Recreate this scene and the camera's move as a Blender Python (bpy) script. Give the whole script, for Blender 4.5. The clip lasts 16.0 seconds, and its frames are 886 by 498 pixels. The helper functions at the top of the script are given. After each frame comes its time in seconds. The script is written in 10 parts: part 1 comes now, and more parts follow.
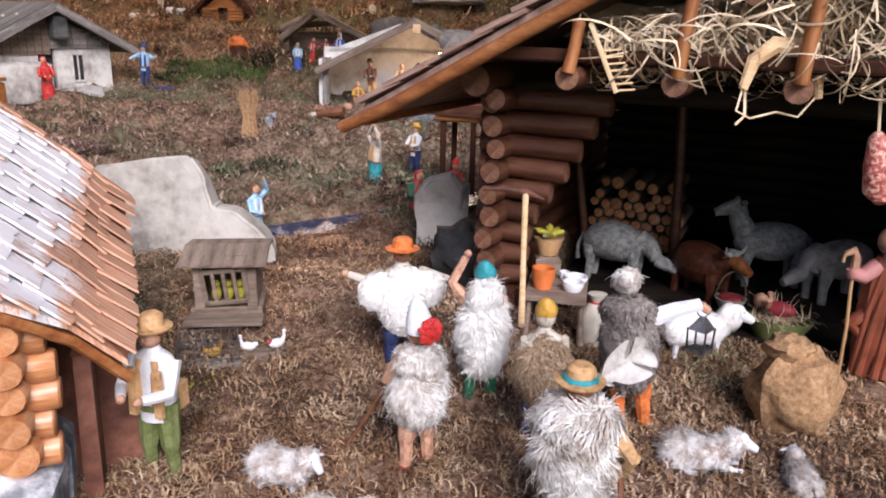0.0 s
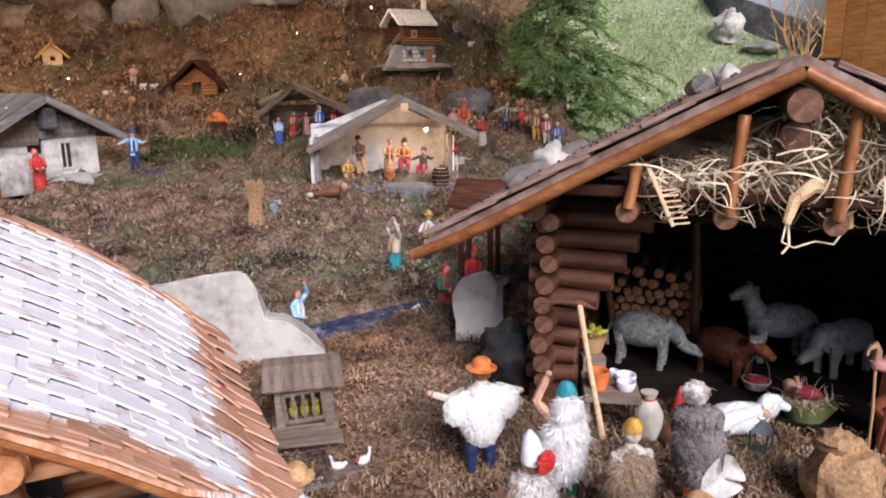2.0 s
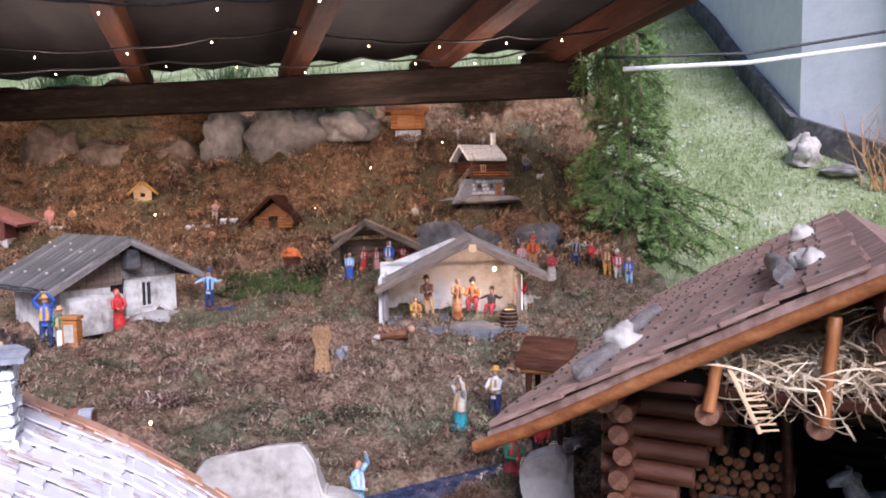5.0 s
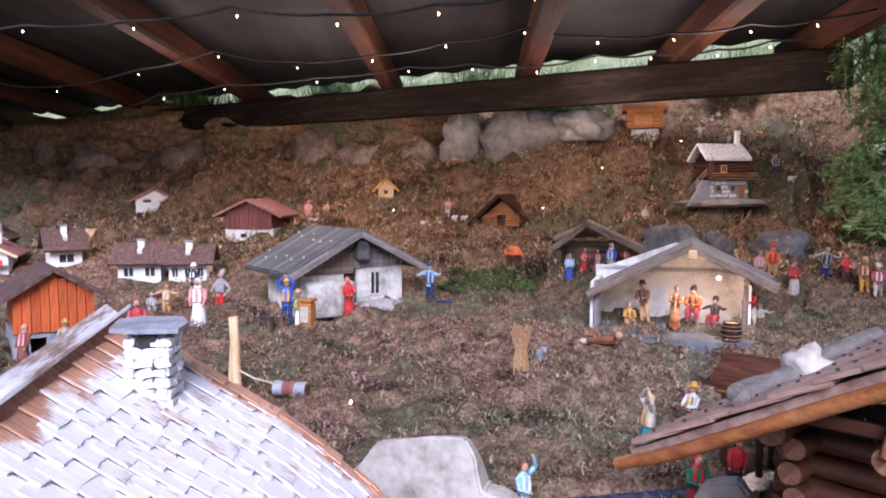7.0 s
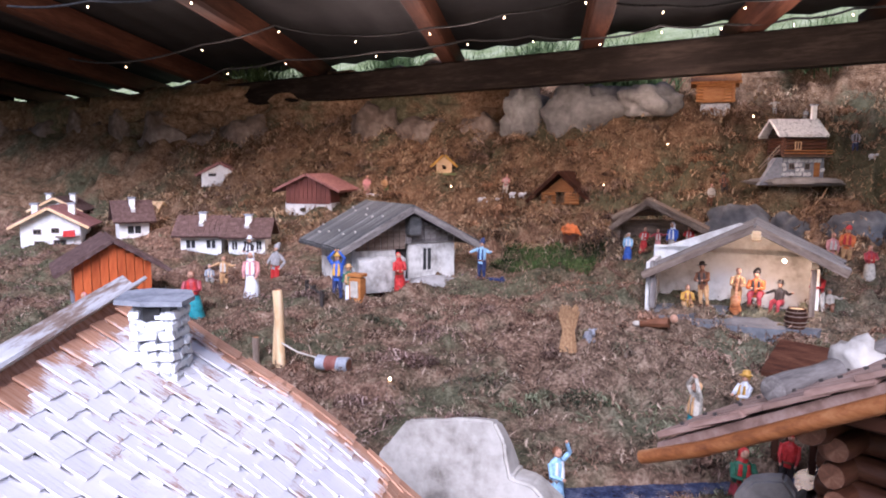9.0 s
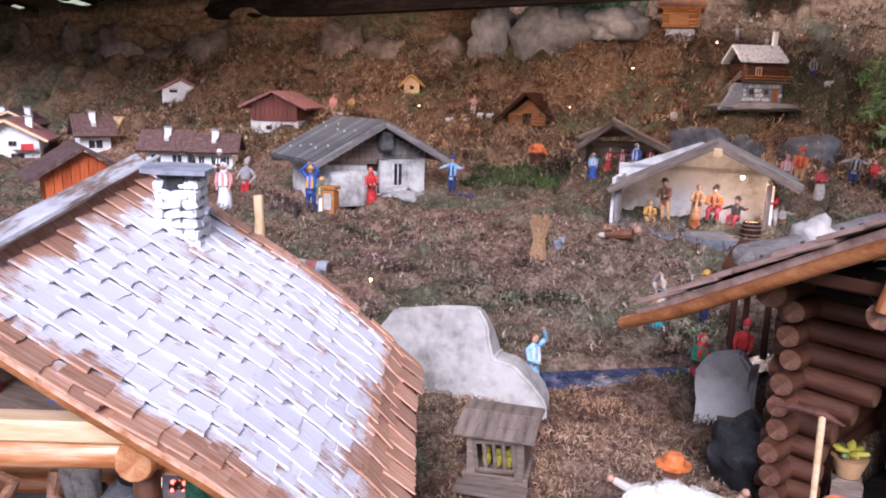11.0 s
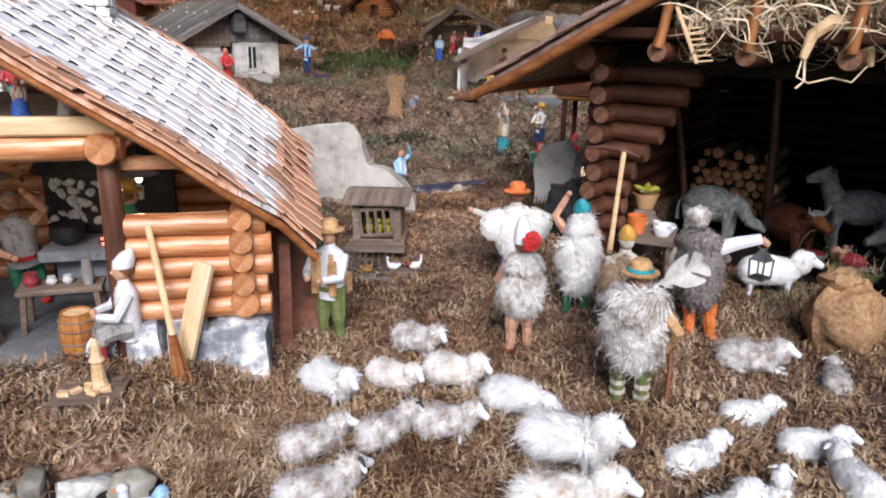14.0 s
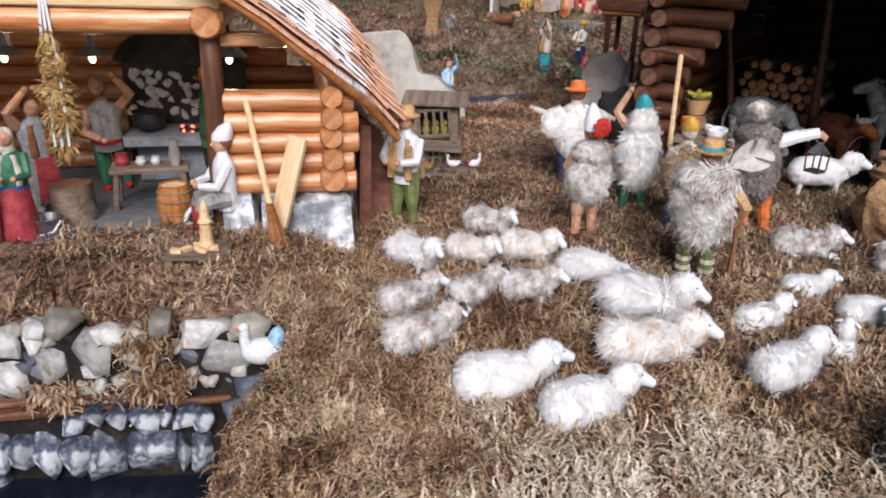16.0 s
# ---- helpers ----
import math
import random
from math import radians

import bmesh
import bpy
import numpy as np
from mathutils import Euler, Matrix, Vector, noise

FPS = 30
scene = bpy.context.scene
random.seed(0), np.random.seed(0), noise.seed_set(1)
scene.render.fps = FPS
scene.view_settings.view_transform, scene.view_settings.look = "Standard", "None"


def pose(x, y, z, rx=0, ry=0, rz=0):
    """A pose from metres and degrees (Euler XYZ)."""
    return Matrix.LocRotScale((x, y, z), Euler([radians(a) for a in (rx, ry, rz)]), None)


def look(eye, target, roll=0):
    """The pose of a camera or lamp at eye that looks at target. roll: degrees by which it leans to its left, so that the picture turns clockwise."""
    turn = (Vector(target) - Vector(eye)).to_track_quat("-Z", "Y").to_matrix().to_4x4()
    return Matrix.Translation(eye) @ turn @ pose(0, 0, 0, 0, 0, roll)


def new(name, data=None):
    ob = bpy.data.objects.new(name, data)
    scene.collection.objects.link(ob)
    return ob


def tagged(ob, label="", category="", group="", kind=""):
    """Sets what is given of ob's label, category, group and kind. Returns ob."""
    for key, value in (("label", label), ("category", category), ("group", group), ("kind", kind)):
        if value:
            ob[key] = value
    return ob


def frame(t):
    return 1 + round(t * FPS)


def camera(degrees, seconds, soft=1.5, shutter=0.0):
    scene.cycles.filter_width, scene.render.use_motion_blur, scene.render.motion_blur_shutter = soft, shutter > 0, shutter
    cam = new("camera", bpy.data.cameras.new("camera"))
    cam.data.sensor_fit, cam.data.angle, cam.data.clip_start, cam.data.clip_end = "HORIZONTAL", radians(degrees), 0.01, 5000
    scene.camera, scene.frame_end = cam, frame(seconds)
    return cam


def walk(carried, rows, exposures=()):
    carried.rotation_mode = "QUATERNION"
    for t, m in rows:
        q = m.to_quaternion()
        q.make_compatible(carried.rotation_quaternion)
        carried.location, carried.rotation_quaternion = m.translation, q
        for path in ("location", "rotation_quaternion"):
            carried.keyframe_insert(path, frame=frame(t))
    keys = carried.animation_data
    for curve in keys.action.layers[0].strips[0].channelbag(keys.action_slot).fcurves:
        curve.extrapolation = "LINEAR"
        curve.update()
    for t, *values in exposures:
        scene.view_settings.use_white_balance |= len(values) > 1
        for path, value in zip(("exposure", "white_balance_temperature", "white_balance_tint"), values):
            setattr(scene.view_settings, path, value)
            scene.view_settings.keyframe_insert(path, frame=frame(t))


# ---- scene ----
cam = camera(62.0, 16.0, 1.9)
PATH = [
    (0, (0.01, -0.014, 0.362), (0.008, 1.903, -0.207), 1.6),
    (0.5, (-0.047, -0.045, 0.393), (0.061, 1.873, -0.162), -1.7),
    (1, (-0.099, -0.048, 0.416), (0.086, 1.863, -0.142), -0.3),
    (1.5, (-0.122, -0.058, 0.449), (0.037, 1.859, -0.096), -0.1),
    (2, (-0.128, -0.056, 0.471), (0.009, 1.882, -0.002), -0.4),
    (2.5, (-0.135, -0.056, 0.49), (-0.02, 1.893, 0.055), -0.2),
    (3, (-0.139, -0.045, 0.506), (-0.033, 1.915, 0.122), -0.0),
    (3.2, (-0.138, -0.045, 0.513), (-0.041, 1.919, 0.151), 0.3),
    (5.3, (-0.109, -0.009, 0.555), (-0.225, 1.981, 0.401), -1.3),
    (5.5, (-0.102, -0.008, 0.557), (-0.277, 1.979, 0.412), -1.4),
    (6, (-0.081, -0.008, 0.557), (-0.449, 1.953, 0.428), -0.8),
    (6.5, (-0.048, 0.005, 0.557), (-0.593, 1.924, 0.404), -0.3),
    (7, (-0.008, 0.027, 0.545), (-0.717, 1.89, 0.381), -0.1),
    (7.5, (0.007, 0.05, 0.546), (-0.814, 1.862, 0.346), -0.8),
    (8, (0.024, 0.08, 0.544), (-0.827, 1.878, 0.336), -0.5),
    (8.2, (0.026, 0.092, 0.546), (-0.831, 1.888, 0.344), -0.3),
    (10.3, (0.019, 0.034, 0.517), (-0.822, 1.819, 0.19), 1.9),
    (10.5, (0.016, 0.025, 0.512), (-0.791, 1.822, 0.168), 1.9),
    (11, (0.01, 0.004, 0.495), (-0.743, 1.811, 0.087), 1.6),
    (11.5, (0.022, -0.035, 0.471), (-0.667, 1.787, 0.014), 2.0),
    (12, (0.025, -0.091, 0.443), (-0.519, 1.779, -0.015), 0.8),
    (12.5, (0.028, -0.126, 0.415), (-0.422, 1.763, -0.064), 0.8),
    (13, (0.04, -0.156, 0.395), (-0.361, 1.733, -0.124), 1.3),
    (13.5, (0.048, -0.182, 0.369), (-0.327, 1.706, -0.171), 1.3),
    (14, (0.046, -0.211, 0.349), (-0.308, 1.669, -0.236), 1.0),
    (14.5, (0.03, -0.233, 0.327), (-0.318, 1.638, -0.289), 1.7),
    (15, (0.016, -0.257, 0.309), (-0.333, 1.597, -0.356), 1.6),
    (15.5, (0.004, -0.275, 0.3), (-0.358, 1.564, -0.399), 1.6),
    (16, (-0.011, -0.285, 0.299), (-0.369, 1.543, -0.429), 1.9),
]
# the film camera closes a little on the bright foreground
EXPOSURE = [(0.0, 0.24, 6250), (1.5, 0.22, 6200), (3.2, 0.3, 6000), (5.5, 0.37, 5600), (8.2, 0.36, 5500), (10.5, 0.3, 5550), (12.5, 0.3, 5750), (14.0, 0.11, 6150), (16.0, -0.05, 6350)]
walk(cam, [(t, look(eye, target, roll)) for t, eye, target, roll in PATH], [(t, stops, kelvin, 27 if 5 < t < 13 else 20 if t < 12 else 15) for t, stops, kelvin in EXPOSURE])


# ---- light ----
world = bpy.data.worlds.new("overcast_sky")
scene.world = world
world.use_nodes = True
wn = world.node_tree.nodes
sky = wn.new("ShaderNodeTexSky")
sky.sky_type, sky.sun_disc = "NISHITA", False
sky.sun_elevation, sky.sun_rotation = radians(37), radians(164)
sky.dust_density, sky.ozone_density = 1.0, 2.0
wn["Background"].inputs["Strength"].default_value = 0.07
world.node_tree.links.new(sky.outputs["Color"], wn["Background"].inputs["Color"])
sun_data = bpy.data.lights.new("sun", "SUN")
sun_data.energy, sun_data.angle, sun_data.color = 4.6, radians(34), (1.0, 0.985, 0.97)
sun = new("sun", sun_data)
sun.matrix_world = look((1.2, -3.7, 3.25), (0, 0.4, 0))
scene.view_settings.exposure = 0.6


# ---- materials ----
def shader(name, rough=0.7, metal=0.0, spec=0.3):
    m = bpy.data.materials.new(name)
    m.use_nodes = True
    b = m.node_tree.nodes["Principled BSDF"]
    b.inputs["Roughness"].default_value = rough
    b.inputs["Metallic"].default_value = metal
    b.inputs["Specular IOR Level"].default_value = spec
    return m, m.node_tree.nodes, m.node_tree.links, b


def node(nodes, kind, **values):
    n = nodes.new("ShaderNode" + kind)
    for key, value in values.items():
        n.inputs[key].default_value = value
    return n


def ramp(nodes, links, source, stops):
    r = nodes.new("ShaderNodeValToRGB")
    e = r.color_ramp.elements
    while len(e) < len(stops):
        e.new(0.5)
    for k, (p, c) in zip(e, stops):
        k.position, k.color = p, (*c, 1)
    links.new(source, r.inputs["Fac"])
    return r.outputs["Color"]


def mixc(nodes, links, fac, a, b, blend="MIX"):
    m = nodes.new("ShaderNodeMix")
    m.data_type, m.blend_type = "RGBA", blend
    for key, v in ((0, fac), (6, a), (7, b)):
        if isinstance(v, bpy.types.NodeSocket):
            links.new(v, m.inputs[key])
        elif isinstance(v, tuple):
            m.inputs[key].default_value = (*v, 1)
        else:
            m.inputs[key].default_value = v
    return m.outputs[2]


def coords(nodes, links, stretch=(1, 1, 1), kind="Object"):
    if kind == "World":
        src = nodes.new("ShaderNodeNewGeometry").outputs["Position"]
    else:
        src = nodes.new("ShaderNodeTexCoord").outputs[kind]
    mp = nodes.new("ShaderNodeMapping")
    mp.inputs["Scale"].default_value = stretch
    links.new(src, mp.inputs["Vector"])
    return mp.outputs["Vector"]


def bumped(nodes, links, b, height, strength, distance):
    bump = node(nodes, "Bump", Strength=strength, Distance=distance)
    links.new(height, bump.inputs["Height"])
    links.new(bump.outputs["Normal"], b.inputs["Normal"])


def mottled(name, stops, scale=60, stretch=(1, 1, 1), rough=0.75, bump=0.4, dist=0.002, fine=6.0, vary=0.0, island=0.0, kind="Object", metal=0.0, spec=0.3):
    """Two scales of noise through a colour ramp, with relief; vary: by object, island: by loose piece."""
    m, n, l, b = shader(name, rough, metal, spec)
    v = coords(n, l, stretch, kind)
    a = node(n, "TexNoise", Scale=scale, Detail=6.0, Roughness=0.65)
    c = node(n, "TexNoise", Scale=scale * fine, Detail=3.0)
    l.new(v, a.inputs["Vector"])
    l.new(v, c.inputs["Vector"])
    mixn = node(n, "Math")
    mixn.operation = "MULTIPLY_ADD"
    l.new(c.outputs["Fac"], mixn.inputs[0])
    mixn.inputs[1].default_value = 0.35
    l.new(a.outputs["Fac"], mixn.inputs[2])
    off = node(n, "Math")
    off.operation = "SUBTRACT"
    l.new(mixn.outputs[0], off.inputs[0])
    off.inputs[1].default_value = 0.175
    col = ramp(n, l, off.outputs[0], stops)
    if vary or island:
        src = n.new("ShaderNodeObjectInfo").outputs["Random"] if vary else n.new("ShaderNodeNewGeometry").outputs["Random Per Island"]
        k = vary or island
        f = node(n, "MapRange")
        f.inputs["To Min"].default_value, f.inputs["To Max"].default_value = 1 - k, 1 + k * 0.6
        l.new(src, f.inputs["Value"])
        hsv = node(n, "HueSaturation")
        l.new(f.outputs["Result"], hsv.inputs["Value"])
        l.new(col, hsv.inputs["Color"])
        col = hsv.outputs["Color"]
    l.new(col, b.inputs["Base Color"])
    if bump:
        bumped(n, l, b, mixn.outputs[0], bump, dist)
    return m


def paint(name, rgb, rough=0.5, k=0.25):
    """A painted or glazed small surface with slight brushwork and dirt."""
    rgb = tuple(c * 0.85 for c in rgb)
    dark = tuple(c * (1 - 2.2 * k) for c in rgb)
    lite = tuple(min(1, c * (1 + k * 0.8) + 0.03) for c in rgb)
    return mottled("paint_" + name, [(0.3, dark), (0.5, rgb), (0.72, lite)], 9, rough=rough, bump=0.3, dist=0.002, fine=5)


def glow(name, rgb, power):
    m = bpy.data.materials.new(name)
    m.use_nodes = True
    n = m.node_tree.nodes
    b = n["Principled BSDF"]
    b.inputs["Emission Color"].default_value = (*rgb, 1)
    b.inputs["Emission Strength"].default_value = power
    return m


def snowed(name, stops, scale, lo, hi, centre, radius, stretch=(1, 1, 1), vary=0.25):
    """Wood with rubbed white paint, thick near a centre and broken at its border."""
    m, n, l, b = shader(name, 0.72)
    v = coords(n, l, stretch)
    g = node(n, "TexNoise", Scale=scale, Detail=6.0, Roughness=0.65)
    l.new(v, g.inputs["Vector"])
    col = ramp(n, l, g.outputs["Fac"], stops)
    f = node(n, "MapRange")
    f.inputs["To Min"].default_value, f.inputs["To Max"].default_value = 1 - vary, 1 + vary * 0.5
    l.new(n.new("ShaderNodeObjectInfo").outputs["Random"], f.inputs["Value"])
    hsv = node(n, "HueSaturation")
    l.new(f.outputs["Result"], hsv.inputs["Value"])
    l.new(col, hsv.inputs["Color"])
    p = n.new("ShaderNodeNewGeometry").outputs["Position"]
    d = node(n, "VectorMath")
    d.operation = "DISTANCE"
    l.new(p, d.inputs[0])
    d.inputs[1].default_value = centre
    fall = node(n, "MapRange")
    fall.inputs["From Min"].default_value, fall.inputs["From Max"].default_value = radius * 0.55, radius
    fall.inputs["To Min"].default_value, fall.inputs["To Max"].default_value = 0.26, -0.32
    l.new(d.outputs["Value"], fall.inputs["Value"])
    patch = node(n, "TexNoise", Scale=34.0, Detail=5.0, Roughness=0.7)
    l.new(p, patch.inputs["Vector"])
    rub = node(n, "TexNoise", Scale=scale * 2.2, Detail=4.0)
    l.new(v, rub.inputs["Vector"])
    add1, add2 = node(n, "Math"), node(n, "Math")
    l.new(patch.outputs["Fac"], add1.inputs[0])
    l.new(fall.outputs["Result"], add1.inputs[1])
    add2.operation = "MULTIPLY_ADD"
    l.new(rub.outputs["Fac"], add2.inputs[0])
    add2.inputs[1].default_value = 0.62
    l.new(add1.outputs[0], add2.inputs[2])
    mask = ramp(n, l, add2.outputs[0], [(lo, (0, 0, 0)), (hi, (1, 1, 1))])
    l.new(mixc(n, l, mask, hsv.outputs["Color"], (0.8, 0.765, 0.775)), b.inputs["Base Color"])
    bumped(n, l, b, g.outputs["Fac"], 0.5, 0.002)
    return m


def snowy_roof(name, stops, scale, stretch):
    """Larch shingles with white paint brushed over the middle of the forge roof, bare along its edges."""
    m, n, l, b = shader(name, 0.7)
    v = coords(n, l, stretch)
    g = node(n, "TexNoise", Scale=scale, Detail=6.0, Roughness=0.65)
    l.new(v, g.inputs["Vector"])
    col = ramp(n, l, g.outputs["Fac"], stops)
    f = node(n, "MapRange")
    f.inputs["To Min"].default_value, f.inputs["To Max"].default_value = 0.72, 1.15
    l.new(n.new("ShaderNodeObjectInfo").outputs["Random"], f.inputs["Value"])
    hsv = node(n, "HueSaturation")
    l.new(f.outputs["Result"], hsv.inputs["Value"])
    l.new(col, hsv.inputs["Color"])
    p = n.new("ShaderNodeNewGeometry").outputs["Position"]
    turned = n.new("ShaderNodeMapping")
    turned.inputs["Rotation"].default_value = (0, 0, radians(-22.5))
    l.new(p, turned.inputs["Vector"])
    sep = n.new("ShaderNodeSeparateXYZ")
    l.new(turned.outputs["Vector"], sep.inputs["Vector"])
    total = None
    for axis, lo, hi in (("X", -0.036, -0.07), ("X", -0.316, -0.275), ("Y", 0.438, 0.482), ("Y", 0.81, 0.772)):
        edge = node(n, "MapRange")
        edge.inputs["From Min"].default_value, edge.inputs["From Max"].default_value = lo, hi
        edge.inputs["To Min"].default_value, edge.inputs["To Max"].default_value = -0.34, 0.14
        l.new(sep.outputs[axis], edge.inputs["Value"])
        if total is None:
            total = edge.outputs["Result"]
        else:
            least = node(n, "Math")
            least.operation = "MINIMUM"
            l.new(total, least.inputs[0])
            l.new(edge.outputs["Result"], least.inputs[1])
            total = least.outputs[0]
    patch = node(n, "TexNoise", Scale=26.0, Detail=5.0, Roughness=0.7)
    l.new(p, patch.inputs["Vector"])
    piece = node(n, "MapRange")
    piece.inputs["To Min"].default_value, piece.inputs["To Max"].default_value = -0.11, 0.09
    l.new(n.new("ShaderNodeObjectInfo").outputs["Random"], piece.inputs["Value"])
    rub = node(n, "TexNoise", Scale=scale * 2.0, Detail=4.0)
    l.new(v, rub.inputs["Vector"])
    acc = total
    for src, k in ((patch.outputs["Fac"], 0.8), (rub.outputs["Fac"], 0.55), (piece.outputs["Result"], 1.0)):
        add = node(n, "Math")
        add.operation = "MULTIPLY_ADD"
        l.new(src, add.inputs[0])
        add.inputs[1].default_value = k
        l.new(acc, add.inputs[2])
        acc = add.outputs[0]
    mask = ramp(n, l, acc, [(0.58, (0, 0, 0)), (0.72, (1, 1, 1))])
    l.new(mixc(n, l, mask, hsv.outputs["Color"], (0.82, 0.785, 0.79)), b.inputs["Base Color"])
    bumped(n, l, b, g.outputs["Fac"], 0.5, 0.0015)
    return m


M_log = mottled("varnished_pine_log", [(0.28, (0.13, 0.03, 0.011)), (0.42, (0.37, 0.12, 0.037)), (0.56, (0.54, 0.23, 0.093)), (0.74, (0.72, 0.46, 0.28))], 26, (0.25, 2.2, 2.2), 0.34, 0.35, 0.0015, vary=0.25, spec=0.5)
M_logend = mottled("sawn_log_end", [(0.25, (0.26, 0.09, 0.03)), (0.5, (0.48, 0.2, 0.08)), (0.75, (0.6, 0.33, 0.17))], 70, rough=0.6, bump=0.4, vary=0.15)
M_dlog = mottled("dark_stained_log", [(0.25, (0.025, 0.008, 0.005)), (0.5, (0.08, 0.029, 0.015)), (0.75, (0.17, 0.072, 0.04))], 24, (0.25, 2.0, 2.0), 0.45, 0.35, 0.0015, vary=0.25, spec=0.45)
M_dend = mottled("stained_log_end", [(0.25, (0.07, 0.028, 0.016)), (0.5, (0.16, 0.072, 0.042)), (0.75, (0.27, 0.145, 0.09))], 60, rough=0.55, bump=0.4, vary=0.2)
# old beam wood; also used indoors, with the stable's shade put into its colour
M_beamshade = mottled("dark_beam_and_shade", [(0.25, (0.005, 0.003, 0.0025)), (0.5, (0.013, 0.009, 0.007)), (0.8, (0.045, 0.033, 0.026))], 9, (0.3, 2, 2), 0.85, 0.5, 0.004, spec=0.1)
M_rafter = mottled("brown_rafter", [(0.25, (0.018, 0.006, 0.003)), (0.5, (0.048, 0.017, 0.009)), (0.8, (0.095, 0.04, 0.022))], 8, (0.3, 2, 2), 0.75, 0.4, 0.003, vary=0.2, spec=0.15)
M_orange = mottled("orange_trim_wood", [(0.25, (0.2, 0.065, 0.016)), (0.5, (0.42, 0.165, 0.045)), (0.78, (0.58, 0.28, 0.1))], 30, (0.3, 2, 2), 0.45, 0.3, 0.001, vary=0.15)
M_shingle = snowy_roof("snowy_larch_shingle", [(0.28, (0.3, 0.12, 0.06)), (0.46, (0.56, 0.28, 0.165)), (0.7, (0.72, 0.46, 0.33))], 60, (0.3, 4.2, 1))
M_shingle2 = snowed("weathered_stable_shingle", [(0.28, (0.13, 0.07, 0.05)), (0.5, (0.3, 0.19, 0.15)), (0.75, (0.48, 0.36, 0.31))], 40, 1.0, 1.6, (0.2, 0.95, 0.42), 0.42, (0.35, 2.5, 1))
M_grey = mottled("weathered_grey_board", [(0.25, (0.07, 0.06, 0.055)), (0.5, (0.19, 0.165, 0.15)), (0.78, (0.34, 0.31, 0.28))], 40, (0.3, 2, 2), 0.85, 0.5, 0.001, vary=0.25)
M_brown = mottled("grey_brown_board", [(0.25, (0.09, 0.06, 0.042)), (0.5, (0.2, 0.145, 0.11)), (0.78, (0.33, 0.26, 0.2))], 45, (0.3, 2, 2), 0.8, 0.5, 0.001, vary=0.2)
M_pale = mottled("pale_sawn_wood", [(0.25, (0.5, 0.3, 0.14)), (0.5, (0.68, 0.47, 0.26)), (0.78, (0.78, 0.62, 0.42))], 40, (0.3, 2, 2), 0.6, 0.3, 0.001)
M_redwood = mottled("red_stained_board", [(0.25, (0.3, 0.05, 0.014)), (0.5, (0.55, 0.115, 0.03)), (0.78, (0.68, 0.2, 0.07))], 30, (2, 2, 0.3), 0.5, 0.4, 0.001, vary=0.2)
M_maroon = mottled("maroon_board", [(0.25, (0.1, 0.03, 0.022)), (0.5, (0.19, 0.065, 0.05)), (0.78, (0.3, 0.13, 0.1))], 30, (2, 2, 0.3), 0.7, 0.4, 0.001, vary=0.2)
M_stone = mottled("pale_limestone", [(0.3, (0.22, 0.195, 0.165)), (0.42, (0.38, 0.345, 0.3)), (0.56, (0.51, 0.47, 0.415)), (0.78, (0.62, 0.58, 0.525))], 11, rough=0.85, bump=0.7, dist=0.005, vary=0.12)
M_rock = mottled("grey_boulder", [(0.25, (0.1, 0.093, 0.085)), (0.45, (0.2, 0.185, 0.17)), (0.6, (0.3, 0.28, 0.26)), (0.8, (0.44, 0.41, 0.38))], 6, rough=0.9, bump=0.8, dist=0.01, vary=0.25)
M_pebble = mottled("river_stone", [(0.3, (0.13, 0.135, 0.15)), (0.4, (0.27, 0.265, 0.26)), (0.5, (0.42, 0.405, 0.385)), (0.64, (0.6, 0.58, 0.55))], 30, rough=0.7, bump=0.8, dist=0.003, vary=0.4)
M_masonry = mottled("whitewashed_masonry", [(0.3, (0.14, 0.145, 0.16)), (0.4, (0.42, 0.43, 0.45)), (0.48, (0.76, 0.76, 0.77)), (0.75, (0.86, 0.85, 0.84))], 42, rough=0.85, bump=0.7, dist=0.003, fine=3, vary=0.2)
M_plaster = mottled("aged_lime_plaster", [(0.28, (0.2, 0.18, 0.155)), (0.42, (0.42, 0.39, 0.35)), (0.56, (0.64, 0.61, 0.56)), (0.78, (0.76, 0.74, 0.7))], 9, rough=0.9, bump=0.4, dist=0.003)
M_stallwall = mottled("patchy_white_plaster", [(0.3, (0.4, 0.36, 0.31)), (0.42, (0.62, 0.59, 0.54)), (0.56, (0.77, 0.75, 0.71)), (0.78, (0.84, 0.83, 0.8))], 9, rough=0.9, bump=0.5, dist=0.003)
M_white = mottled("white_house_paint", [(0.25, (0.58, 0.56, 0.53)), (0.5, (0.76, 0.75, 0.72)), (0.8, (0.84, 0.83, 0.81))], 30, rough=0.85, bump=0.25, dist=0.001)
M_gapshade = mottled("stone_gap_shade", [(0.3, (0.006, 0.005, 0.005)), (0.55, (0.02, 0.016, 0.014)), (0.75, (0.05, 0.038, 0.03))], 60, rough=0.8, bump=0.8, dist=0.003, spec=0.2)
M_flume = mottled("rusted_iron_strip", [(0.3, (0.03, 0.012, 0.006)), (0.5, (0.1, 0.04, 0.018)), (0.7, (0.24, 0.115, 0.06))], 25, (0.4, 2, 2), 0.6, 0.4, 0.002)
M_slate = mottled("blue_grey_slate", [(0.25, (0.13, 0.14, 0.16)), (0.5, (0.27, 0.28, 0.31)), (0.78, (0.44, 0.45, 0.48))], 30, rough=0.6, bump=0.4, dist=0.002)
M_black = mottled("sooty_iron", [(0.3, (0.012, 0.012, 0.013)), (0.6, (0.035, 0.034, 0.034)), (0.8, (0.08, 0.078, 0.075))], 50, rough=0.55, bump=0.3)
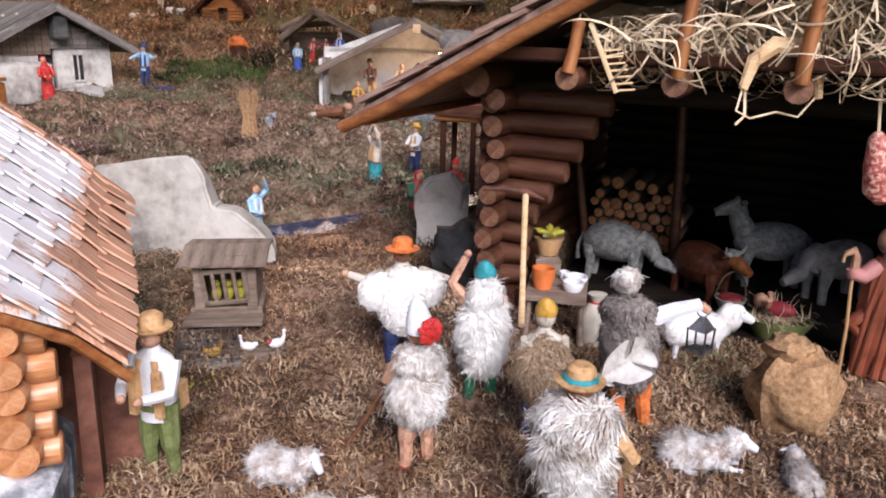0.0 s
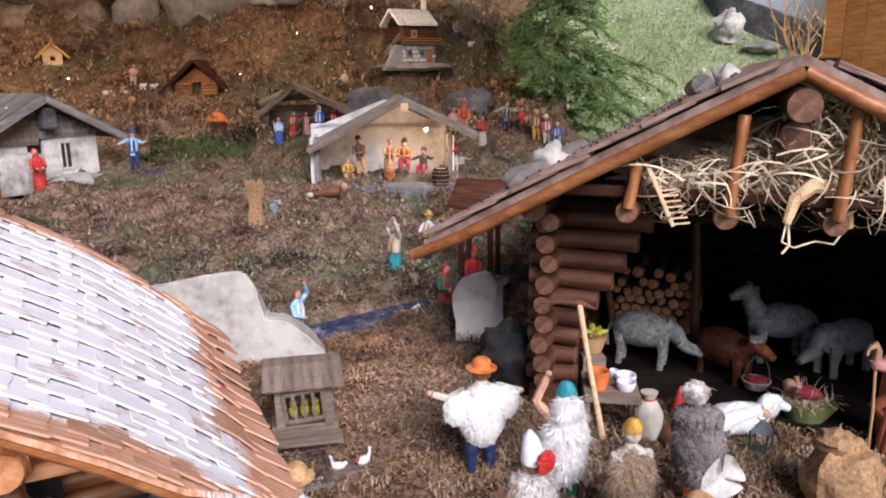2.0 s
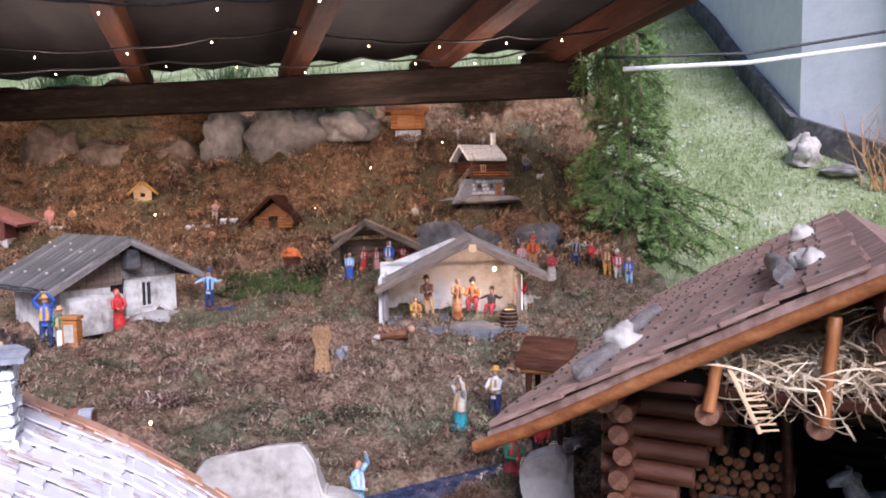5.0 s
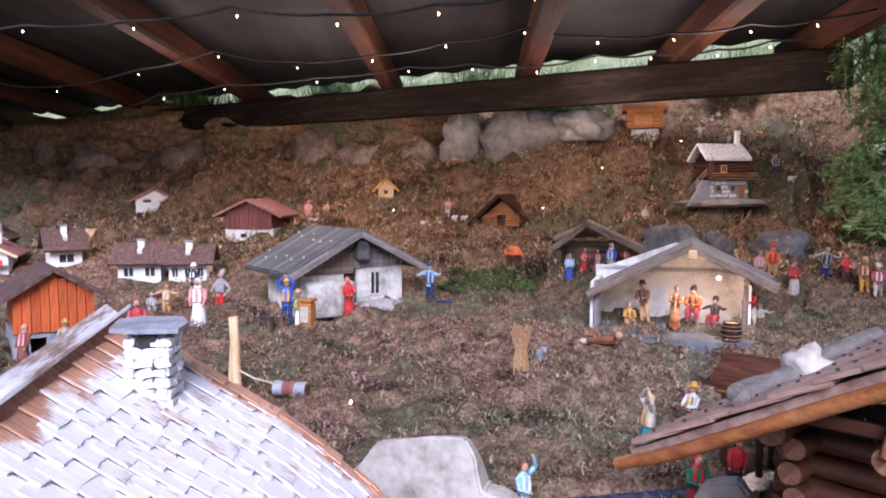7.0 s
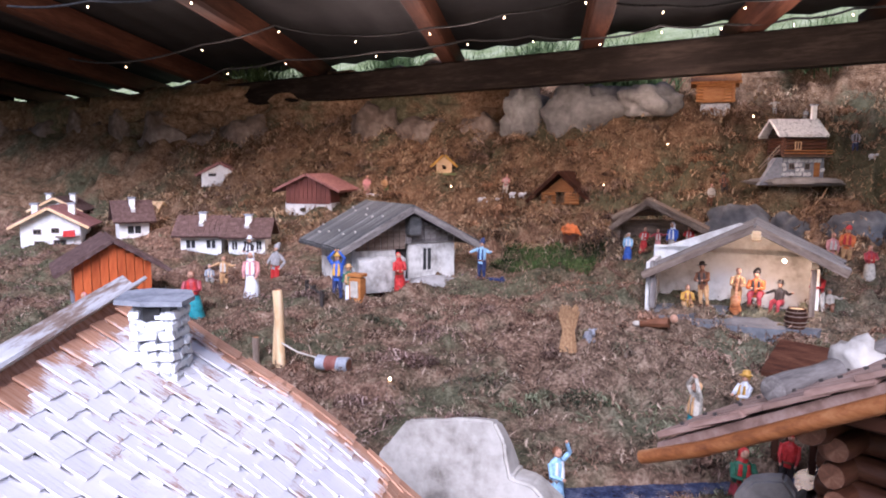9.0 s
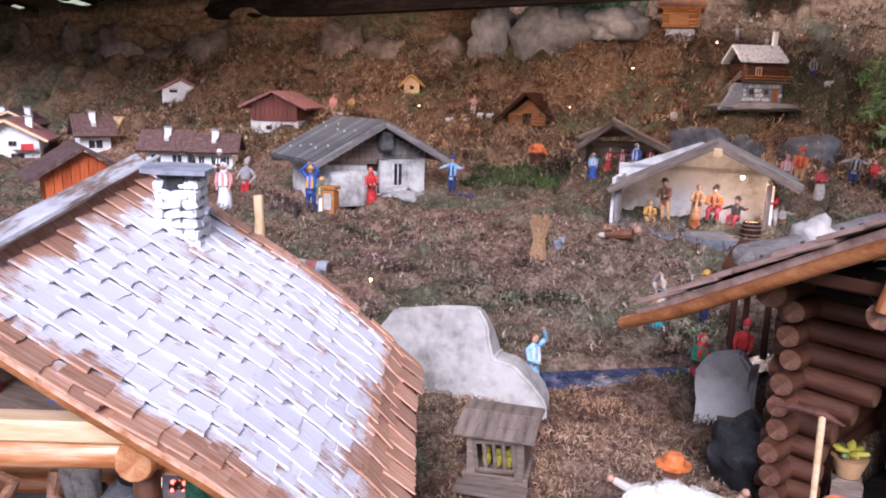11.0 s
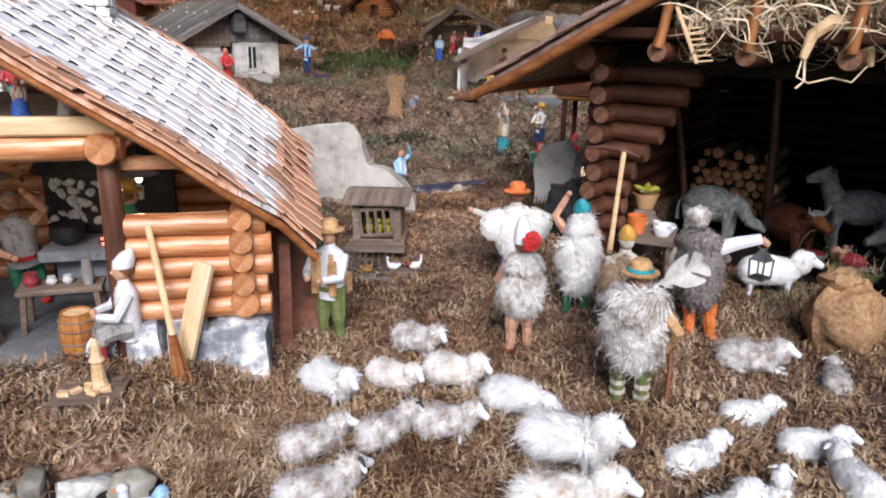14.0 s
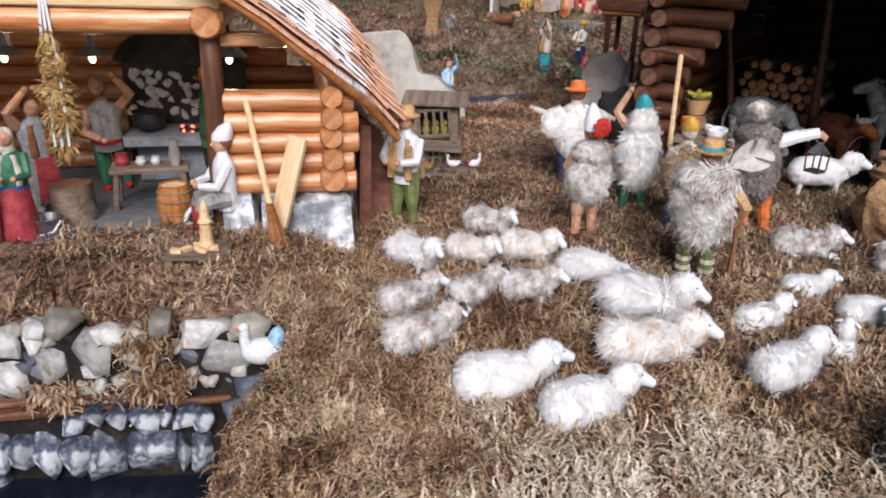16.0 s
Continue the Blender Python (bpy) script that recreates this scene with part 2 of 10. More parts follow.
M_iron = mottled("worn_steel", [(0.3, (0.16, 0.15, 0.15)), (0.7, (0.42, 0.41, 0.41))], 80, rough=0.4, bump=0.2, metal=0.9)
M_rust = mottled("rusty_sheet", [(0.3, (0.06, 0.024, 0.016)), (0.5, (0.15, 0.058, 0.036)), (0.75, (0.26, 0.12, 0.08))], 18, rough=0.7, bump=0.3, dist=0.002)
M_floor = mottled("grey_cement_floor", [(0.3, (0.075, 0.08, 0.09)), (0.55, (0.15, 0.155, 0.165)), (0.75, (0.25, 0.25, 0.255))], 12, rough=0.75, bump=0.3, dist=0.002)
M_bark = mottled("flaky_bark", [(0.25, (0.06, 0.04, 0.028)), (0.5, (0.17, 0.12, 0.085)), (0.8, (0.33, 0.26, 0.2))], 30, (0.4, 2, 2), 0.9, 0.9, 0.004, vary=0.2)
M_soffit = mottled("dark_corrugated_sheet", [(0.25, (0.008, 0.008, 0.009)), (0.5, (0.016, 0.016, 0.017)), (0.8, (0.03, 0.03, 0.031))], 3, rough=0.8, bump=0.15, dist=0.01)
M_darkroof = mottled("brown_model_roof", [(0.25, (0.045, 0.024, 0.02)), (0.5, (0.105, 0.06, 0.052)), (0.8, (0.2, 0.13, 0.115))], 60, rough=0.8, bump=0.5)
M_pinkroof = mottled("faded_red_model_roof", [(0.25, (0.16, 0.065, 0.055)), (0.5, (0.29, 0.13, 0.115)), (0.8, (0.42, 0.23, 0.2))], 60, rough=0.8, bump=0.5)
M_straw = mottled("dry_straw", [(0.25, (0.5, 0.34, 0.2)), (0.5, (0.7, 0.54, 0.36)), (0.75, (0.8, 0.69, 0.52))], 60, rough=0.6, bump=0.0, island=0.3)
M_wool = mottled("raw_white_wool", [(0.25, (0.58, 0.51, 0.43)), (0.4, (0.75, 0.715, 0.67)), (0.55, (0.83, 0.815, 0.79))], 25, rough=0.95, bump=0.0, island=0.1, spec=0.1)
M_grizzle = mottled("grizzled_wool", [(0.3, (0.28, 0.22, 0.175)), (0.42, (0.49, 0.43, 0.38)), (0.52, (0.65, 0.615, 0.575)), (0.66, (0.8, 0.78, 0.75))], 9, rough=0.95, bump=0.0, island=0.16, spec=0.1, fine=3)
M_greyfur = mottled("grey_brown_fur", [(0.3, (0.1, 0.082, 0.072)), (0.5, (0.2, 0.17, 0.155)), (0.7, (0.36, 0.32, 0.3))], 45, rough=0.95, bump=0.0, island=0.25, spec=0.1)
M_tanfur = mottled("tan_fur", [(0.3, (0.16, 0.1, 0.06)), (0.5, (0.32, 0.22, 0.14)), (0.7, (0.5, 0.38, 0.28))], 45, rough=0.95, bump=0.0, island=0.25, spec=0.1)
M_verge = mottled("varnished_verge_wood", [(0.25, (0.12, 0.035, 0.012)), (0.5, (0.28, 0.1, 0.032)), (0.78, (0.44, 0.2, 0.08))], 30, (0.3, 2, 2), 0.4, 0.3, 0.001, vary=0.15)
M_render = mottled("white_house_render", [(0.3, (0.76, 0.77, 0.8)), (0.6, (0.84, 0.85, 0.87)), (0.8, (0.88, 0.88, 0.9))], 8, rough=0.9, bump=0.5, dist=0.01)
M_darkrock = mottled("blue_grey_rock", [(0.25, (0.035, 0.036, 0.04)), (0.45, (0.085, 0.086, 0.092)), (0.6, (0.15, 0.15, 0.155)), (0.8, (0.27, 0.27, 0.27))], 6, rough=0.85, bump=0.8, dist=0.01, vary=0.2)
M_earthrock = mottled("earthy_boulder", [(0.25, (0.051, 0.036, 0.025)), (0.45, (0.128, 0.093, 0.071)), (0.6, (0.221, 0.17, 0.136)), (0.8, (0.374, 0.315, 0.264))], 5, rough=0.9, bump=0.8, dist=0.012, vary=0.3)
M_oldplank = mottled("dark_grey_roof_plank", [(0.25, (0.035, 0.035, 0.036)), (0.5, (0.1, 0.098, 0.095)), (0.78, (0.21, 0.2, 0.19))], 40, (0.3, 2, 2), 0.8, 0.5, 0.001, vary=0.35)
M_whiteroof = mottled("white_speckled_roof", [(0.32, (0.3, 0.29, 0.3)), (0.44, (0.7, 0.69, 0.69)), (0.6, (0.85, 0.84, 0.83))], 70, rough=0.8, bump=0.8, dist=0.004, fine=3)
M_gloss = paint("white_glaze", (0.8, 0.8, 0.82), 0.35, 0.08)
M_skin = paint("skin", (0.62, 0.34, 0.22), 0.5)
M_tan = paint("tan", (0.6, 0.35, 0.16))
M_red = paint("red", (0.55, 0.035, 0.03))
M_crimson = paint("crimson", (0.4, 0.05, 0.06))
M_orangep = paint("orange", (0.75, 0.2, 0.05))
M_ochre = paint("ochre", (0.62, 0.34, 0.06))
M_yellow = paint("yellow", (0.6, 0.52, 0.07))
M_olive = paint("olive", (0.17, 0.2, 0.07))
M_green = paint("green", (0.04, 0.16, 0.09))
M_teal = paint("teal", (0.03, 0.3, 0.34))
M_blue = paint("blue", (0.05, 0.13, 0.5))
M_sky = paint("light_blue", (0.35, 0.58, 0.78))
M_navy = paint("navy", (0.03, 0.045, 0.13))
M_cream = paint("cream", (0.6, 0.54, 0.45))
M_greyp = paint("grey", (0.34, 0.32, 0.31))
M_brownp = paint("brown", (0.22, 0.09, 0.045))
M_darkp = paint("dark", (0.045, 0.035, 0.03))
M_robe = paint("russet_robe", (0.3, 0.085, 0.045), 0.4)
M_pink = paint("pink", (0.68, 0.3, 0.28))
M_bulb = glow("warm_bulb", (1.0, 0.62, 0.3), 14.0)
M_lampglow = glow("lamp_bulb", (1.0, 0.8, 0.55), 4.0)
M_ember = glow("glowing_embers", (1.0, 0.1, 0.02), 3.0)


# ---- mesh building ----
WORLD = {}


class Shape:
    """Collects vertices and faces of one mesh, with a material index for each face."""

    def __init__(self):
        self.v, self.f, self.m = [], [], []

    def add(self, verts, faces, mi=0):
        k = len(self.v)
        self.v += [tuple(p) for p in verts]
        self.f += [tuple(i + k for i in f) for f in faces]
        self.m += [mi] * len(faces)
        return self

    def box(self, c, size, mi=0, m=None, jit=0.0, top=None, ch=0.12):
        """A box with cut edges; top: scale of the upper face."""
        sx, sy, sz = (k / 2 for k in size)
        d = ch * min(size)
        vs, fs = [], []
        for z, e in ((-1, 0), (-1, 1), (1, 1), (1, 0)):
            tz = z * (sz - (0 if e == 0 else d))
            q = (top if top and z > 0 else 1.0)
            ix, iy = sx * q - (d if e == 0 else 0), sy * q - (d if e == 0 else 0)
            for x, y in ((-ix, -iy), (ix, -iy), (ix, iy), (-ix, iy)):
                vs.append(Vector((x + random.uniform(-jit, jit), y + random.uniform(-jit, jit), tz + random.uniform(-jit, jit))))
        for r in range(3):
            for i in range(4):
                j = (i + 1) % 4
                fs.append((r * 4 + i, r * 4 + j, r * 4 + 4 + j, r * 4 + 4 + i))
        fs += [(3, 2, 1, 0), (12, 13, 14, 15)]
        mm = Matrix.Translation(c) @ (m or Matrix())
        return self.add([mm @ p for p in vs], fs, mi)

    def tube(self, pts, radii, n=10, mi=0, end=None, cut=True, wob=0.0):
        """A round bar along points; end: material of its two ends."""
        pts = [Vector(p) for p in pts]
        if isinstance(radii, (int, float)):
            radii = [radii] * len(pts)
        vs, fs = [], []
        up = None
        for i, (p, r) in enumerate(zip(pts, radii)):
            d = (pts[min(i + 1, len(pts) - 1)] - pts[max(i - 1, 0)]).normalized()
            if up is None:
                up = d.orthogonal().normalized()
            side = d.cross(up).normalized()
            up = side.cross(d).normalized()
            for k in range(n):
                a = 2 * math.pi * k / n
                rr = r * (1 + random.uniform(-wob, wob))
                vs.append(p + side * math.cos(a) * rr + up * math.sin(a) * rr)
        for i in range(len(pts) - 1):
            for k in range(n):
                j = (k + 1) % n
                fs.append((i * n + k, i * n + j, i * n + n + j, i * n + n + k))
        self.add(vs, fs, mi)
        if cut:
            e = mi if end is None else end
            k0 = len(self.v) - len(vs)
            self.f += [tuple(k0 + k for k in range(n))[::-1], tuple(k0 + (len(pts) - 1) * n + k for k in range(n))]
            self.m += [e, e]
        return self

    def ball(self, c, r, mi=0, m=None, seg=12, rings=8, rough=0.0, freq=1.0, flat=None):
        """An ellipsoid, roughened by noise; flat: cut below that height share."""
        r = (r, r, r) if isinstance(r, (int, float)) else r
        vs, fs = [], []
        off = Vector((random.random() * 50, random.random() * 50, 3))
        for i in range(rings + 1):
            t = math.pi * i / rings
            for k in range(seg):
                a = 2 * math.pi * k / seg
                p = Vector((math.sin(t) * math.cos(a), math.sin(t) * math.sin(a), math.cos(t)))
                if rough:
                    p *= 1 + rough * noise.fractal(p * freq + off, 0.8, 2.0, 3)
                if flat is not None:
                    p.z = max(p.z, flat)
                vs.append(Vector((p.x * r[0], p.y * r[1], p.z * r[2])))
        for i in range(rings):
            for k in range(seg):
                j = (k + 1) % seg
                fs.append((i * seg + k, i * seg + seg + k, i * seg + seg + j, i * seg + j))
        mm = Matrix.Translation(c) @ (m or Matrix())
        return self.add([mm @ p for p in vs], fs, mi)

    def loft(self, sections, n=14, mi=0, m=None, fold=0.0, folds=7):
        """Rings of (z, rx, ry, dx, dy) joined to a body; fold: depth of drapery."""
        vs, fs = [], []
        for z, rx, ry, dx, dy in sections:
            for k in range(n):
                a = 2 * math.pi * k / n
                q = 1 + fold * math.sin(a * folds + z * 9)
                vs.append(Vector((dx + rx * q * math.cos(a), dy + ry * q * math.sin(a), z)))
        for i in range(len(sections) - 1):
            for k in range(n):
                j = (k + 1) % n
                fs.append((i * n + k, i * n + j, i * n + n + j, i * n + n + k))
        fs += [tuple(range(n))[::-1], tuple(range(len(vs) - n, len(vs)))]
        mm = m or Matrix()
        return self.add([mm @ p for p in vs], fs, mi)

    def slab(self, outline, low, high, mi=0, m=None):
        """An outline in x, y raised from low to high."""
        n = len(outline)
        vs = [Vector((x, y, low)) for x, y in outline] + [Vector((x, y, high)) for x, y in outline]
        fs = [tuple(range(n))[::-1], tuple(range(n, 2 * n))] + [(i, (i + 1) % n, n + (i + 1) % n, n + i) for i in range(n)]
        mm = m or Matrix()
        return self.add([mm @ p for p in vs], fs, mi)

    def wool(self, spots, length, mi=0, width=0.003, flow=(0, 0, -1), clump=5.0, wild=0.06, lift=0.3, rng=None):
        """Fine soft locks that lie along the body, combed by a flow and parted into clumps; wild: share of stray hairs."""
        rng = rng or random
        flow = Vector(flow)
        for p, nrm in spots:
            c = noise.noise_vector(p * clump) * 1.7 + noise.noise_vector(p * clump * 3.1) * 0.9
            t = flow + c + Vector((rng.gauss(0, 0.25), rng.gauss(0, 0.25), rng.gauss(0, 0.25)))
            t = (t - nrm * t.dot(nrm)).normalized()
            stray = rng.random() < wild
            ln = length * rng.uniform(0.45, 1.15) * (1.5 if stray else 1.0)
            up = lift * (0.5 + 0.9 * abs(c.x)) + (0.6 if stray else 0.0)
            side = t.cross(nrm).normalized() * width * rng.uniform(0.6, 1.4) * (0.6 if stray else 1.0)
            p0 = p - nrm * length * 0.1
            p1 = p + (t * 0.8 + nrm * up).normalized() * ln * 0.42
            p2 = p1 + (t + nrm * (up * 0.35 - 0.08) + c * 0.25).normalized() * ln * 0.33
            p3 = p2 + (t * 0.8 - nrm * (0.3 if not stray else -0.1) + c * 0.5).normalized() * ln * 0.25
            self.add([p0 - side, p0 + side, p1 + side, p1 - side, p2 + side * 0.7, p2 - side * 0.7, p3], [(0, 1, 2, 3), (3, 2, 4, 5), (5, 4, 6)], mi)
        return self

    def mesh(self, name, mats, smooth=True, sharp=42):
        me = bpy.data.meshes.new(name)
        me.from_pydata(self.v, [], self.f)
        for m in mats if isinstance(mats, (list, tuple)) else [mats]:
            me.materials.append(m)
        me.polygons.foreach_set("material_index", self.m)
        me.polygons.foreach_set("use_smooth", [smooth] * len(self.f))
        if smooth:
            me.set_sharp_from_angle(angle=radians(sharp))
        me.update()
        return me


def thing(name, label, category, m=None, data=None, group="", kind=""):
    ob = new(name, data)
    ob.matrix_basis = m or Matrix()
    WORLD[ob] = ob.matrix_basis.copy()
    return tagged(ob, label, category, group, kind)


def part(name, data, parent, m=None, label=""):
    """One mesh under a thing or a part, at the world pose m."""
    ob = new(name, data)
    ob.parent = parent
    ob.matrix_parent_inverse = WORLD[parent].inverted()
    ob.matrix_basis = m or Matrix()
    WORLD[ob] = ob.matrix_basis.copy()
    return tagged(ob, label)


def rotz(deg):
    return Matrix.Rotation(radians(deg), 4, "Z")


def between(a, b):
    """The pose whose x axis runs from a to b."""
    a, b = Vector(a), Vector(b)
    return Matrix.Translation(a) @ (b - a).to_track_quat("X", "Z").to_matrix().to_4x4()


def log_mesh(length, r, mats, wob=0.06, n=12, taper=1.0):
    s = Shape()
    ts = [0, 0.012, 0.2, 0.4, 0.6, 0.8, 0.988, 1]
    ph = random.random() * 9
    pts = [(t * length, math.sin(ph + t * 5) * r * wob, math.cos(ph * 2 + t * 4) * r * wob) for t in ts]
    rs = [r * (0.88 if t in (0, 1) else 1 + 0.05 * math.sin(ph + 7 * t)) * (1 + (taper - 1) * t) for t in ts]
    s.tube(pts, rs, n, 0, 1)
    return s.mesh("log", mats)


def log(parent, a, b, r, mats=None, name="log", label="", **kw):
    a, b = Vector(a), Vector(b)
    return part(name, log_mesh((b - a).length, r, mats or [M_log, M_logend], **kw), parent, between(a, b), label)


def plank(parent, a, b, w, th, mat, name="board", label="", roll=0.0):
    a, b = Vector(a), Vector(b)
    ln = (b - a).length
    s = Shape().box((ln / 2, 0, 0), (ln, w, th), jit=min(w, th) * 0.06)
    return part(name, s.mesh(name, mat, False), parent, between(a, b) @ Matrix.Rotation(radians(roll), 4, "X"), label)


# ---- the lie of the land ----
GROUND_Y = [-0.8, 0.0, 0.3, 0.6, 0.8, 1.02, 1.35, 1.65, 2.0, 2.4, 2.8, 3.15, 3.3, 3.5, 3.8, 4.2, 5.0]
GROUND_Z = [-0.03, 0.0, 0.005, 0.007, 0.027, 0.05, 0.08, 0.105, 0.12, 0.15, 0.23, 0.335, 0.42, 0.58, 0.78, 0.95, 1.0]


def smooth(a, b, x):
    t = max(0.0, min(1.0, (x - a) / (b - a)))
    return t * t * (3 - 2 * t)


def land(x, y):
    """The height of the moss landscape."""
    return float(np.interp(y, GROUND_Y, GROUND_Z)) + 0.03 * smooth(-0.24, -0.31, x) * smooth(0.2, 0.28, y) * smooth(0.46, 0.4, y)


def on(x, y, turn=0, up=0.0):
    return Matrix.Translation((x, y, land(x, y) + up)) @ rotz(turn)


# ---- ground, hill and shelter ----
def trench(x, y):
    """How deep the stream bed at the front is cut (0 to 1)."""
    wall = 0.222 + 0.3 * (x + 0.3)
    bank = -0.275 + 0.25 * (0.2 - y) + 0.012 * math.sin(y * 40)
    return smooth(wall + 0.012, wall - 0.012, y) * smooth(bank + 0.05, bank - 0.02, x)


def brook(x, y):
    mid = 1.098 + 0.5 * (x + 0.28) + 0.5 * max(0.0, x + 0.02)
    return smooth(0.046, 0.032, abs(y - mid)) * smooth(-0.34, -0.29, x) * smooth(0.12, 0.06, x)


def surface(x, y):
    """The visible moss surface: the land with humps, the brook and the stream bed."""
    far = smooth(0.6, 2.6, y)
    mid = smooth(0.75, 1.3, y)
    h = land(x, y)
    p = Vector((x, y, 0))
    calm = 1 - brook(x, y)
    h += calm * (0.009 + 0.026 * mid + 0.012 * far) * noise.fractal(p * 7.0, 0.9, 2.0, 4)
    h += calm * (0.005 + 0.005 * mid + 0.012 * far) * noise.fractal(p * 23.0 + Vector((4, 1, 0)), 0.9, 2.0, 3)
    if y > 2.6:
        h += 0.03 * smooth(2.6, 3.0, y) * (1 - 2.0 * abs(noise.noise(p * 16.0 + Vector((3, 7, 0)))))
        h += 0.05 * smooth(2.6, 3.0, y) * noise.fractal(p * 9.0 + Vector((1, 5, 0)), 0.9, 2.0, 3)
        h += 0.07 * smooth(2.6, 3.4, y) * noise.fractal(p * 3.1 + Vector((9, 2, 0)), 0.9, 2.0, 4)
    h += 0.018 * math.exp(-(((x + 0.215) / 0.06) ** 2 + ((y - 0.24) / 0.1) ** 2))
    if y < 0.75:
        h += 0.0045 * (1 - abs(noise.noise(p * 55.0)) * 2.2) + 0.003 * noise.noise(p * 130.0)
    h -= 0.17 * trench(x, y)
    h -= 0.026 * brook(x, y)
    if flat_areas(x, y):
        h = min(h, 0.0)
    return h


def flat_areas(x, y):
    """1 on the floors of the forge and the stable, where no moss grows."""
    s, a = 0.924 * x + 0.383 * y, -0.383 * x + 0.924 * y
    if -0.75 < s < -0.065 and 0.47 < a < 0.86:
        return 1.0
    s, a = 0.906 * x - 0.423 * y, 0.423 * x + 0.906 * y
    if -0.27 < s < 0.3 and 0.86 < a < 1.7:
        return 1.0
    return 0.0


def moss_ground_material():
    m, n, l, b = shader("dry_moss_ground", 0.95, 0.0, 0.1)
    v = coords(n, l, (1, 1, 1), "World")
    big = node(n, "TexNoise", Scale=2.6, Detail=5.0, Roughness=0.6)
    mid = node(n, "TexNoise", Scale=26.0, Detail=6.0, Roughness=0.7)
    fine = node(n, "TexNoise", Scale=140.0, Detail=4.0, Roughness=0.7)
    for t in (big, mid, fine):
        l.new(v, t.inputs["Vector"])
    mx = mixc(n, l, 0.5, mid.outputs["Fac"], fine.outputs["Fac"])
    brown = ramp(n, l, mx, [(0.36, (0.022, 0.011, 0.008)), (0.45, (0.1, 0.056, 0.037)), (0.53, (0.21, 0.126, 0.085)), (0.62, (0.36, 0.248, 0.175))])
    rust = ramp(n, l, mx, [(0.34, (0.035, 0.019, 0.011)), (0.45, (0.13, 0.074, 0.04)), (0.54, (0.24, 0.15, 0.088)), (0.64, (0.4, 0.285, 0.19))])
    green = ramp(n, l, mx, [(0.3, (0.02, 0.022, 0.013)), (0.5, (0.085, 0.088, 0.05)), (0.68, (0.2, 0.2, 0.125))])
    sep = n.new("ShaderNodeSeparateXYZ")
    l.new(v, sep.inputs["Vector"])
    up = node(n, "MapRange")
    up.inputs["From Min"].default_value, up.inputs["From Max"].default_value = 2.55, 3.1
    l.new(sep.outputs["Y"], up.inputs["Value"])
    c = mixc(n, l, up.outputs["Result"], brown, rust)
    near = node(n, "MapRange")
    near.inputs["From Min"].default_value, near.inputs["From Max"].default_value = 0.7, 1.1
    l.new(sep.outputs["Y"], near.inputs["Value"])
    patch = ramp(n, l, big.outputs["Fac"], [(0.48, (0, 0, 0)), (0.6, (0.85, 0.85, 0.85))])
    c = mixc(n, l, mixc(n, l, 1.0, patch, near.outputs["Result"], "MULTIPLY"), c, green)
    side = node(n, "MapRange")
    side.inputs["From Min"].default_value, side.inputs["From Max"].default_value = -0.75, 0.0
    l.new(sep.outputs["X"], side.inputs["Value"])
    rear = node(n, "MapRange")
    rear.inputs["From Min"].default_value, rear.inputs["From Max"].default_value = 1.15, 1.4
    l.new(sep.outputs["Y"], rear.inputs["Value"])
    both = mixc(n, l, 1.0, side.outputs["Result"], rear.outputs["Result"], "MULTIPLY")
    olive = ramp(n, l, mx, [(0.34, (0.025, 0.026, 0.017)), (0.47, (0.1, 0.1, 0.07)), (0.62, (0.25, 0.25, 0.18))])
    low = ramp(n, l, up.outputs["Result"], [(0.0, (0.4, 0.4, 0.4)), (0.4, (0, 0, 0))])
    c = mixc(n, l, mixc(n, l, 1.0, both, low, "MULTIPLY"), c, olive)
    l.new(c, b.inputs["Base Color"])
    bumped(n, l, b, mx, 0.9, 0.012)
    return m


M_ground = moss_ground_material()


def sheet(name, xs, ys, height, mat):
    vs = [(x, y, height(x, y)) for y in ys for x in xs]
    w = len(xs)
    fs = [(j * w + i, j * w + i + 1, j * w + w + i + 1, j * w + w + i) for j in range(len(ys) - 1) for i in range(w - 1)]
    me = bpy.data.meshes.new(name)
    me.from_pydata(vs, [], fs)
    me.materials.append(mat)
    me.polygons.foreach_set("use_smooth", [True] * len(fs))
    return me


def spaced(*runs):
    out = []
    for a, b, step in runs:
        out += list(np.arange(a, b, step))
    return out + [runs[-1][1]]


thing("ground_moss", "brown dried moss landscape rising to a hillside", "ground", kind="structure",
                   data=sheet("ground_moss", spaced((-6.4, -4.4, 0.1), (-4.4, -1.4, 0.04), (-1.4, -0.7, 0.02), (-0.7, 0.6, 0.01)),
                              spaced((-0.5, -0.12, 0.02), (-0.12, 0.5, 0.006), (0.5, 0.75, 0.01), (0.75, 2.4, 0.018), (2.4, 4.3, 0.03)), surface, M_ground))


def hill(x, y):
    """The meadow round the shelter; it climbs behind it."""
    z = 0.75 + 0.5 * (y - 5.2) + 0.1 * (min(x, 6) - 1.7)
    if y > 14:
        z -= 0.35 * (y - 14)
    z += 0.08 * noise.noise(Vector((x * 0.7, y * 0.7, 2)))
    low = -0.9 if x < 0.9 else -0.55
    if x < 0.95:
        z = low + (z - low) * smooth(4.15, 4.5, y) if y < 4.5 else z
    return max(z, low) if y < 60 else z


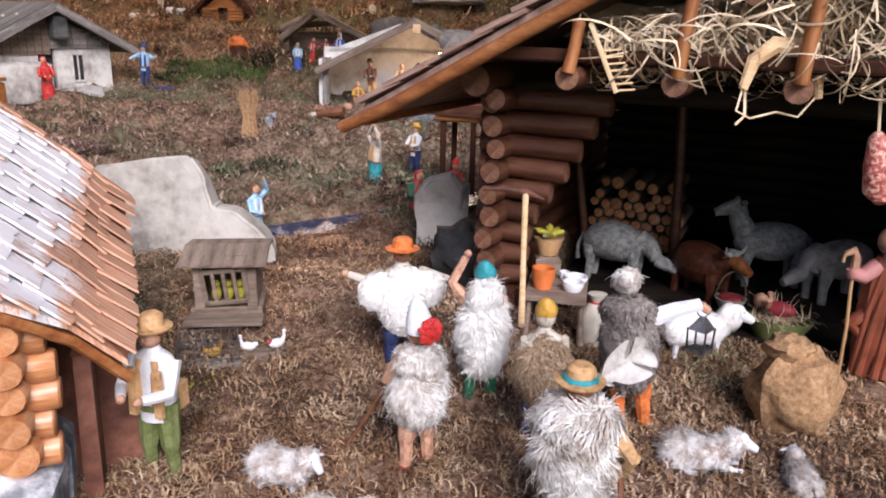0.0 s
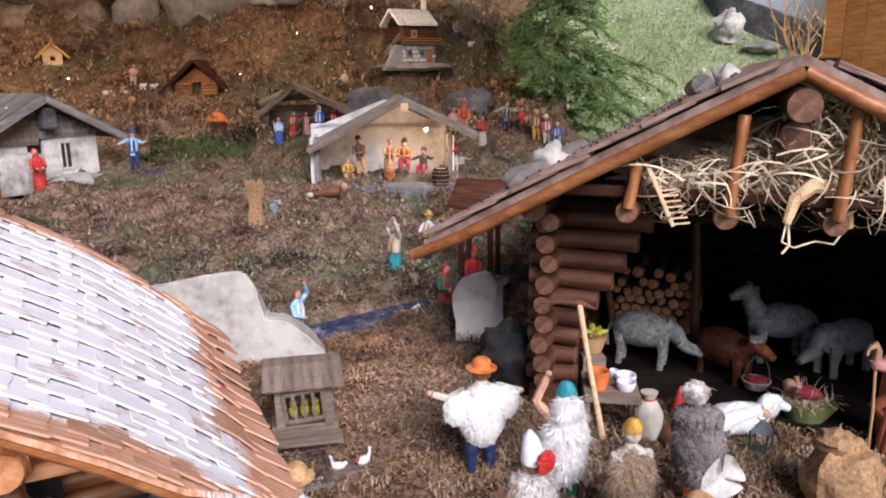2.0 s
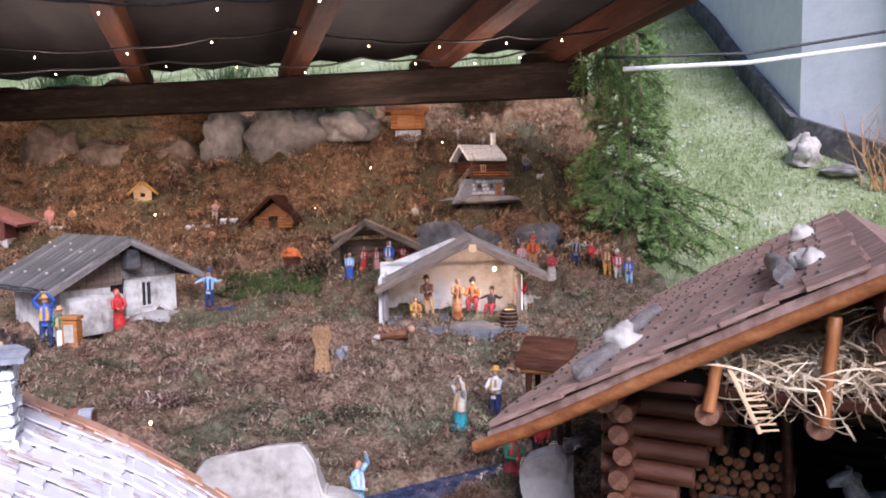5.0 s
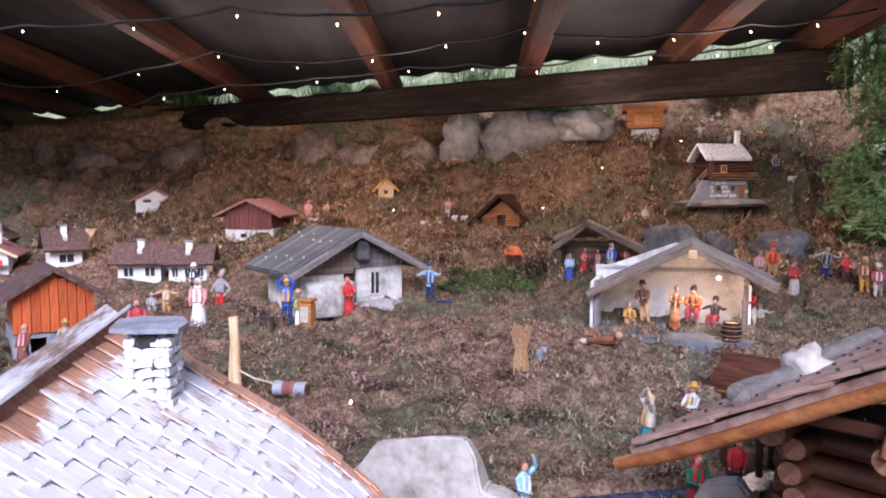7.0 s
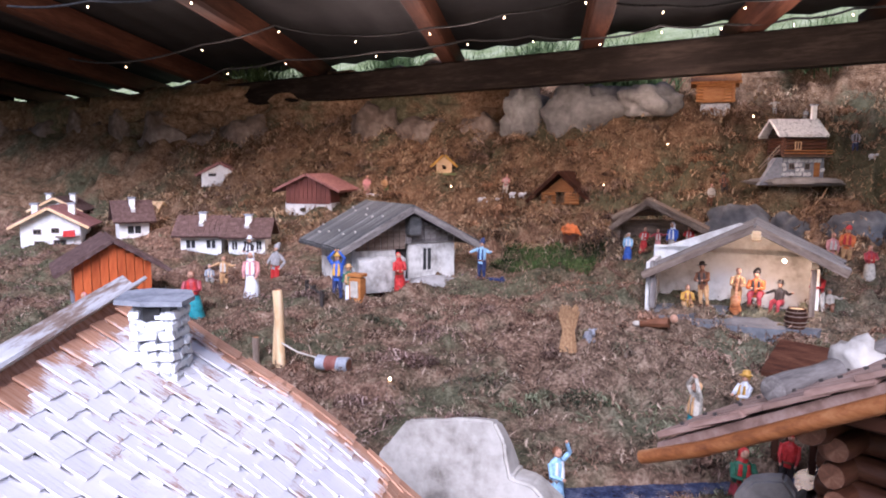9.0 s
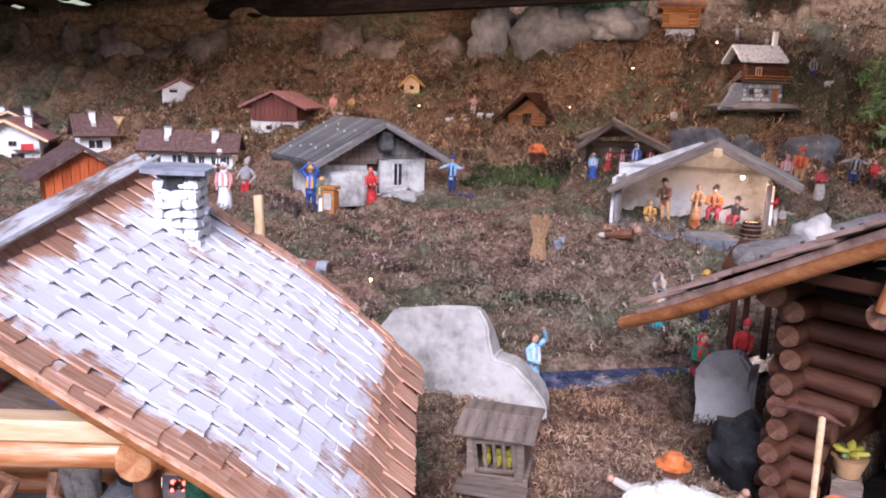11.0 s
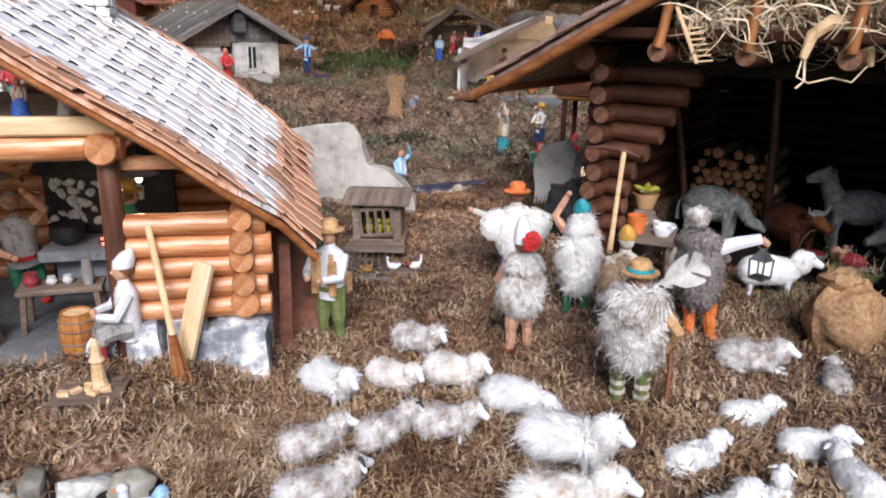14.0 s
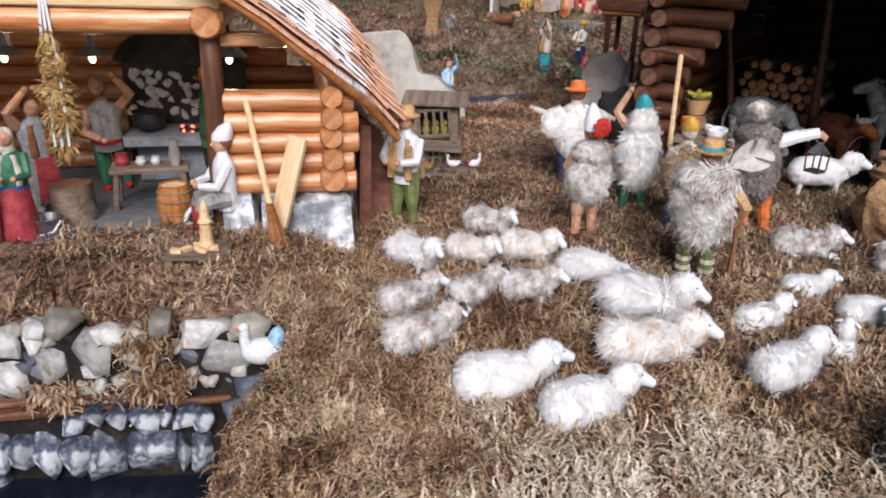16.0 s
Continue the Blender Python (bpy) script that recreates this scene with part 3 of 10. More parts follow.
def meadow_material():
    m, n, l, b = shader("winter_meadow", 0.95, 0.0, 0.1)
    v = coords(n, l, (1, 1, 1), "World")
    a = node(n, "TexNoise", Scale=2.2, Detail=6.0, Roughness=0.65)
    c = node(n, "TexNoise", Scale=38.0, Detail=5.0, Roughness=0.75)
    l.new(v, a.inputs["Vector"])
    l.new(v, c.inputs["Vector"])
    mx = mixc(n, l, 0.5, a.outputs["Fac"], c.outputs["Fac"])
    l.new(ramp(n, l, mx, [(0.34, (0.09, 0.12, 0.05)), (0.45, (0.22, 0.27, 0.12)), (0.54, (0.36, 0.4, 0.23)), (0.66, (0.56, 0.57, 0.42))]), b.inputs["Base Color"])
    bumped(n, l, b, mx, 0.8, 0.05)
    return m


M_meadow = meadow_material()
meadow = thing("ground_meadow", "pale green winter meadow on a slope behind the shelter", "meadow", kind="structure",
               data=sheet("ground_meadow", spaced((-60, -8, 6.5), (-8, 0.9, 0.5), (0.9, 6.0, 0.17), (6, 60, 6)),
                          spaced((-40, 0, 8), (0, 4, 0.4), (4, 10, 0.17), (10, 16, 1.0), (16, 90, 9)), hill, M_meadow))

# grass blades of the slope beside the shelter
rng = np.random.default_rng(5)


def strands(name, px, py, pz, length, width, curl, lean, mat, seg=3, flow=None):
    """Many curled ribbons on given feet, joined into one mesh."""
    k = len(px)
    ang = rng.uniform(0, 2 * np.pi, k) if flow is None else flow + rng.normal(0, 0.4, k)
    tilt = np.abs(rng.normal(lean, 0.35, k))
    cur = rng.normal(curl, abs(curl) * 0.6 + 0.2, k)
    p = np.stack([px, py, pz], 1)
    side = np.stack([-np.sin(ang), np.cos(ang), np.zeros(k)], 1)
    pts = [p]
    step = (length / seg)[:, None]
    for i in range(seg):
        a = tilt + cur * i / seg
        d = np.stack([np.sin(a) * np.cos(ang), np.sin(a) * np.sin(ang), np.cos(a)], 1)
        ang = ang + rng.normal(0, 0.45 if flow is None else 0.2, k)
        pts.append(pts[-1] + d * step)
    vs, fs = [], []
    w = np.broadcast_to(np.asarray(width, float), (k,))[:, None]
    cols = []
    for i, q in enumerate(pts):
        f = (1 - 0.75 * i / seg)
        cols += [q - side * w * f, q + side * w * f]
    verts = np.stack(cols, 1).reshape(-1, 3)
    n = 2 * (seg + 1)
    base = (np.arange(k) * n)[:, None]
    quads = np.concatenate([base + np.array([2 * i, 2 * i + 1, 2 * i + 3, 2 * i + 2]) for i in range(seg)], 1).reshape(-1, 4)
    me = bpy.data.meshes.new(name)
    me.vertices.add(len(verts))
    me.vertices.foreach_set("co", verts.ravel())
    me.loops.add(quads.size)
    me.loops.foreach_set("vertex_index", quads.ravel())
    me.polygons.add(len(quads))
    me.polygons.foreach_set("loop_start", np.arange(0, quads.size, 4))
    me.polygons.foreach_set("loop_total", np.full(len(quads), 4))
    me.materials.append(mat)
    me.update()
    me.validate()
    return me


def curls(name, centres, radius, arc, width, mat, seg=9, level=0.8):
    """Long thin shavings bent into arcs, each in a plane of its own."""
    k = len(centres)
    nrm = rng.normal(0, 1, (k, 3)) * np.array([0.9, 0.9, level])
    nrm /= np.linalg.norm(nrm, axis=1)[:, None]
    u = np.cross(nrm, rng.normal(0, 1, (k, 3)))
    u /= np.linalg.norm(u, axis=1)[:, None]
    v = np.cross(nrm, u)
    start = rng.uniform(0, 6.28, k)
    cols = []
    for i in range(seg + 1):
        th = start + arc * i / seg
        r = radius * (1 + 0.35 * np.sin(th * 0.7 + start))
        p = centres + (u * np.cos(th)[:, None] + v * np.sin(th)[:, None]) * r[:, None]
        cols += [p - nrm * width[:, None], p + nrm * width[:, None]]
    verts = np.stack(cols, 1).reshape(-1, 3)
    base = (np.arange(k) * 2 * (seg + 1))[:, None]
    quads = np.concatenate([base + np.array([2 * i, 2 * i + 1, 2 * i + 3, 2 * i + 2]) for i in range(seg)], 1).reshape(-1, 4)
    me = bpy.data.meshes.new(name)
    me.vertices.add(len(verts))
    me.vertices.foreach_set("co", verts.ravel())
    me.loops.add(quads.size)
    me.loops.foreach_set("vertex_index", quads.ravel())
    me.polygons.add(len(quads))
    me.polygons.foreach_set("loop_start", np.arange(0, quads.size, 4))
    me.polygons.foreach_set("loop_total", np.full(len(quads), 4))
    me.materials.append(mat)
    me.update()
    me.validate()
    return me


M_blade = mottled("meadow_grass_blade", [(0.3, (0.15, 0.2, 0.07)), (0.5, (0.36, 0.42, 0.19)), (0.72, (0.64, 0.63, 0.43))], 1.5, rough=0.8, bump=0.0, island=0.4)
k = 44000
gx, gy = rng.uniform(0.75, 4.2, k), rng.uniform(3.9, 9.0, k) ** 1.0
gzz = np.array([hill(a, b) for a, b in zip(gx, gy)])
meadow_grass = thing("meadow_grass", "short pale winter grass on the slope", "grass", kind="stuff",
                     data=strands("meadow_grass", gx, gy, gzz - 0.005, rng.uniform(0.03, 0.07, k), 0.0028, 1.3, 0.7, M_blade, 2))

# shelter: back purlin, rafters, roof sheet, side walls
BEAM_DIR = Vector((0.98, -0.2, 0)).normalized()
RAFT_DIR = Vector((0.3167, -0.953, 0.0626)).normalized()


def beam_at(x):
    return Vector((x, 3.2 - 0.204 * x, 1.05))


shelter = thing("shelter_roof", "dark sheet roof of a shelter on brown rafters", "shelter roof", kind="structure")
part("purlin", Shape().box((3.58, 0, 0), (7.16, 0.12, 0.14), jit=0.006).mesh("purlin", M_beamshade, False), shelter,
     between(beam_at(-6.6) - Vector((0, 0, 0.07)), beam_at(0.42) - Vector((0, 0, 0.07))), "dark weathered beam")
for x in (-6.0, -5.2, -4.4, -3.6, -2.62, -1.64, -0.86, -0.2, 0.32):
    a = beam_at(x) + Vector((0, 0, 0.055)) - RAFT_DIR * 0.35
    b = a + RAFT_DIR * 2.6
    part("rafter", Shape().box((1.3, 0, 0), (2.6, 0.085, 0.11), jit=0.004).mesh("rafter", M_rafter, False), shelter, between(a, b), "reddish brown rafter")
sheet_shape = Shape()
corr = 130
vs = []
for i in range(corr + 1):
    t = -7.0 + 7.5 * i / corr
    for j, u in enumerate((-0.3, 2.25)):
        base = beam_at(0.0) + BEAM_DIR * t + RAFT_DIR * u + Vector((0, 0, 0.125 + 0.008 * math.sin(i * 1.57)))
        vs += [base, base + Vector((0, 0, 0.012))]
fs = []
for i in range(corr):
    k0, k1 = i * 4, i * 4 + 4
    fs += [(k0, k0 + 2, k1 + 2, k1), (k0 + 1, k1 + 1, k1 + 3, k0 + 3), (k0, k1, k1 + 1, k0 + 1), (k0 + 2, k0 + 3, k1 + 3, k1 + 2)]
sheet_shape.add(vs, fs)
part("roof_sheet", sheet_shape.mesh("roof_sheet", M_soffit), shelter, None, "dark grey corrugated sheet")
for x in (-6.4,):
    p = beam_at(x)
    part("corner_post", Shape().box((0, 0, 0), (0.12, 0.12, 1.9), jit=0.004).mesh("corner_post", M_beamshade, False), shelter,
         Matrix.Translation((p.x, p.y, 0.0)))

s = Shape()
for i in range(14):
    s.box((-6.3 + i * 0.012, 4.1 - i * 0.5, 0.5), (0.03, 0.49, 1.7), jit=0.004)
thing("wall_left", "dark board side wall of the shelter", "wall", data=s.mesh("wall_left", M_beamshade, False), kind="structure")
# strings of small lamps under the rafters
STRINGS = [(1.85, [(-2.6, 1.08), (-2.168, 1.059), (-1.727, 1.038), (-1.355, 1.049), (-1.026, 0.999), (-0.718, 0.999), (-0.456, 1.008), (-0.2, 1.02), (0.1, 1.05)]),
           (2.7, [(-3.4, 1.05), (-3.0, 1.009), (-2.5, 1.06), (-2.076, 1.114), (-1.682, 1.045), (-1.323, 1.048), (-1.003, 1.077), (-0.702, 1.107), (-0.44, 1.056), (-0.184, 1.049), (0.059, 1.061), (0.254, 1.057), (0.6, 1.12)]),
           (3.1, [(-3.098, 0.926), (-2.726, 1.009), (-2.327, 1.034), (-1.8, 1.04), (-1.335, 1.064), (-1.047, 1.06), (-0.761, 1.032), (-0.518, 1.064), (-0.292, 1.051), (-0.047, 1.053), (0.139, 1.071), (0.5, 1.1)])]
bulb_mesh = Shape().ball((0, 0, 0), (0.0026, 0.0026, 0.0038), seg=8, rings=6).mesh("bulb", M_bulb)
for y, knots in STRINGS:
    string = thing("light_string", "black cable with small warm glowing bulbs hung under the rafters", "string lights")
    s = Shape()
    pts = []
    for (x0, z0), (x1, z1) in zip(knots, knots[1:]):
        for i in range(4):
            t = i / 4
            pts.append((x0 + (x1 - x0) * t, y, z0 + 0.022 + (z1 - z0) * t - 0.012 * math.sin(math.pi * t)))
    s.tube(pts, 0.0045, 5)
    part("cable", s.mesh("cable", M_black), string)
    for x, z in knots[1:-1]:
        part("bulb", bulb_mesh, string, Matrix.Translation((x, y + random.uniform(-0.03, 0.03), z)))
# a few unseen warm fill lamps added below the strings, gathering their light
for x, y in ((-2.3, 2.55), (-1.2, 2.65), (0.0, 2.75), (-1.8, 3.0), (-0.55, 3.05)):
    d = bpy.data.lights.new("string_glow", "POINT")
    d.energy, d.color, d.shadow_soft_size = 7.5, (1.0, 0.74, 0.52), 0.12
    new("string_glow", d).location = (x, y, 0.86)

# brook
M_water = shader("dark_water", 0.08)[0]
M_water.node_tree.nodes["Principled BSDF"].inputs["Base Color"].default_value = (0.008, 0.011, 0.018, 1)
M_brook = mottled("blue_painted_brook", [(0.3, (0.012, 0.016, 0.04)), (0.5, (0.03, 0.042, 0.09)), (0.72, (0.12, 0.14, 0.2))], 40, rough=0.25, bump=0.3, dist=0.003, spec=0.6)


def brook_mesh():
    s = Shape()
    vs, fs = [], []
    xs = np.arange(-0.33, 0.11, 0.01)
    for x in xs:
        mid = 1.098 + 0.5 * (x + 0.28) + 0.5 * max(0.0, x + 0.02)
        for q in (-0.036, 0, 0.036):
            vs.append((x, mid + q, land(x, mid + q) - 0.009 + 0.002 * noise.noise(Vector((x * 60, q * 90, 0)))))
    for i in range(len(xs) - 1):
        for j in range(2):
            a = i * 3 + j
            fs.append((a, a + 3, a + 4, a + 1))
    return s.add(vs, fs).mesh("water_brook", M_brook)


thing("water_brook", "narrow dark blue painted brook between moss banks", "brook", data=brook_mesh(), kind="structure")
thing("water_stream", "dark still water in the stone-lined stream bed", "water", kind="structure",
      data=sheet("water_stream", [-0.9, -0.5, -0.2], [-0.3, 0.0, 0.3], lambda x, y: -0.112, M_water))


# ---- boulders ----
def boulder(name, label, c, size, mat, rough=0.35, freq=1.3, turn=0, seg=28, rings=18, flat=-0.7):
    s = Shape().ball((0, 0, 0), (size[0] / 2, size[1] / 2, size[2] / 2), seg=seg, rings=rings, rough=rough, freq=freq, flat=flat)
    return thing(name, label, "rock", Matrix.Translation(c) @ rotz(turn), s.mesh(name, mat, True, 75))


for x, z, w, h in ((-1.291, 0.791, 0.2, 0.3), (-1.002, 0.79, 0.38, 0.32), (-0.672, 0.84, 0.26, 0.17)):
    boulder("boulder", "large pale grey boulder of the retaining wall in the dry hillside", (x, 3.72, z), (w * 1.02, 0.26, h * 1.08), M_rock, 0.42, 1.3, random.uniform(-10, 10), 36, 24)
for x, z, w, h in ((-1.56, 0.68, 0.24, 0.2), (-1.86, 0.66, 0.32, 0.26), (-2.18, 0.67, 0.3, 0.36), (-2.5, 0.6, 0.34, 0.34), (-2.8, 0.6, 0.34, 0.36), (-3.12, 0.62, 0.34, 0.34), (-3.45, 0.62, 0.4, 0.36), (-3.85, 0.62, 0.42, 0.38), (-4.28, 0.6, 0.44, 0.4), (-4.72, 0.62, 0.46, 0.42), (-5.2, 0.62, 0.5, 0.42), (-5.7, 0.6, 0.5, 0.42)):
    boulder("boulder", "dark earthy boulder of the retaining wall under the beam", (x, 3.76 + random.uniform(-0.05, 0.06), z), (w * 1.08, 0.26, h * 1.15), M_earthrock, 0.45, 1.4, random.uniform(-20, 20), 32, 20)
for x, z, w in ((-1.75, 0.86, 0.6), (-2.25, 0.85, 0.6), (-2.75, 0.84, 0.6), (-3.3, 0.84, 0.7), (-3.9, 0.82, 0.8), (-2.6, 0.95, 0.9), (-3.6, 0.95, 1.0), (-4.3, 0.9, 0.9), (-1.9, 0.98, 0.9), (-5.0, 0.88, 1.0), (-5.8, 0.88, 1.0)):
    boulder("earth_bank", "brown mossy earth bank over the boulders", (x, 3.95, z - 0.03), (w * 1.3, 0.5, 0.34), M_ground, 0.22, 3.0, 0, 40, 22)
for x, w in ((-1.1, 0.8), (-0.45, 0.9), (0.2, 0.8)):
    boulder("earth_bank", "brown mossy earth bank behind the granary", (x, 4.3, 0.95), (w * 1.3, 0.4, 0.36), M_ground, 0.22, 3.0, 0, 40, 22)
boulder("rock", "blue-grey rock beside the small alpine house", (0.19, 2.98, 0.31), (0.2, 0.16, 0.15), M_darkrock, 0.45, 1.4, 10)
boulder("rock", "dark rock in the slope under the alpine house", (-0.2, 2.98, 0.30), (0.24, 0.16, 0.18), M_darkrock, 0.45, 1.4, 40)
boulder("rock", "dark rock in the slope under the alpine house", (-0.02, 3.0, 0.29), (0.2, 0.14, 0.14), M_darkrock, 0.45, 1.4, 70)


# ---- forge house: log walls on a stone plinth, curved shingle roof with a stone chimney ----
FO = rotz(22.5)


def fo(s, a, z):
    return FO @ Vector((s, a, z))


FO_S = [-0.32, -0.29, -0.23, -0.145, -0.1, -0.05, -0.018]
FO_Z = [0.374, 0.357, 0.316, 0.262, 0.226, 0.182, 0.144]


def forge_roof(s, a):
    """Top of the forge roof; beyond the ridge it falls to the other side."""
    q = s if s >= -0.32 else -0.64 - s
    return float(np.interp(q, FO_S, FO_Z)) + 0.13 * (a - 0.5)


def forge_front(s):
    """The front verge stands a little back towards the eave."""
    return 0.432 + 0.055 * smooth(-0.12, -0.018, s)


M_plinth = mottled("painted_plinth_stone", [(0.36, (0.12, 0.13, 0.15)), (0.48, (0.27, 0.285, 0.31)), (0.54, (0.5, 0.51, 0.53)), (0.6, (0.78, 0.77, 0.77))], 22, rough=0.85, bump=0.7, dist=0.004, fine=3)
forge = thing("forge_house", "log forge house with stone plinth, snowy shingle roof and chimney", "model house", Matrix.Translation(fo(-0.3, 0.6, 0)))
# floor
thing("floor_forge", "grey cement floor of the open forge", "floor", kind="structure",
      data=Shape().slab([(-0.8, 0.50), (-0.2, 0.485), (-0.07, 0.485), (-0.07, 0.84), (-0.8, 0.84)], -0.05, 0.022, 0, FO).mesh("floor_forge", M_floor, False))
# plinth of painted stone under the log wall
for x0, x1 in ((-0.2, -0.165), (-0.163, -0.128), (-0.126, -0.068)):
    part("plinth_stone", Shape().box(((x0 + x1) / 2, 0.492, 0.03), (x1 - x0, 0.05, 0.082), 0, None, 0.004, ch=0.2).mesh("plinth_stone", M_plinth), forge, FO, "grey plinth stone with white paint")
part("plinth_stone", Shape().box((-0.085, 0.64, 0.03), (0.045, 0.23, 0.08), 0, None, 0.004, ch=0.2).mesh("plinth_stone", M_plinth), forge, FO, "grey plinth stone with white paint")
# crossed log wall
for i in range(5):
    z = 0.082 + i * 0.0207
    e = -0.063 + random.uniform(-0.004, 0.004)
    log(forge, fo(-0.192, 0.49, z), fo(e, 0.49, z), 0.0112, label="varnished orange log")
    log(forge, fo(-0.088, 0.468 - 0.004 * (i % 2), z + 0.008), fo(-0.088, 0.78, z + 0.008), 0.0118 if i else 0.0145, label="varnished orange log")
# back wall and left wall of logs
for i in range(12):
    z = 0.035 + i * 0.0225
    e = min(-0.085, -0.018 - max(0.0, z - 0.13) / 0.62 - 0.05)
    log(forge, fo(-0.64 - e, 0.79, z), fo(e, 0.79, z), 0.0118, label="varnished orange log")
for i in range(3):
    z = 0.035 + i * 0.0225
    log(forge, fo(-0.56, 0.5, z), fo(-0.56, 0.8, z), 0.0118)
# post and tie beams
log(forge, fo(-0.200, 0.486, 0.02), fo(-0.200, 0.486, 0.228), 0.0098, [M_dlog, M_dend], "post", "brown peeled post")
log(forge, fo(-0.42, 0.486, 0.02), fo(-0.42, 0.486, 0.228), 0.0098, [M_log, M_dend], "post")
log(forge, fo(-0.46, 0.482, 0.240), fo(-0.184, 0.482, 0.240), 0.0122, name="tie_beam")
plank(forge, fo(-0.46, 0.482, 0.259), fo(-0.187, 0.482, 0.259), 0.024, 0.016, M_pale, "beam_top", "pale split beam on top")
log(forge, fo(-0.199, 0.465, 0.240), fo(-0.199, 0.80, 0.240), 0.0145, name="cross_beam")
log(forge, fo(-0.32, 0.44, 0.336), fo(-0.32, 0.8, 0.380), 0.011, name="ridge_log")
plank(forge, fo(-0.2, 0.50, 0.222), fo(-0.13, 0.50, 0.222), 0.014, 0.012, M_log, "top_plate")
# loft floor behind the tie beam
part("loft_floor", Shape().slab([(-0.45, 0.49), (-0.2, 0.49), (-0.2, 0.78), (-0.45, 0.78)], 0.252, 0.262, 0, FO).mesh("loft_floor", M_brown, False), forge)
# roof deck and verge boards
def deck():
    s = Shape()
    ss = [-0.622, -0.54, -0.46, -0.38] + FO_S
    vs, fs = [], []
    for q in ss:
        for a in (forge_front(q) + 0.006, 0.815):
            z = forge_roof(q, a)
            vs += [fo(q, a, z - 0.009), fo(q, a, z - 0.004)]
    for i in range(len(ss) - 1):
        k, j = i * 4, i * 4 + 4
        fs += [(k, k + 2, j + 2, j), (k + 1, j + 1, j + 3, k + 3), (k, j, j + 1, k + 1), (k + 2, k + 3, j + 3, j + 2)]
    fs += [(0, 1, 3, 2), (len(vs) - 4, len(vs) - 2, len(vs) - 1, len(vs) - 3)]
    return s.add(vs, fs).mesh("roof", M_shingle)


forge_cover = part("roof", deck(), forge, None, "curved wooden shingle roof")
s = Shape()
s.tube([fo(q, forge_front(q) + 0.012, forge_roof(q, 0.44) - 0.0135) for q in [-0.62, -0.54, -0.46, -0.38] + FO_S], 0.0042, 8)
part("verge_board", s.mesh("verge_board", M_verge), forge, None, "orange-brown verge pole")
s = Shape()
M_ridge = mottled("whitened_ridge_board", [(0.3, (0.16, 0.1, 0.07)), (0.45, (0.34, 0.25, 0.2)), (0.55, (0.62, 0.6, 0.6)), (0.75, (0.8, 0.78, 0.78))], 30, (0.3, 2, 2), 0.8, 0.5, 0.002)
for q, side in ((-0.327, 40), (-0.313, -38)):
    plank(forge_cover, fo(q, 0.428, forge_roof(-0.32, 0.428) + 0.0015), fo(q, 0.815, forge_roof(-0.32, 0.815) + 0.0015), 0.017, 0.004, M_ridge, "ridge_board", "whitened ridge board", roll=side)



def shingle_mesh(w, ln, th, mat, peg=False):
    s = Shape()
    s.box((0, 0, 0), (ln, w, th), 0, None, th * 0.18, ch=0.2)
    if peg:
        s.box((ln * 0.22, -w * 0.25, th * 0.75), (0.0035, 0.0022, 0.003), 1)
    return s.mesh("shingle", [mat, M_darkp] if peg else mat, False)


def lay(parent, frame_m, height, s0, s1, step, a0, a1, width, meshes, lift=0.003, jitter=1.0):
    """Courses of shingles from the eave s0 up to the ridge s1, lying on height(s, a)."""
    n = int(abs(s1 - s0) / step)
    sign = 1 if s0 > s1 else -1
    for i in range(n):
        q = s0 - sign * (i + 0.35) * step
        a = (a0(q) if callable(a0) else a0) - (i % 3) * width * 0.33
        end = a1(q) if callable(a1) else a1
        first = True
        while a < end - width * 0.3:
            w = width * random.uniform(0.6, 1.35)
            lo = max(a, (a0(q) if callable(a0) else a0))
            hi = min(a + w, end)
            a += w
            if hi - lo < width * 0.35:
                continue
            c = (lo + hi) / 2
            ragged = random.uniform(-0.1, 0.12) * step
            dn, up = q + sign * step * 0.5 + ragged, q - sign * step * 0.95 + ragged
            p0 = frame_m @ Vector((up, c, height(up, c) + 0.0015 * lift / 0.003))
            p1 = frame_m @ Vector((dn, c, height(dn, c) + lift + random.uniform(0, 0.0022) * jitter))
            m = between(p0, p1)
            m.translation = (p0 + p1) / 2
            part("shingle", random.choice(meshes), parent, m @ Matrix.Rotation(random.gauss(0, 0.035) * jitter, 4, "Z") @ Matrix.Rotation(random.gauss(0, 0.03) * jitter, 4, "X")
                 @ Matrix.Diagonal((1, (hi - lo) / width * 0.99, 1, 1)))


def split_shingle(w, ln, th, mat):
    """A thin split shingle with a ragged lower end."""
    low = [(ln / 2 + random.uniform(-0.0022, 0.001), w * (k / 4 - 0.5) + (random.uniform(-0.0015, 0.0015) if 0 < k < 4 else 0)) for k in range(5)]
    return Shape().slab([(-ln / 2, -w / 2)] + low + [(-ln / 2, w / 2)], -th / 2, th / 2).mesh("shingle", mat, False)


lay(forge_cover, FO, forge_roof, -0.0135, -0.314, 0.0178, forge_front, lambda q: 0.815, 0.0275, [split_shingle(0.0275, 0.034, 0.0017, M_shingle) for _ in range(14)], 0.0006, 0.55)

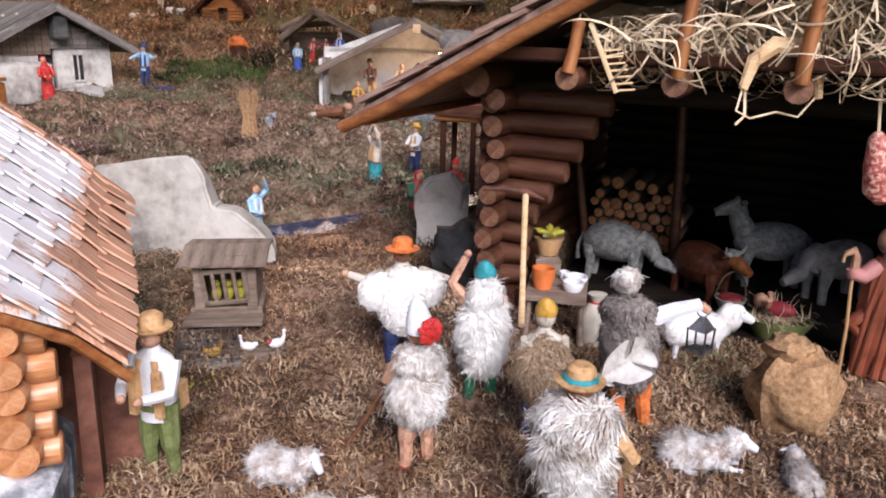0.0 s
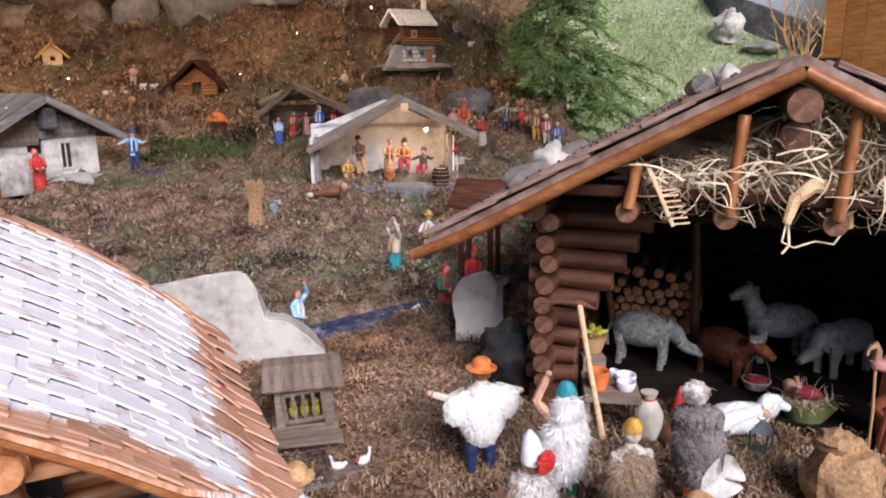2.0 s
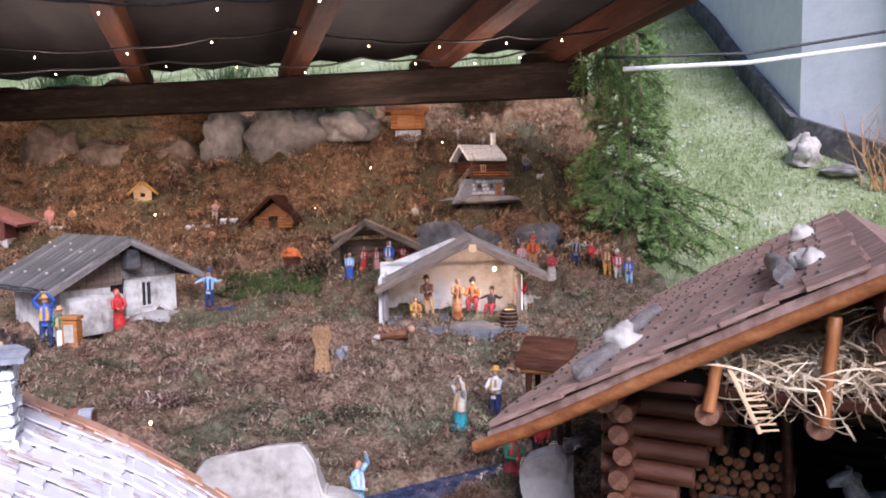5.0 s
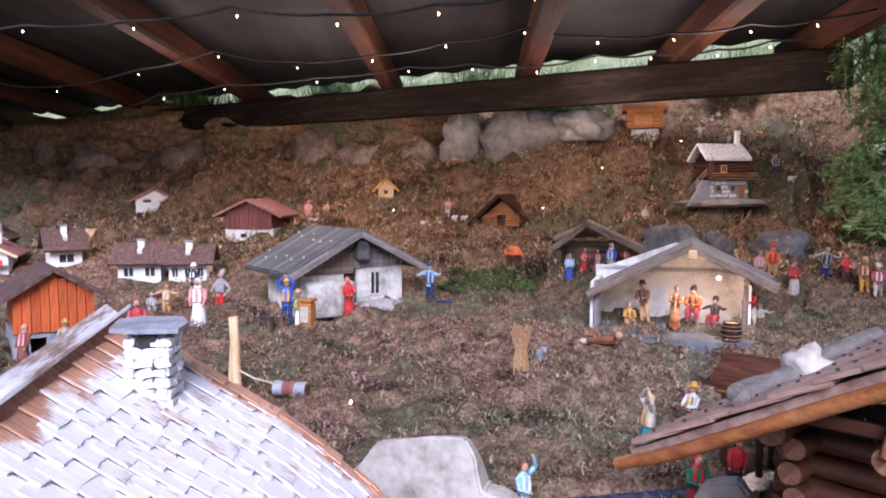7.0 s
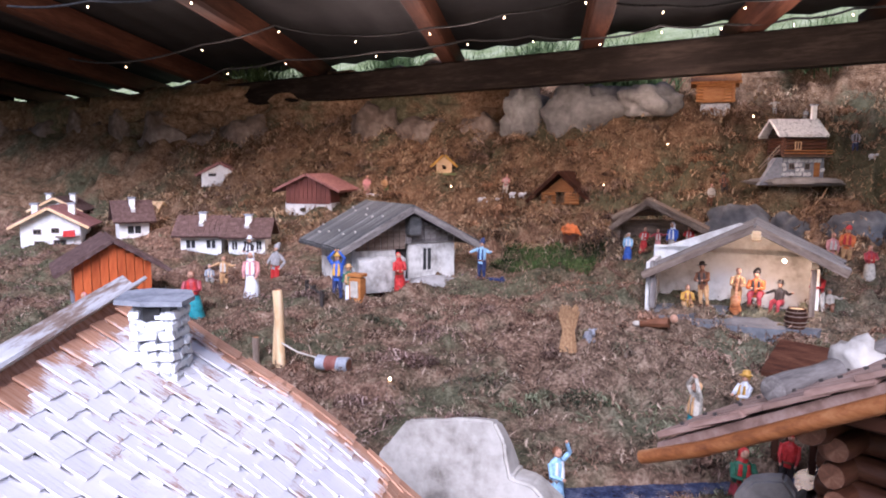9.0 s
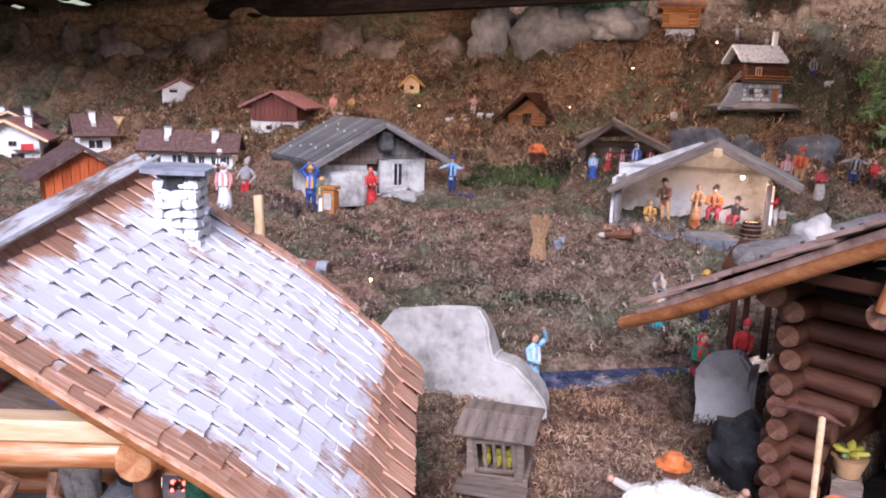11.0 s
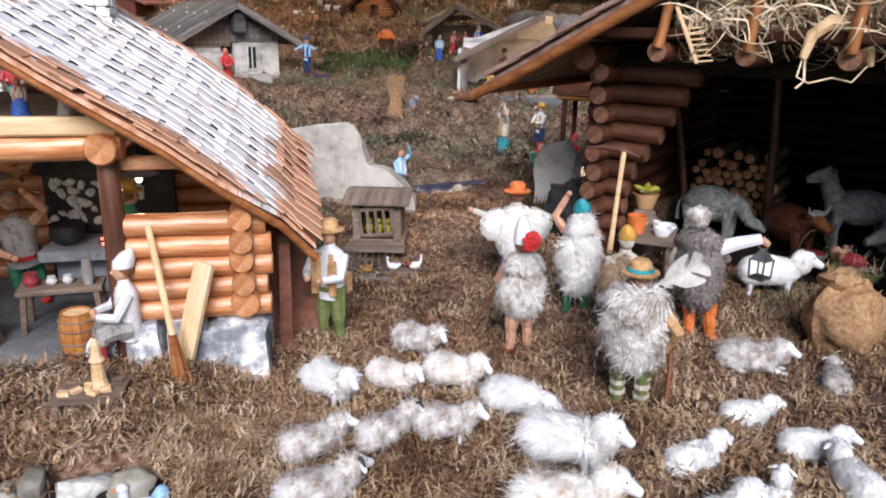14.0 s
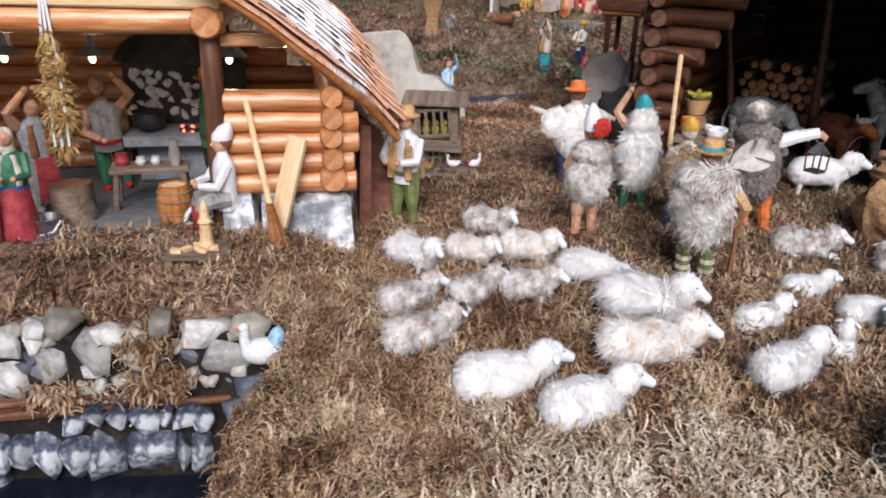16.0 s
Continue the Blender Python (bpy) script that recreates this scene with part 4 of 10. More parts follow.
# chimney of whitewashed stones with a slate cap
chimney = part("chimney", Shape().box((0, 0, 0), (0.034, 0.034, 0.145), 0, None, 0.001).mesh("chimney", M_darkrock), forge, FO @ pose(-0.25, 0.722, 0.345), "chimney of whitewashed stones")
for i in range(14):
    for side in range(4):
        o = -0.02
        while o < 0.016:
            w = min(random.uniform(0.008, 0.018), 0.021 - o)
            z = 0.279 + i * 0.0096 + random.uniform(-0.0006, 0.0006)
            c, d = o + w / 2, 0.0172 + random.uniform(-0.0012, 0.0014)
            o += w
            if w < 0.005 or (side == 0 and i == 13 and abs(c) < 0.008):
                continue
            x, y = [(c, -d), (d, c), (c, d), (-d, c)][side]
            part("stone", Shape().box((0, 0, 0), (w * 0.97, 0.007, random.uniform(0.0078, 0.0102)), jit=0.0014, ch=0.25).mesh("stone", M_masonry), chimney,
                 FO @ pose(-0.25 + x, 0.722 + y, z, 0, random.gauss(0, 7), 90 * (side % 2)))
part("cap_stone", Shape().slab([(-0.043, -0.03), (-0.01, -0.037), (0.036, -0.032), (0.042, 0.004), (0.03, 0.034), (-0.02, 0.037), (-0.044, 0.02)], 0, 0.006).mesh("cap_stone", M_slate, False), chimney,
     FO @ pose(-0.25, 0.72, 0.4155, 3, 2, 8) @ Matrix.Scale(0.76, 4), "blue-grey slate cap")
part("flue", Shape().box((0, 0, 0), (0.016, 0.004, 0.012)).mesh("flue", M_black, False), chimney, FO @ pose(-0.249, 0.7035, 0.4055), "dark smoke opening")

# forge hearth: black hood, stone back, hearth slab, embers
hearth = thing("forge_hearth", "blackened stone forge hearth with a smoke hood and glowing embers", "hearth", Matrix.Translation(fo(-0.3, 0.74, 0.02)))
s = Shape()
s.box((-0.262, 0.765, 0.098), (0.15, 0.03, 0.155), 0, None, 0.002)
part("back_wall", s.mesh("back_wall", M_black), hearth, FO, "sooty back wall")
for i in range(46):
    x, z = random.uniform(-0.332, -0.215), random.uniform(0.1, 0.156)
    part("stone", Shape().ball((0, 0, 0), (random.uniform(0.004, 0.008), 0.0016, random.uniform(0.003, 0.0055)), rough=0.5, freq=2.5, seg=7, rings=5).mesh("stone", M_masonry), hearth, FO @ pose(x, 0.749, z, 0, random.uniform(0, 180), 0))
s = Shape()
s.loft([(0.173, 0.082, 0.05, 0, 0), (0.179, 0.08, 0.048, 0, 0), (0.194, 0.068, 0.042, 0, 0), (0.207, 0.048, 0.036, 0, 0), (0.25, 0.04, 0.03, 0, 0)], 24)
part("hood", s.mesh("hood", M_black), hearth, FO @ pose(-0.262, 0.735, 0), "dark smoke hood")
part("hearth_slab", Shape().box((-0.278, 0.71, 0.083), (0.1, 0.075, 0.014), 0, None, 0.002).box((-0.278, 0.725, 0.05), (0.085, 0.04, 0.056)).mesh("hearth_slab", M_slate), hearth, FO, "grey hearth slab")
part("cauldron", Shape().loft([(0.0, 0.012, 0.012, 0, 0), (0.008, 0.024, 0.024, 0, 0), (0.02, 0.027, 0.027, 0, 0), (0.03, 0.024, 0.024, 0, 0), (0.033, 0.027, 0.027, 0, 0)], 14).mesh("cauldron", M_black), hearth, FO @ pose(-0.302, 0.7, 0.091) @ Matrix.Scale(0.75, 4), "black cauldron")
s = Shape()
for i in range(24):
    s.ball((random.gauss(0, 0.006), random.gauss(0, 0.005), random.uniform(0, 0.005)), random.uniform(0.0016, 0.0032), 0 if i % 3 else 1, seg=6, rings=4)
tagged(part("embers", s.mesh("embers", [M_black, M_ember]), hearth, FO @ pose(-0.256, 0.69, 0.092)), "glowing red embers", kind="stuff")


def hanging_lamp(s0, a0, z):
    root = thing("pendant_lamp", "small enamel pendant lamp with a glowing bulb under the beam", "lamp", FO @ pose(s0, a0, z))
    part("shade", Shape().loft([(0.0, 0.02, 0.02, 0, 0), (0.003, 0.012, 0.012, 0, 0), (0.008, 0.005, 0.005, 0, 0), (0.02, 0.003, 0.003, 0, 0)], 16).mesh("shade", M_slate), root, FO @ pose(s0, a0, z), "grey-blue enamel shade")
    part("bulb", Shape().ball((0, 0, 0), (0.0036, 0.0036, 0.005), seg=10, rings=7).mesh("bulb", M_lampglow), root, FO @ pose(s0, a0, z - 0.004))
    part("cord", Shape().tube([(0, 0, 0.02), (0, 0, 0.26 - z)], 0.0012, 5).mesh("cord", M_black), root, FO @ pose(s0, a0, z))
    d = bpy.data.lights.new("lamp_light", "POINT")
    d.energy, d.color, d.shadow_soft_size = 0.045, (1.0, 0.78, 0.5), 0.006
    new("lamp_light", d).location = fo(s0, a0, z - 0.014)


hanging_lamp(-0.323, 0.56, 0.2)
hanging_lamp(-0.189, 0.56, 0.2)
hanging_lamp(-0.405, 0.56, 0.2)
# rusty sheet beside the forge
part("side_sheet", Shape().box((0, 0, 0), (0.012, 0.26, 0.135), 0, None, 0.002).mesh("side_sheet", M_rust), forge, FO @ pose(-0.05, 0.655, 0.065), "brown rusty metal sheet")


part("front_sheet", Shape().slab([(-0.078, 0.0), (-0.012, 0.0), (-0.016, 0.088), (-0.03, 0.118), (-0.078, 0.158)], -0.004, 0.0, 0, FO @ pose(0, 0.565, 0, 90, 0, 0)).mesh("front_sheet", M_rust, False), forge, None, "brown rusty metal sheet under the eave")


# ---- stable: dark log walls, open front, hay loft, shingle roof weighted with logs and stones ----
ST = rotz(-25)


def st(s, a, z):
    return ST @ Vector((s, a, z))


def stable_roof(s, a):
    return float(np.interp(abs(s + 0.028), [0, 0.1, 0.2, 0.28, 0.39], [0.486, 0.434, 0.381, 0.337, 0.277]))


DARK = [M_dlog, M_dend]
stable = thing("stable", "dark log stable, open in front, with hay loft and shingle roof", "model stable", Matrix.Translation(st(0, 1.0, 0.03)))
# floor colour near black: the shade inside the stable is put into it
thing("floor_stable", "earth floor of the stable, coloured near black for indoor shade", "floor", kind="structure",
      data=Shape().slab([(-0.26, 0.86), (0.42, 0.86), (0.42, 1.72), (-0.26, 1.72)], -0.05, 0.028, 0, ST).mesh("floor_stable", M_beamshade, False))
part("plinth", Shape().box((-0.291, 1.24, 0.04), (0.028, 0.92, 0.05), 0, None, 0.003).box((-0.285, 0.806, 0.04), (0.05, 0.026, 0.05), 0, None, 0.003).mesh("plinth", M_dlog), stable, ST, "dark wooden base")
ENDS = [-0.256, -0.255, -0.252, -0.245, -0.229, -0.212, -0.197, -0.182, -0.166]
for i in range(9):
    z = 0.076 + i * 0.0262
    log(stable, st(-0.291 + random.uniform(-0.004, 0.004), 0.772 - 0.004 * (i % 3), z), st(-0.291, 1.7, z), 0.0128 + 0.0008 * (i % 2), DARK)
    log(stable, st(-0.318, 0.806, z + 0.003), st(ENDS[i], 0.806, z + 0.003), 0.0129, DARK)
log(stable, st(-0.3, 0.735, 0.31), st(-0.3, 1.72, 0.31), 0.0185, DARK, "eave_log")
log(stable, st(-0.283, 0.752, 0.292), st(-0.283, 1.7, 0.292), 0.0125, DARK, "eave_log")
log(stable, st(0.29, 0.68, 0.312), st(0.29, 1.72, 0.312), 0.0185, DARK, "eave_log")
# lintel near black: the shade under the loft is put into its colour
log(stable, st(-0.3, 0.812, 0.302), st(0.34, 0.812, 0.302), 0.0125, [M_beamshade, M_dend], "lintel")
log(stable, st(-0.028, 0.655, 0.437), st(-0.028, 1.75, 0.437), 0.0175, DARK, "ridge_log")
log(stable, st(-0.028, 0.70, 0.405), st(-0.028, 1.75, 0.405), 0.0175, DARK, "ridge_log")
# back and side logs near black: indoor shade put into their colour
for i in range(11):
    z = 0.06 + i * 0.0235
    log(stable, st(-0.28, 1.3, z), st(0.36, 1.3, z), 0.0122, [M_beamshade, M_beamshade], n=9)
    log(stable, st(0.33, 0.78, z), st(0.33, 1.7, z), 0.0122, [M_beamshade, M_beamshade], n=9)
# added panels that stop light leaking in between the back and side logs
part("back_panel", Shape().box((0.04, 1.325, 0.17), (0.62, 0.01, 0.3)).mesh("back_panel", M_beamshade, False), stable, ST, "added near-black panel stopping light between the logs")
part("side_panel", Shape().box((0.353, 1.24, 0.17), (0.01, 0.94, 0.3)).mesh("side_panel", M_beamshade, False), stable, ST, "added near-black panel stopping light between the logs")
# loft: joists with round ends, front board, floor, posts
for s0 in (-0.186, -0.086, 0.013, 0.112, 0.21):
    log(stable, st(s0, 0.685, 0.322), st(s0, 1.4, 0.322), 0.0132, DARK, "joist")
    top = stable_roof(s0, 0.7) - 0.03
    log(stable, st(s0 + 0.002, 0.682, 0.326), st(s0 + 0.008, 0.688, top), 0.0062, [M_verge, M_verge], "loft_post", "slim reddish brown loft post", wob=0.12)
plank(stable, st(-0.27, 0.70, 0.342), st(0.3, 0.70, 0.342), 0.012, 0.012, M_rafter, "front_board")
part("loft_floor", Shape().slab([(-0.28, 0.70), (0.3, 0.70), (0.3, 1.42), (-0.28, 1.42)], 0.334, 0.341, 0, ST).mesh("loft_floor", M_beamshade, False), stable)
part("gable_back", Shape().slab([(-0.36, 0.30), (0.30, 0.30), (-0.028, 0.455)], 0, 0.012, 0, ST @ pose(0, 1.0, 0, 90, 0, 0)).mesh("gable_back", M_beamshade, False), stable)
# roof deck, verge boards
s = Shape()
ss = [-0.418, -0.308, -0.228, -0.128, -0.028, 0.072, 0.172, 0.252, 0.362]
vs, fs = [], []
for q in ss:
    for a in (0.682, 1.75):
        z = stable_roof(q, a)
        vs += [st(q, a, z - 0.014), st(q, a, z - 0.003)]
for i in range(len(ss) - 1):
    k, j = i * 4, i * 4 + 4
    fs += [(k, k + 2, j + 2, j), (k + 1, j + 1, j + 3, k + 3), (k, j, j + 1, k + 1), (k + 2, k + 3, j + 3, j + 2)]
fs += [(0, 1, 3, 2), (len(vs) - 4, len(vs) - 2, len(vs) - 1, len(vs) - 3)]
stable_cover = part("roof", s.add(vs, fs).mesh("roof", M_shingle2, False), stable, None, "shingle roof with rows of pegs")
for sg in (-1, 1):
    pts = [st(-0.028 + sg * d, 0.674, stable_roof(-0.028 + sg * d, 0) - 0.0195) for d in (0.402, 0.34, 0.28, 0.2, 0.1, 0.0)]
    part("verge_pole", Shape().tube(pts, [0.0068, 0.0075, 0.0072, 0.0075, 0.0072, 0.007], 10, 0, 1).mesh("verge_pole", [M_verge, M_verge]), stable, None, "reddish brown verge pole")
part("side_lath", Shape().box((0, 0, 0), (0.008, 1.06, 0.008)).mesh("side_lath", M_verge, False), stable, ST @ pose(-0.405, 1.215, 0.265, 0, -27, 0))
peg_shingles = [shingle_mesh(0.046, 0.056, 0.0055, M_shingle2, True) for _ in range(6)]
lay(stable_cover, ST, stable_roof, -0.408, -0.03, 0.0345, 0.672, 1.755, 0.046, peg_shingles, 0.004)
lay(stable_cover, ST, stable_roof, 0.352, -0.026, 0.0345, 0.672, 1.1, 0.06, peg_shingles, 0.004)
# weights on the roof
for a0, a1, q in ((0.69, 0.80, -0.312), (0.872, 1.12, -0.318)):
    z = stable_roof(q, 1) + 0.016
    w = thing("roof_weight", "grey weathered round log lying on the stable roof as a weight", "log", Matrix.Translation(st(q, a0, z)), group="roof weights")
    log(w, st(q, a0, z), st(q + 0.004, a1, z), 0.0115, [M_grey, M_grey], "round_log")
w = thing("roof_weight", "grey weathered round log lying along the upper stable roof", "log", Matrix.Translation(st(-0.13, 0.86, 0.44)), group="roof weights")
log(w, st(-0.122, 0.765, stable_roof(-0.122, 1) + 0.016), st(-0.142, 1.02, stable_roof(-0.142, 1) + 0.016), 0.0115, [M_grey, M_grey], "round_log")
for a0, q, d in ((0.835, -0.302, 0.046), (0.845, -0.098, 0.032), (0.885, -0.112, 0.027), (1.3, -0.11, 0.04)):
    p = st(q, a0, stable_roof(q, a0) + d * 0.34)
    boulder("roof_stone", "pale stone lying on the stable roof as a weight", p, (d, d * 0.85, d * 0.9), M_stone, 0.4, 1.4, random.uniform(0, 90), 18, 12)


# ---- small houses on the slope ----
def gable_roof(parent, m, w, d, eave, rise, over, mat, th=0.012, front=0.03, courses=0, battens=0):
    """Two roof slabs with the ridge running back (local y); w, d: walls; returns the roof part."""
    s = Shape()
    hw = w / 2 + over
    drop = rise * over / (w / 2)
    for sg in (-1, 1):
        a = Vector((sg * hw, 0, eave - drop))
        r = Vector((0, 0, eave + rise))
        n = (r - a).cross(Vector((0, 1, 0))) * sg
        n = n.normalized() * th * (-1 if n.z < 0 else 1)
        y0, y1 = -front, d + front
        vs = []
        for q in (a, r):
            for y in (y0, y1):
                vs += [q + Vector((0, y, 0)), q + Vector((0, y, 0)) + n]
        fs = [(0, 2, 6, 4), (1, 5, 7, 3), (0, 4, 5, 1), (2, 3, 7, 6), (0, 1, 3, 2), (4, 6, 7, 5)]
        s.add(vs, fs)
        for k in range(courses):
            t = (k + 0.5) / courses
            p = a.lerp(r, t) + n
            ln = y1 - y0
            yy = y0
            while yy < y1 - 0.004:
                wd = min(random.uniform(0.6, 1.3) * max(0.02, ln / 9), y1 - yy)
                mm = Matrix.Translation(p + Vector((0, yy + wd / 2, 0))) @ (r - a).to_track_quat("X", "Z").to_matrix().to_4x4()
                s.box((0, 0, 0), ((r - a).length / courses * 1.05, wd * 0.96, th * 0.5), 0, mm, th * 0.05)
                yy += wd
    return part("roof", s.mesh("roof", mat, False), parent, m)


def wall_shell(w, d, h, rise, th=0.012, openings=()):
    """Four walls with gables; openings in the front: (x, z, width, height), cut through."""
    s = Shape()
    xs = sorted({-w / 2, w / 2, *[x - ow / 2 for x, z, ow, oh in openings], *[x + ow / 2 for x, z, ow, oh in openings]})
    for x0, x1 in zip(xs, xs[1:]):
        mid = (x0 + x1) / 2
        cuts = [(z - oh / 2, z + oh / 2) for x, z, ow, oh in openings if abs(mid - x) < ow / 2]
        z0 = 0.0
        for lo, hi in sorted(cuts) + [(h, h)]:
            if lo - z0 > 0.002:
                s.box((mid, th / 2, (z0 + lo) / 2), (x1 - x0 + 0.0004, th, lo - z0), ch=0.02)
            z0 = hi
    s.box((0, d - th / 2, h / 2), (w, th, h), ch=0.02)
    for sg in (-1, 1):
        s.box((sg * (w - th) / 2, d / 2, h / 2), (th, d - 2 * th, h), ch=0.02)
    for y in (0, d - th):
        s.slab([(-w / 2, h), (w / 2, h), (0, h + rise)], -y - th, -y, 0, pose(0, 0, 0, 90, 0, 0))
    return s


def opening(parent, m, x, z, w, h, frame_mat, pane_mat, bars=1, deep=0.004):
    win = part("window", Shape().box((x, deep, z), (w, 0.003, h)).mesh("window", pane_mat, False), parent, m, "small dark window")
    s = Shape()
    t = min(w, h) * 0.12
    for dx, dz, sx, sz in ((-w / 2, 0, t, h + t), (w / 2, 0, t, h + t), (0, h / 2, w, t), (0, -h / 2, w, t)):
        s.box((x + dx, 0, z + dz), (sx, 0.008, sz))
    for i in range(bars):
        s.box((x + w * ((i + 1) / (bars + 1) - 0.5), 0.001, z), (t * 0.7, 0.006, h))
    part("window_frame", s.mesh("window_frame", frame_mat, False), win, m)


def boards(parent, m, x0, x1, z0, z1, count, mat, y=-0.004, top=None):
    """Upright boards side by side on a front."""
    w = (x1 - x0) / count
    for i in range(count):
        x = x0 + (i + 0.5) * w
        zt = top(x) if top else z1
        part("board", Shape().box((0, 0, (zt + z0) / 2), (w * 0.9, 0.005, zt - z0), jit=0.0006).mesh("board", mat, False), parent, m @ Matrix.Translation((x, y + random.uniform(-0.0015, 0.0015), 0)))


def small_chimney(parent, m, x, y, z, w, h, mat):
    c = part("chimney", Shape().box((x, y, z), (w, w, h), jit=w * 0.03).mesh("chimney", mat, False), parent, m)
    part("chimney_cap", Shape().box((x, y, z + h / 2), (w * 1.35, w * 1.35, w * 0.25)).mesh("chimney_cap", M_slate, False), c, m)


# herdsmen's house: plaster and grey boards
GA = Matrix.Translation((-1.17, 2.23, 0.125)) @ rotz(57) @ Matrix.Diagonal((0.84, 0.88, 1.14, 1))
house_a = thing("alpine_house", "low plaster house with grey board gable and weathered plank roof", "model house", GA)
s = wall_shell(0.46, 0.3, 0.15, 0.075, 0.014, [(0.1, 0.085, 0.05, 0.075), (-0.015, 0.07, 0.06, 0.13)])
part("wall", s.mesh("wall", M_plaster, False), house_a, GA, "stained white plaster wall")
boards(house_a, GA, 0.0, 0.22, 0.135, 0.2, 8, M_grey, -0.006, lambda x: 0.145 + 0.075 * (1 - abs(x) / 0.23))
boards(house_a, GA, -0.22, 0.0, 0.12, 0.2, 8, M_brown, -0.003, lambda x: 0.145 + 0.075 * (1 - abs(x) / 0.23))
opening(house_a, GA, 0.1, 0.085, 0.045, 0.07, M_plaster, M_black, 1)
gable_roof(house_a, GA, 0.46, 0.3, 0.15, 0.085, 0.075, M_oldplank, 0.009, 0.06)
for sg in (-1, 1):
    for i in range(12):
        y = -0.045 + i * 0.0345
        up, dn = Vector((0, y, 0.249)), Vector((sg * 0.307 + random.uniform(-0.006, 0.006), y + random.uniform(-0.003, 0.003), 0.1345))
        plank(house_a, GA @ up, GA @ dn, 0.031, 0.006, M_oldplank, "roof_plank", roll=random.gauss(0, 2))
        if sg < 0 and i % 2:
            for q in (0.3, 0.75):
                part("pebble", Shape().ball((0, 0, 0), (0.005, 0.0045, 0.0035), rough=0.3, seg=7, rings=5).mesh("pebble", M_stone), house_a, GA @ Matrix.Translation(up.lerp(dn, q + random.uniform(-0.08, 0.08)) + Vector((0, 0, 0.007))), "pale pebble")
for sg in (-1, 1):
    plank(house_a, GA @ Vector((0, -0.066, 0.238)), GA @ Vector((sg * 0.31, -0.066, 0.121)), 0.012, 0.022, M_grey, "barge_board")
part("beam_box", Shape().box((0.02, -0.03, 0.19), (0.05, 0.04, 0.06), jit=0.001).mesh("beam_box", M_oldplank, False), house_a, GA)
part("doorway", Shape().box((-0.015, 0.03, 0.07), (0.06, 0.02, 0.13)).mesh("doorway", M_darkp, False), house_a, GA)
part("stone_bench", Shape().ball((0.1, -0.05, 0.005), (0.13, 0.055, 0.035), rough=0.2, flat=-0.4).mesh("stone_bench", M_rock), house_a, GA)
part("lean_wall", Shape().box((-0.12, -0.02, 0.05), (0.2, 0.03, 0.1), jit=0.004).mesh("lean_wall", M_plaster), house_a, GA)

# musicians' stall: open front, plaster inside
GB = Matrix.Translation((-0.135, 2.19, 0.128)) @ rotz(2)
stall = thing("open_stall", "open plaster stall with a grey plank gable roof and a lamp", "model stall", GB)
s = Shape()
s.box((-0.02, 0.2, 0.075), (0.44, 0.014, 0.2), ch=0.02)
s.slab([(-0.24, 0.16), (0.2, 0.16), (-0.0, 0.25)], -0.207, -0.193, 0, pose(0, 0, 0, 90, 0, 0))
s.box((-0.225, 0.1, 0.07), (0.014, 0.2, 0.15), ch=0.02)
s.box((0.2, 0.12, 0.07), (0.014, 0.16, 0.15), ch=0.02)
part("wall", s.mesh("wall", M_stallwall, False), stall, GB, "patchy white plaster wall")
stall_cover = part("roof", Shape().mesh("roof", M_grey), stall, GB, "grey plank gable roof")
for sg, reach, low in ((-1, 0.285, 0.118), (1, 0.225, 0.152)):
    for i in range(9):
        y = -0.028 + i * 0.034
        plank(stall_cover, GB @ Vector((0.045 - sg * 0.004, y, 0.262)), GB @ Vector((0.045 + sg * (reach + random.uniform(-0.006, 0.006)), y + random.uniform(-0.003, 0.003), low)), 0.0325, 0.009, M_grey, "roof_plank", roll=random.gauss(0, 1.5))
plank(stall, GB @ Vector((-0.21, -0.01, 0.02)), GB @ Vector((-0.21, -0.01, 0.15)), 0.018, 0.018, M_grey, "corner_post")
plank(stall, GB @ Vector((0.19, 0.0, 0.0)), GB @ Vector((0.19, 0.0, 0.15)), 0.014, 0.014, M_brown, "corner_post")
for sg, reach, low in ((-1, 0.282, 0.112), (1, 0.222, 0.146)):
    plank(stall, GB @ Vector((0.045 + sg * reach, -0.042, low)), GB @ Vector((0.045, -0.042, 0.254)), 0.012, 0.02, M_brown, "barge_board", roll=0)
part("ridge_end", Shape().box((0.05, -0.045, 0.235), (0.022, 0.02, 0.026)).mesh("ridge_end", M_pale, False), stall, GB)
part("lamp_bulb", Shape().ball((0.12, 0.03, 0.165), 0.0055, seg=8, rings=6).mesh("lamp_bulb", M_bulb), stall, GB, "glowing warm bulb")
d = bpy.data.lights.new("stall_light", "POINT")
d.energy, d.color, d.shadow_soft_size = 0.9, (1.0, 0.68, 0.4), 0.01
new("stall_light", d).location = GB @ Vector((0.12, 0.0, 0.16))
part("stall_floor", Shape().slab([(-0.2, -0.1), (-0.05, -0.125), (0.2, -0.11), (0.24, 0.05), (0.22, 0.2), (-0.22, 0.2)], -0.03, 0.008).mesh("stall_floor", M_floor, False), stall, GB, "grey slab floor")

# grotto stall with a bark roof
GC = Matrix.Translation((-0.44, 2.8, 0.2)) @ rotz(4)
grotto = thing("bark_shelter", "low open shelter of rough bark slabs in the slope", "model stall", GC)
part("wall", Shape().box((-0.02, 0.1, 0.07), (0.28, 0.02, 0.15), jit=0.006).box((-0.155, 0.05, 0.06), (0.03, 0.09, 0.13), jit=0.006).mesh("wall", M_bark), grotto, GC)
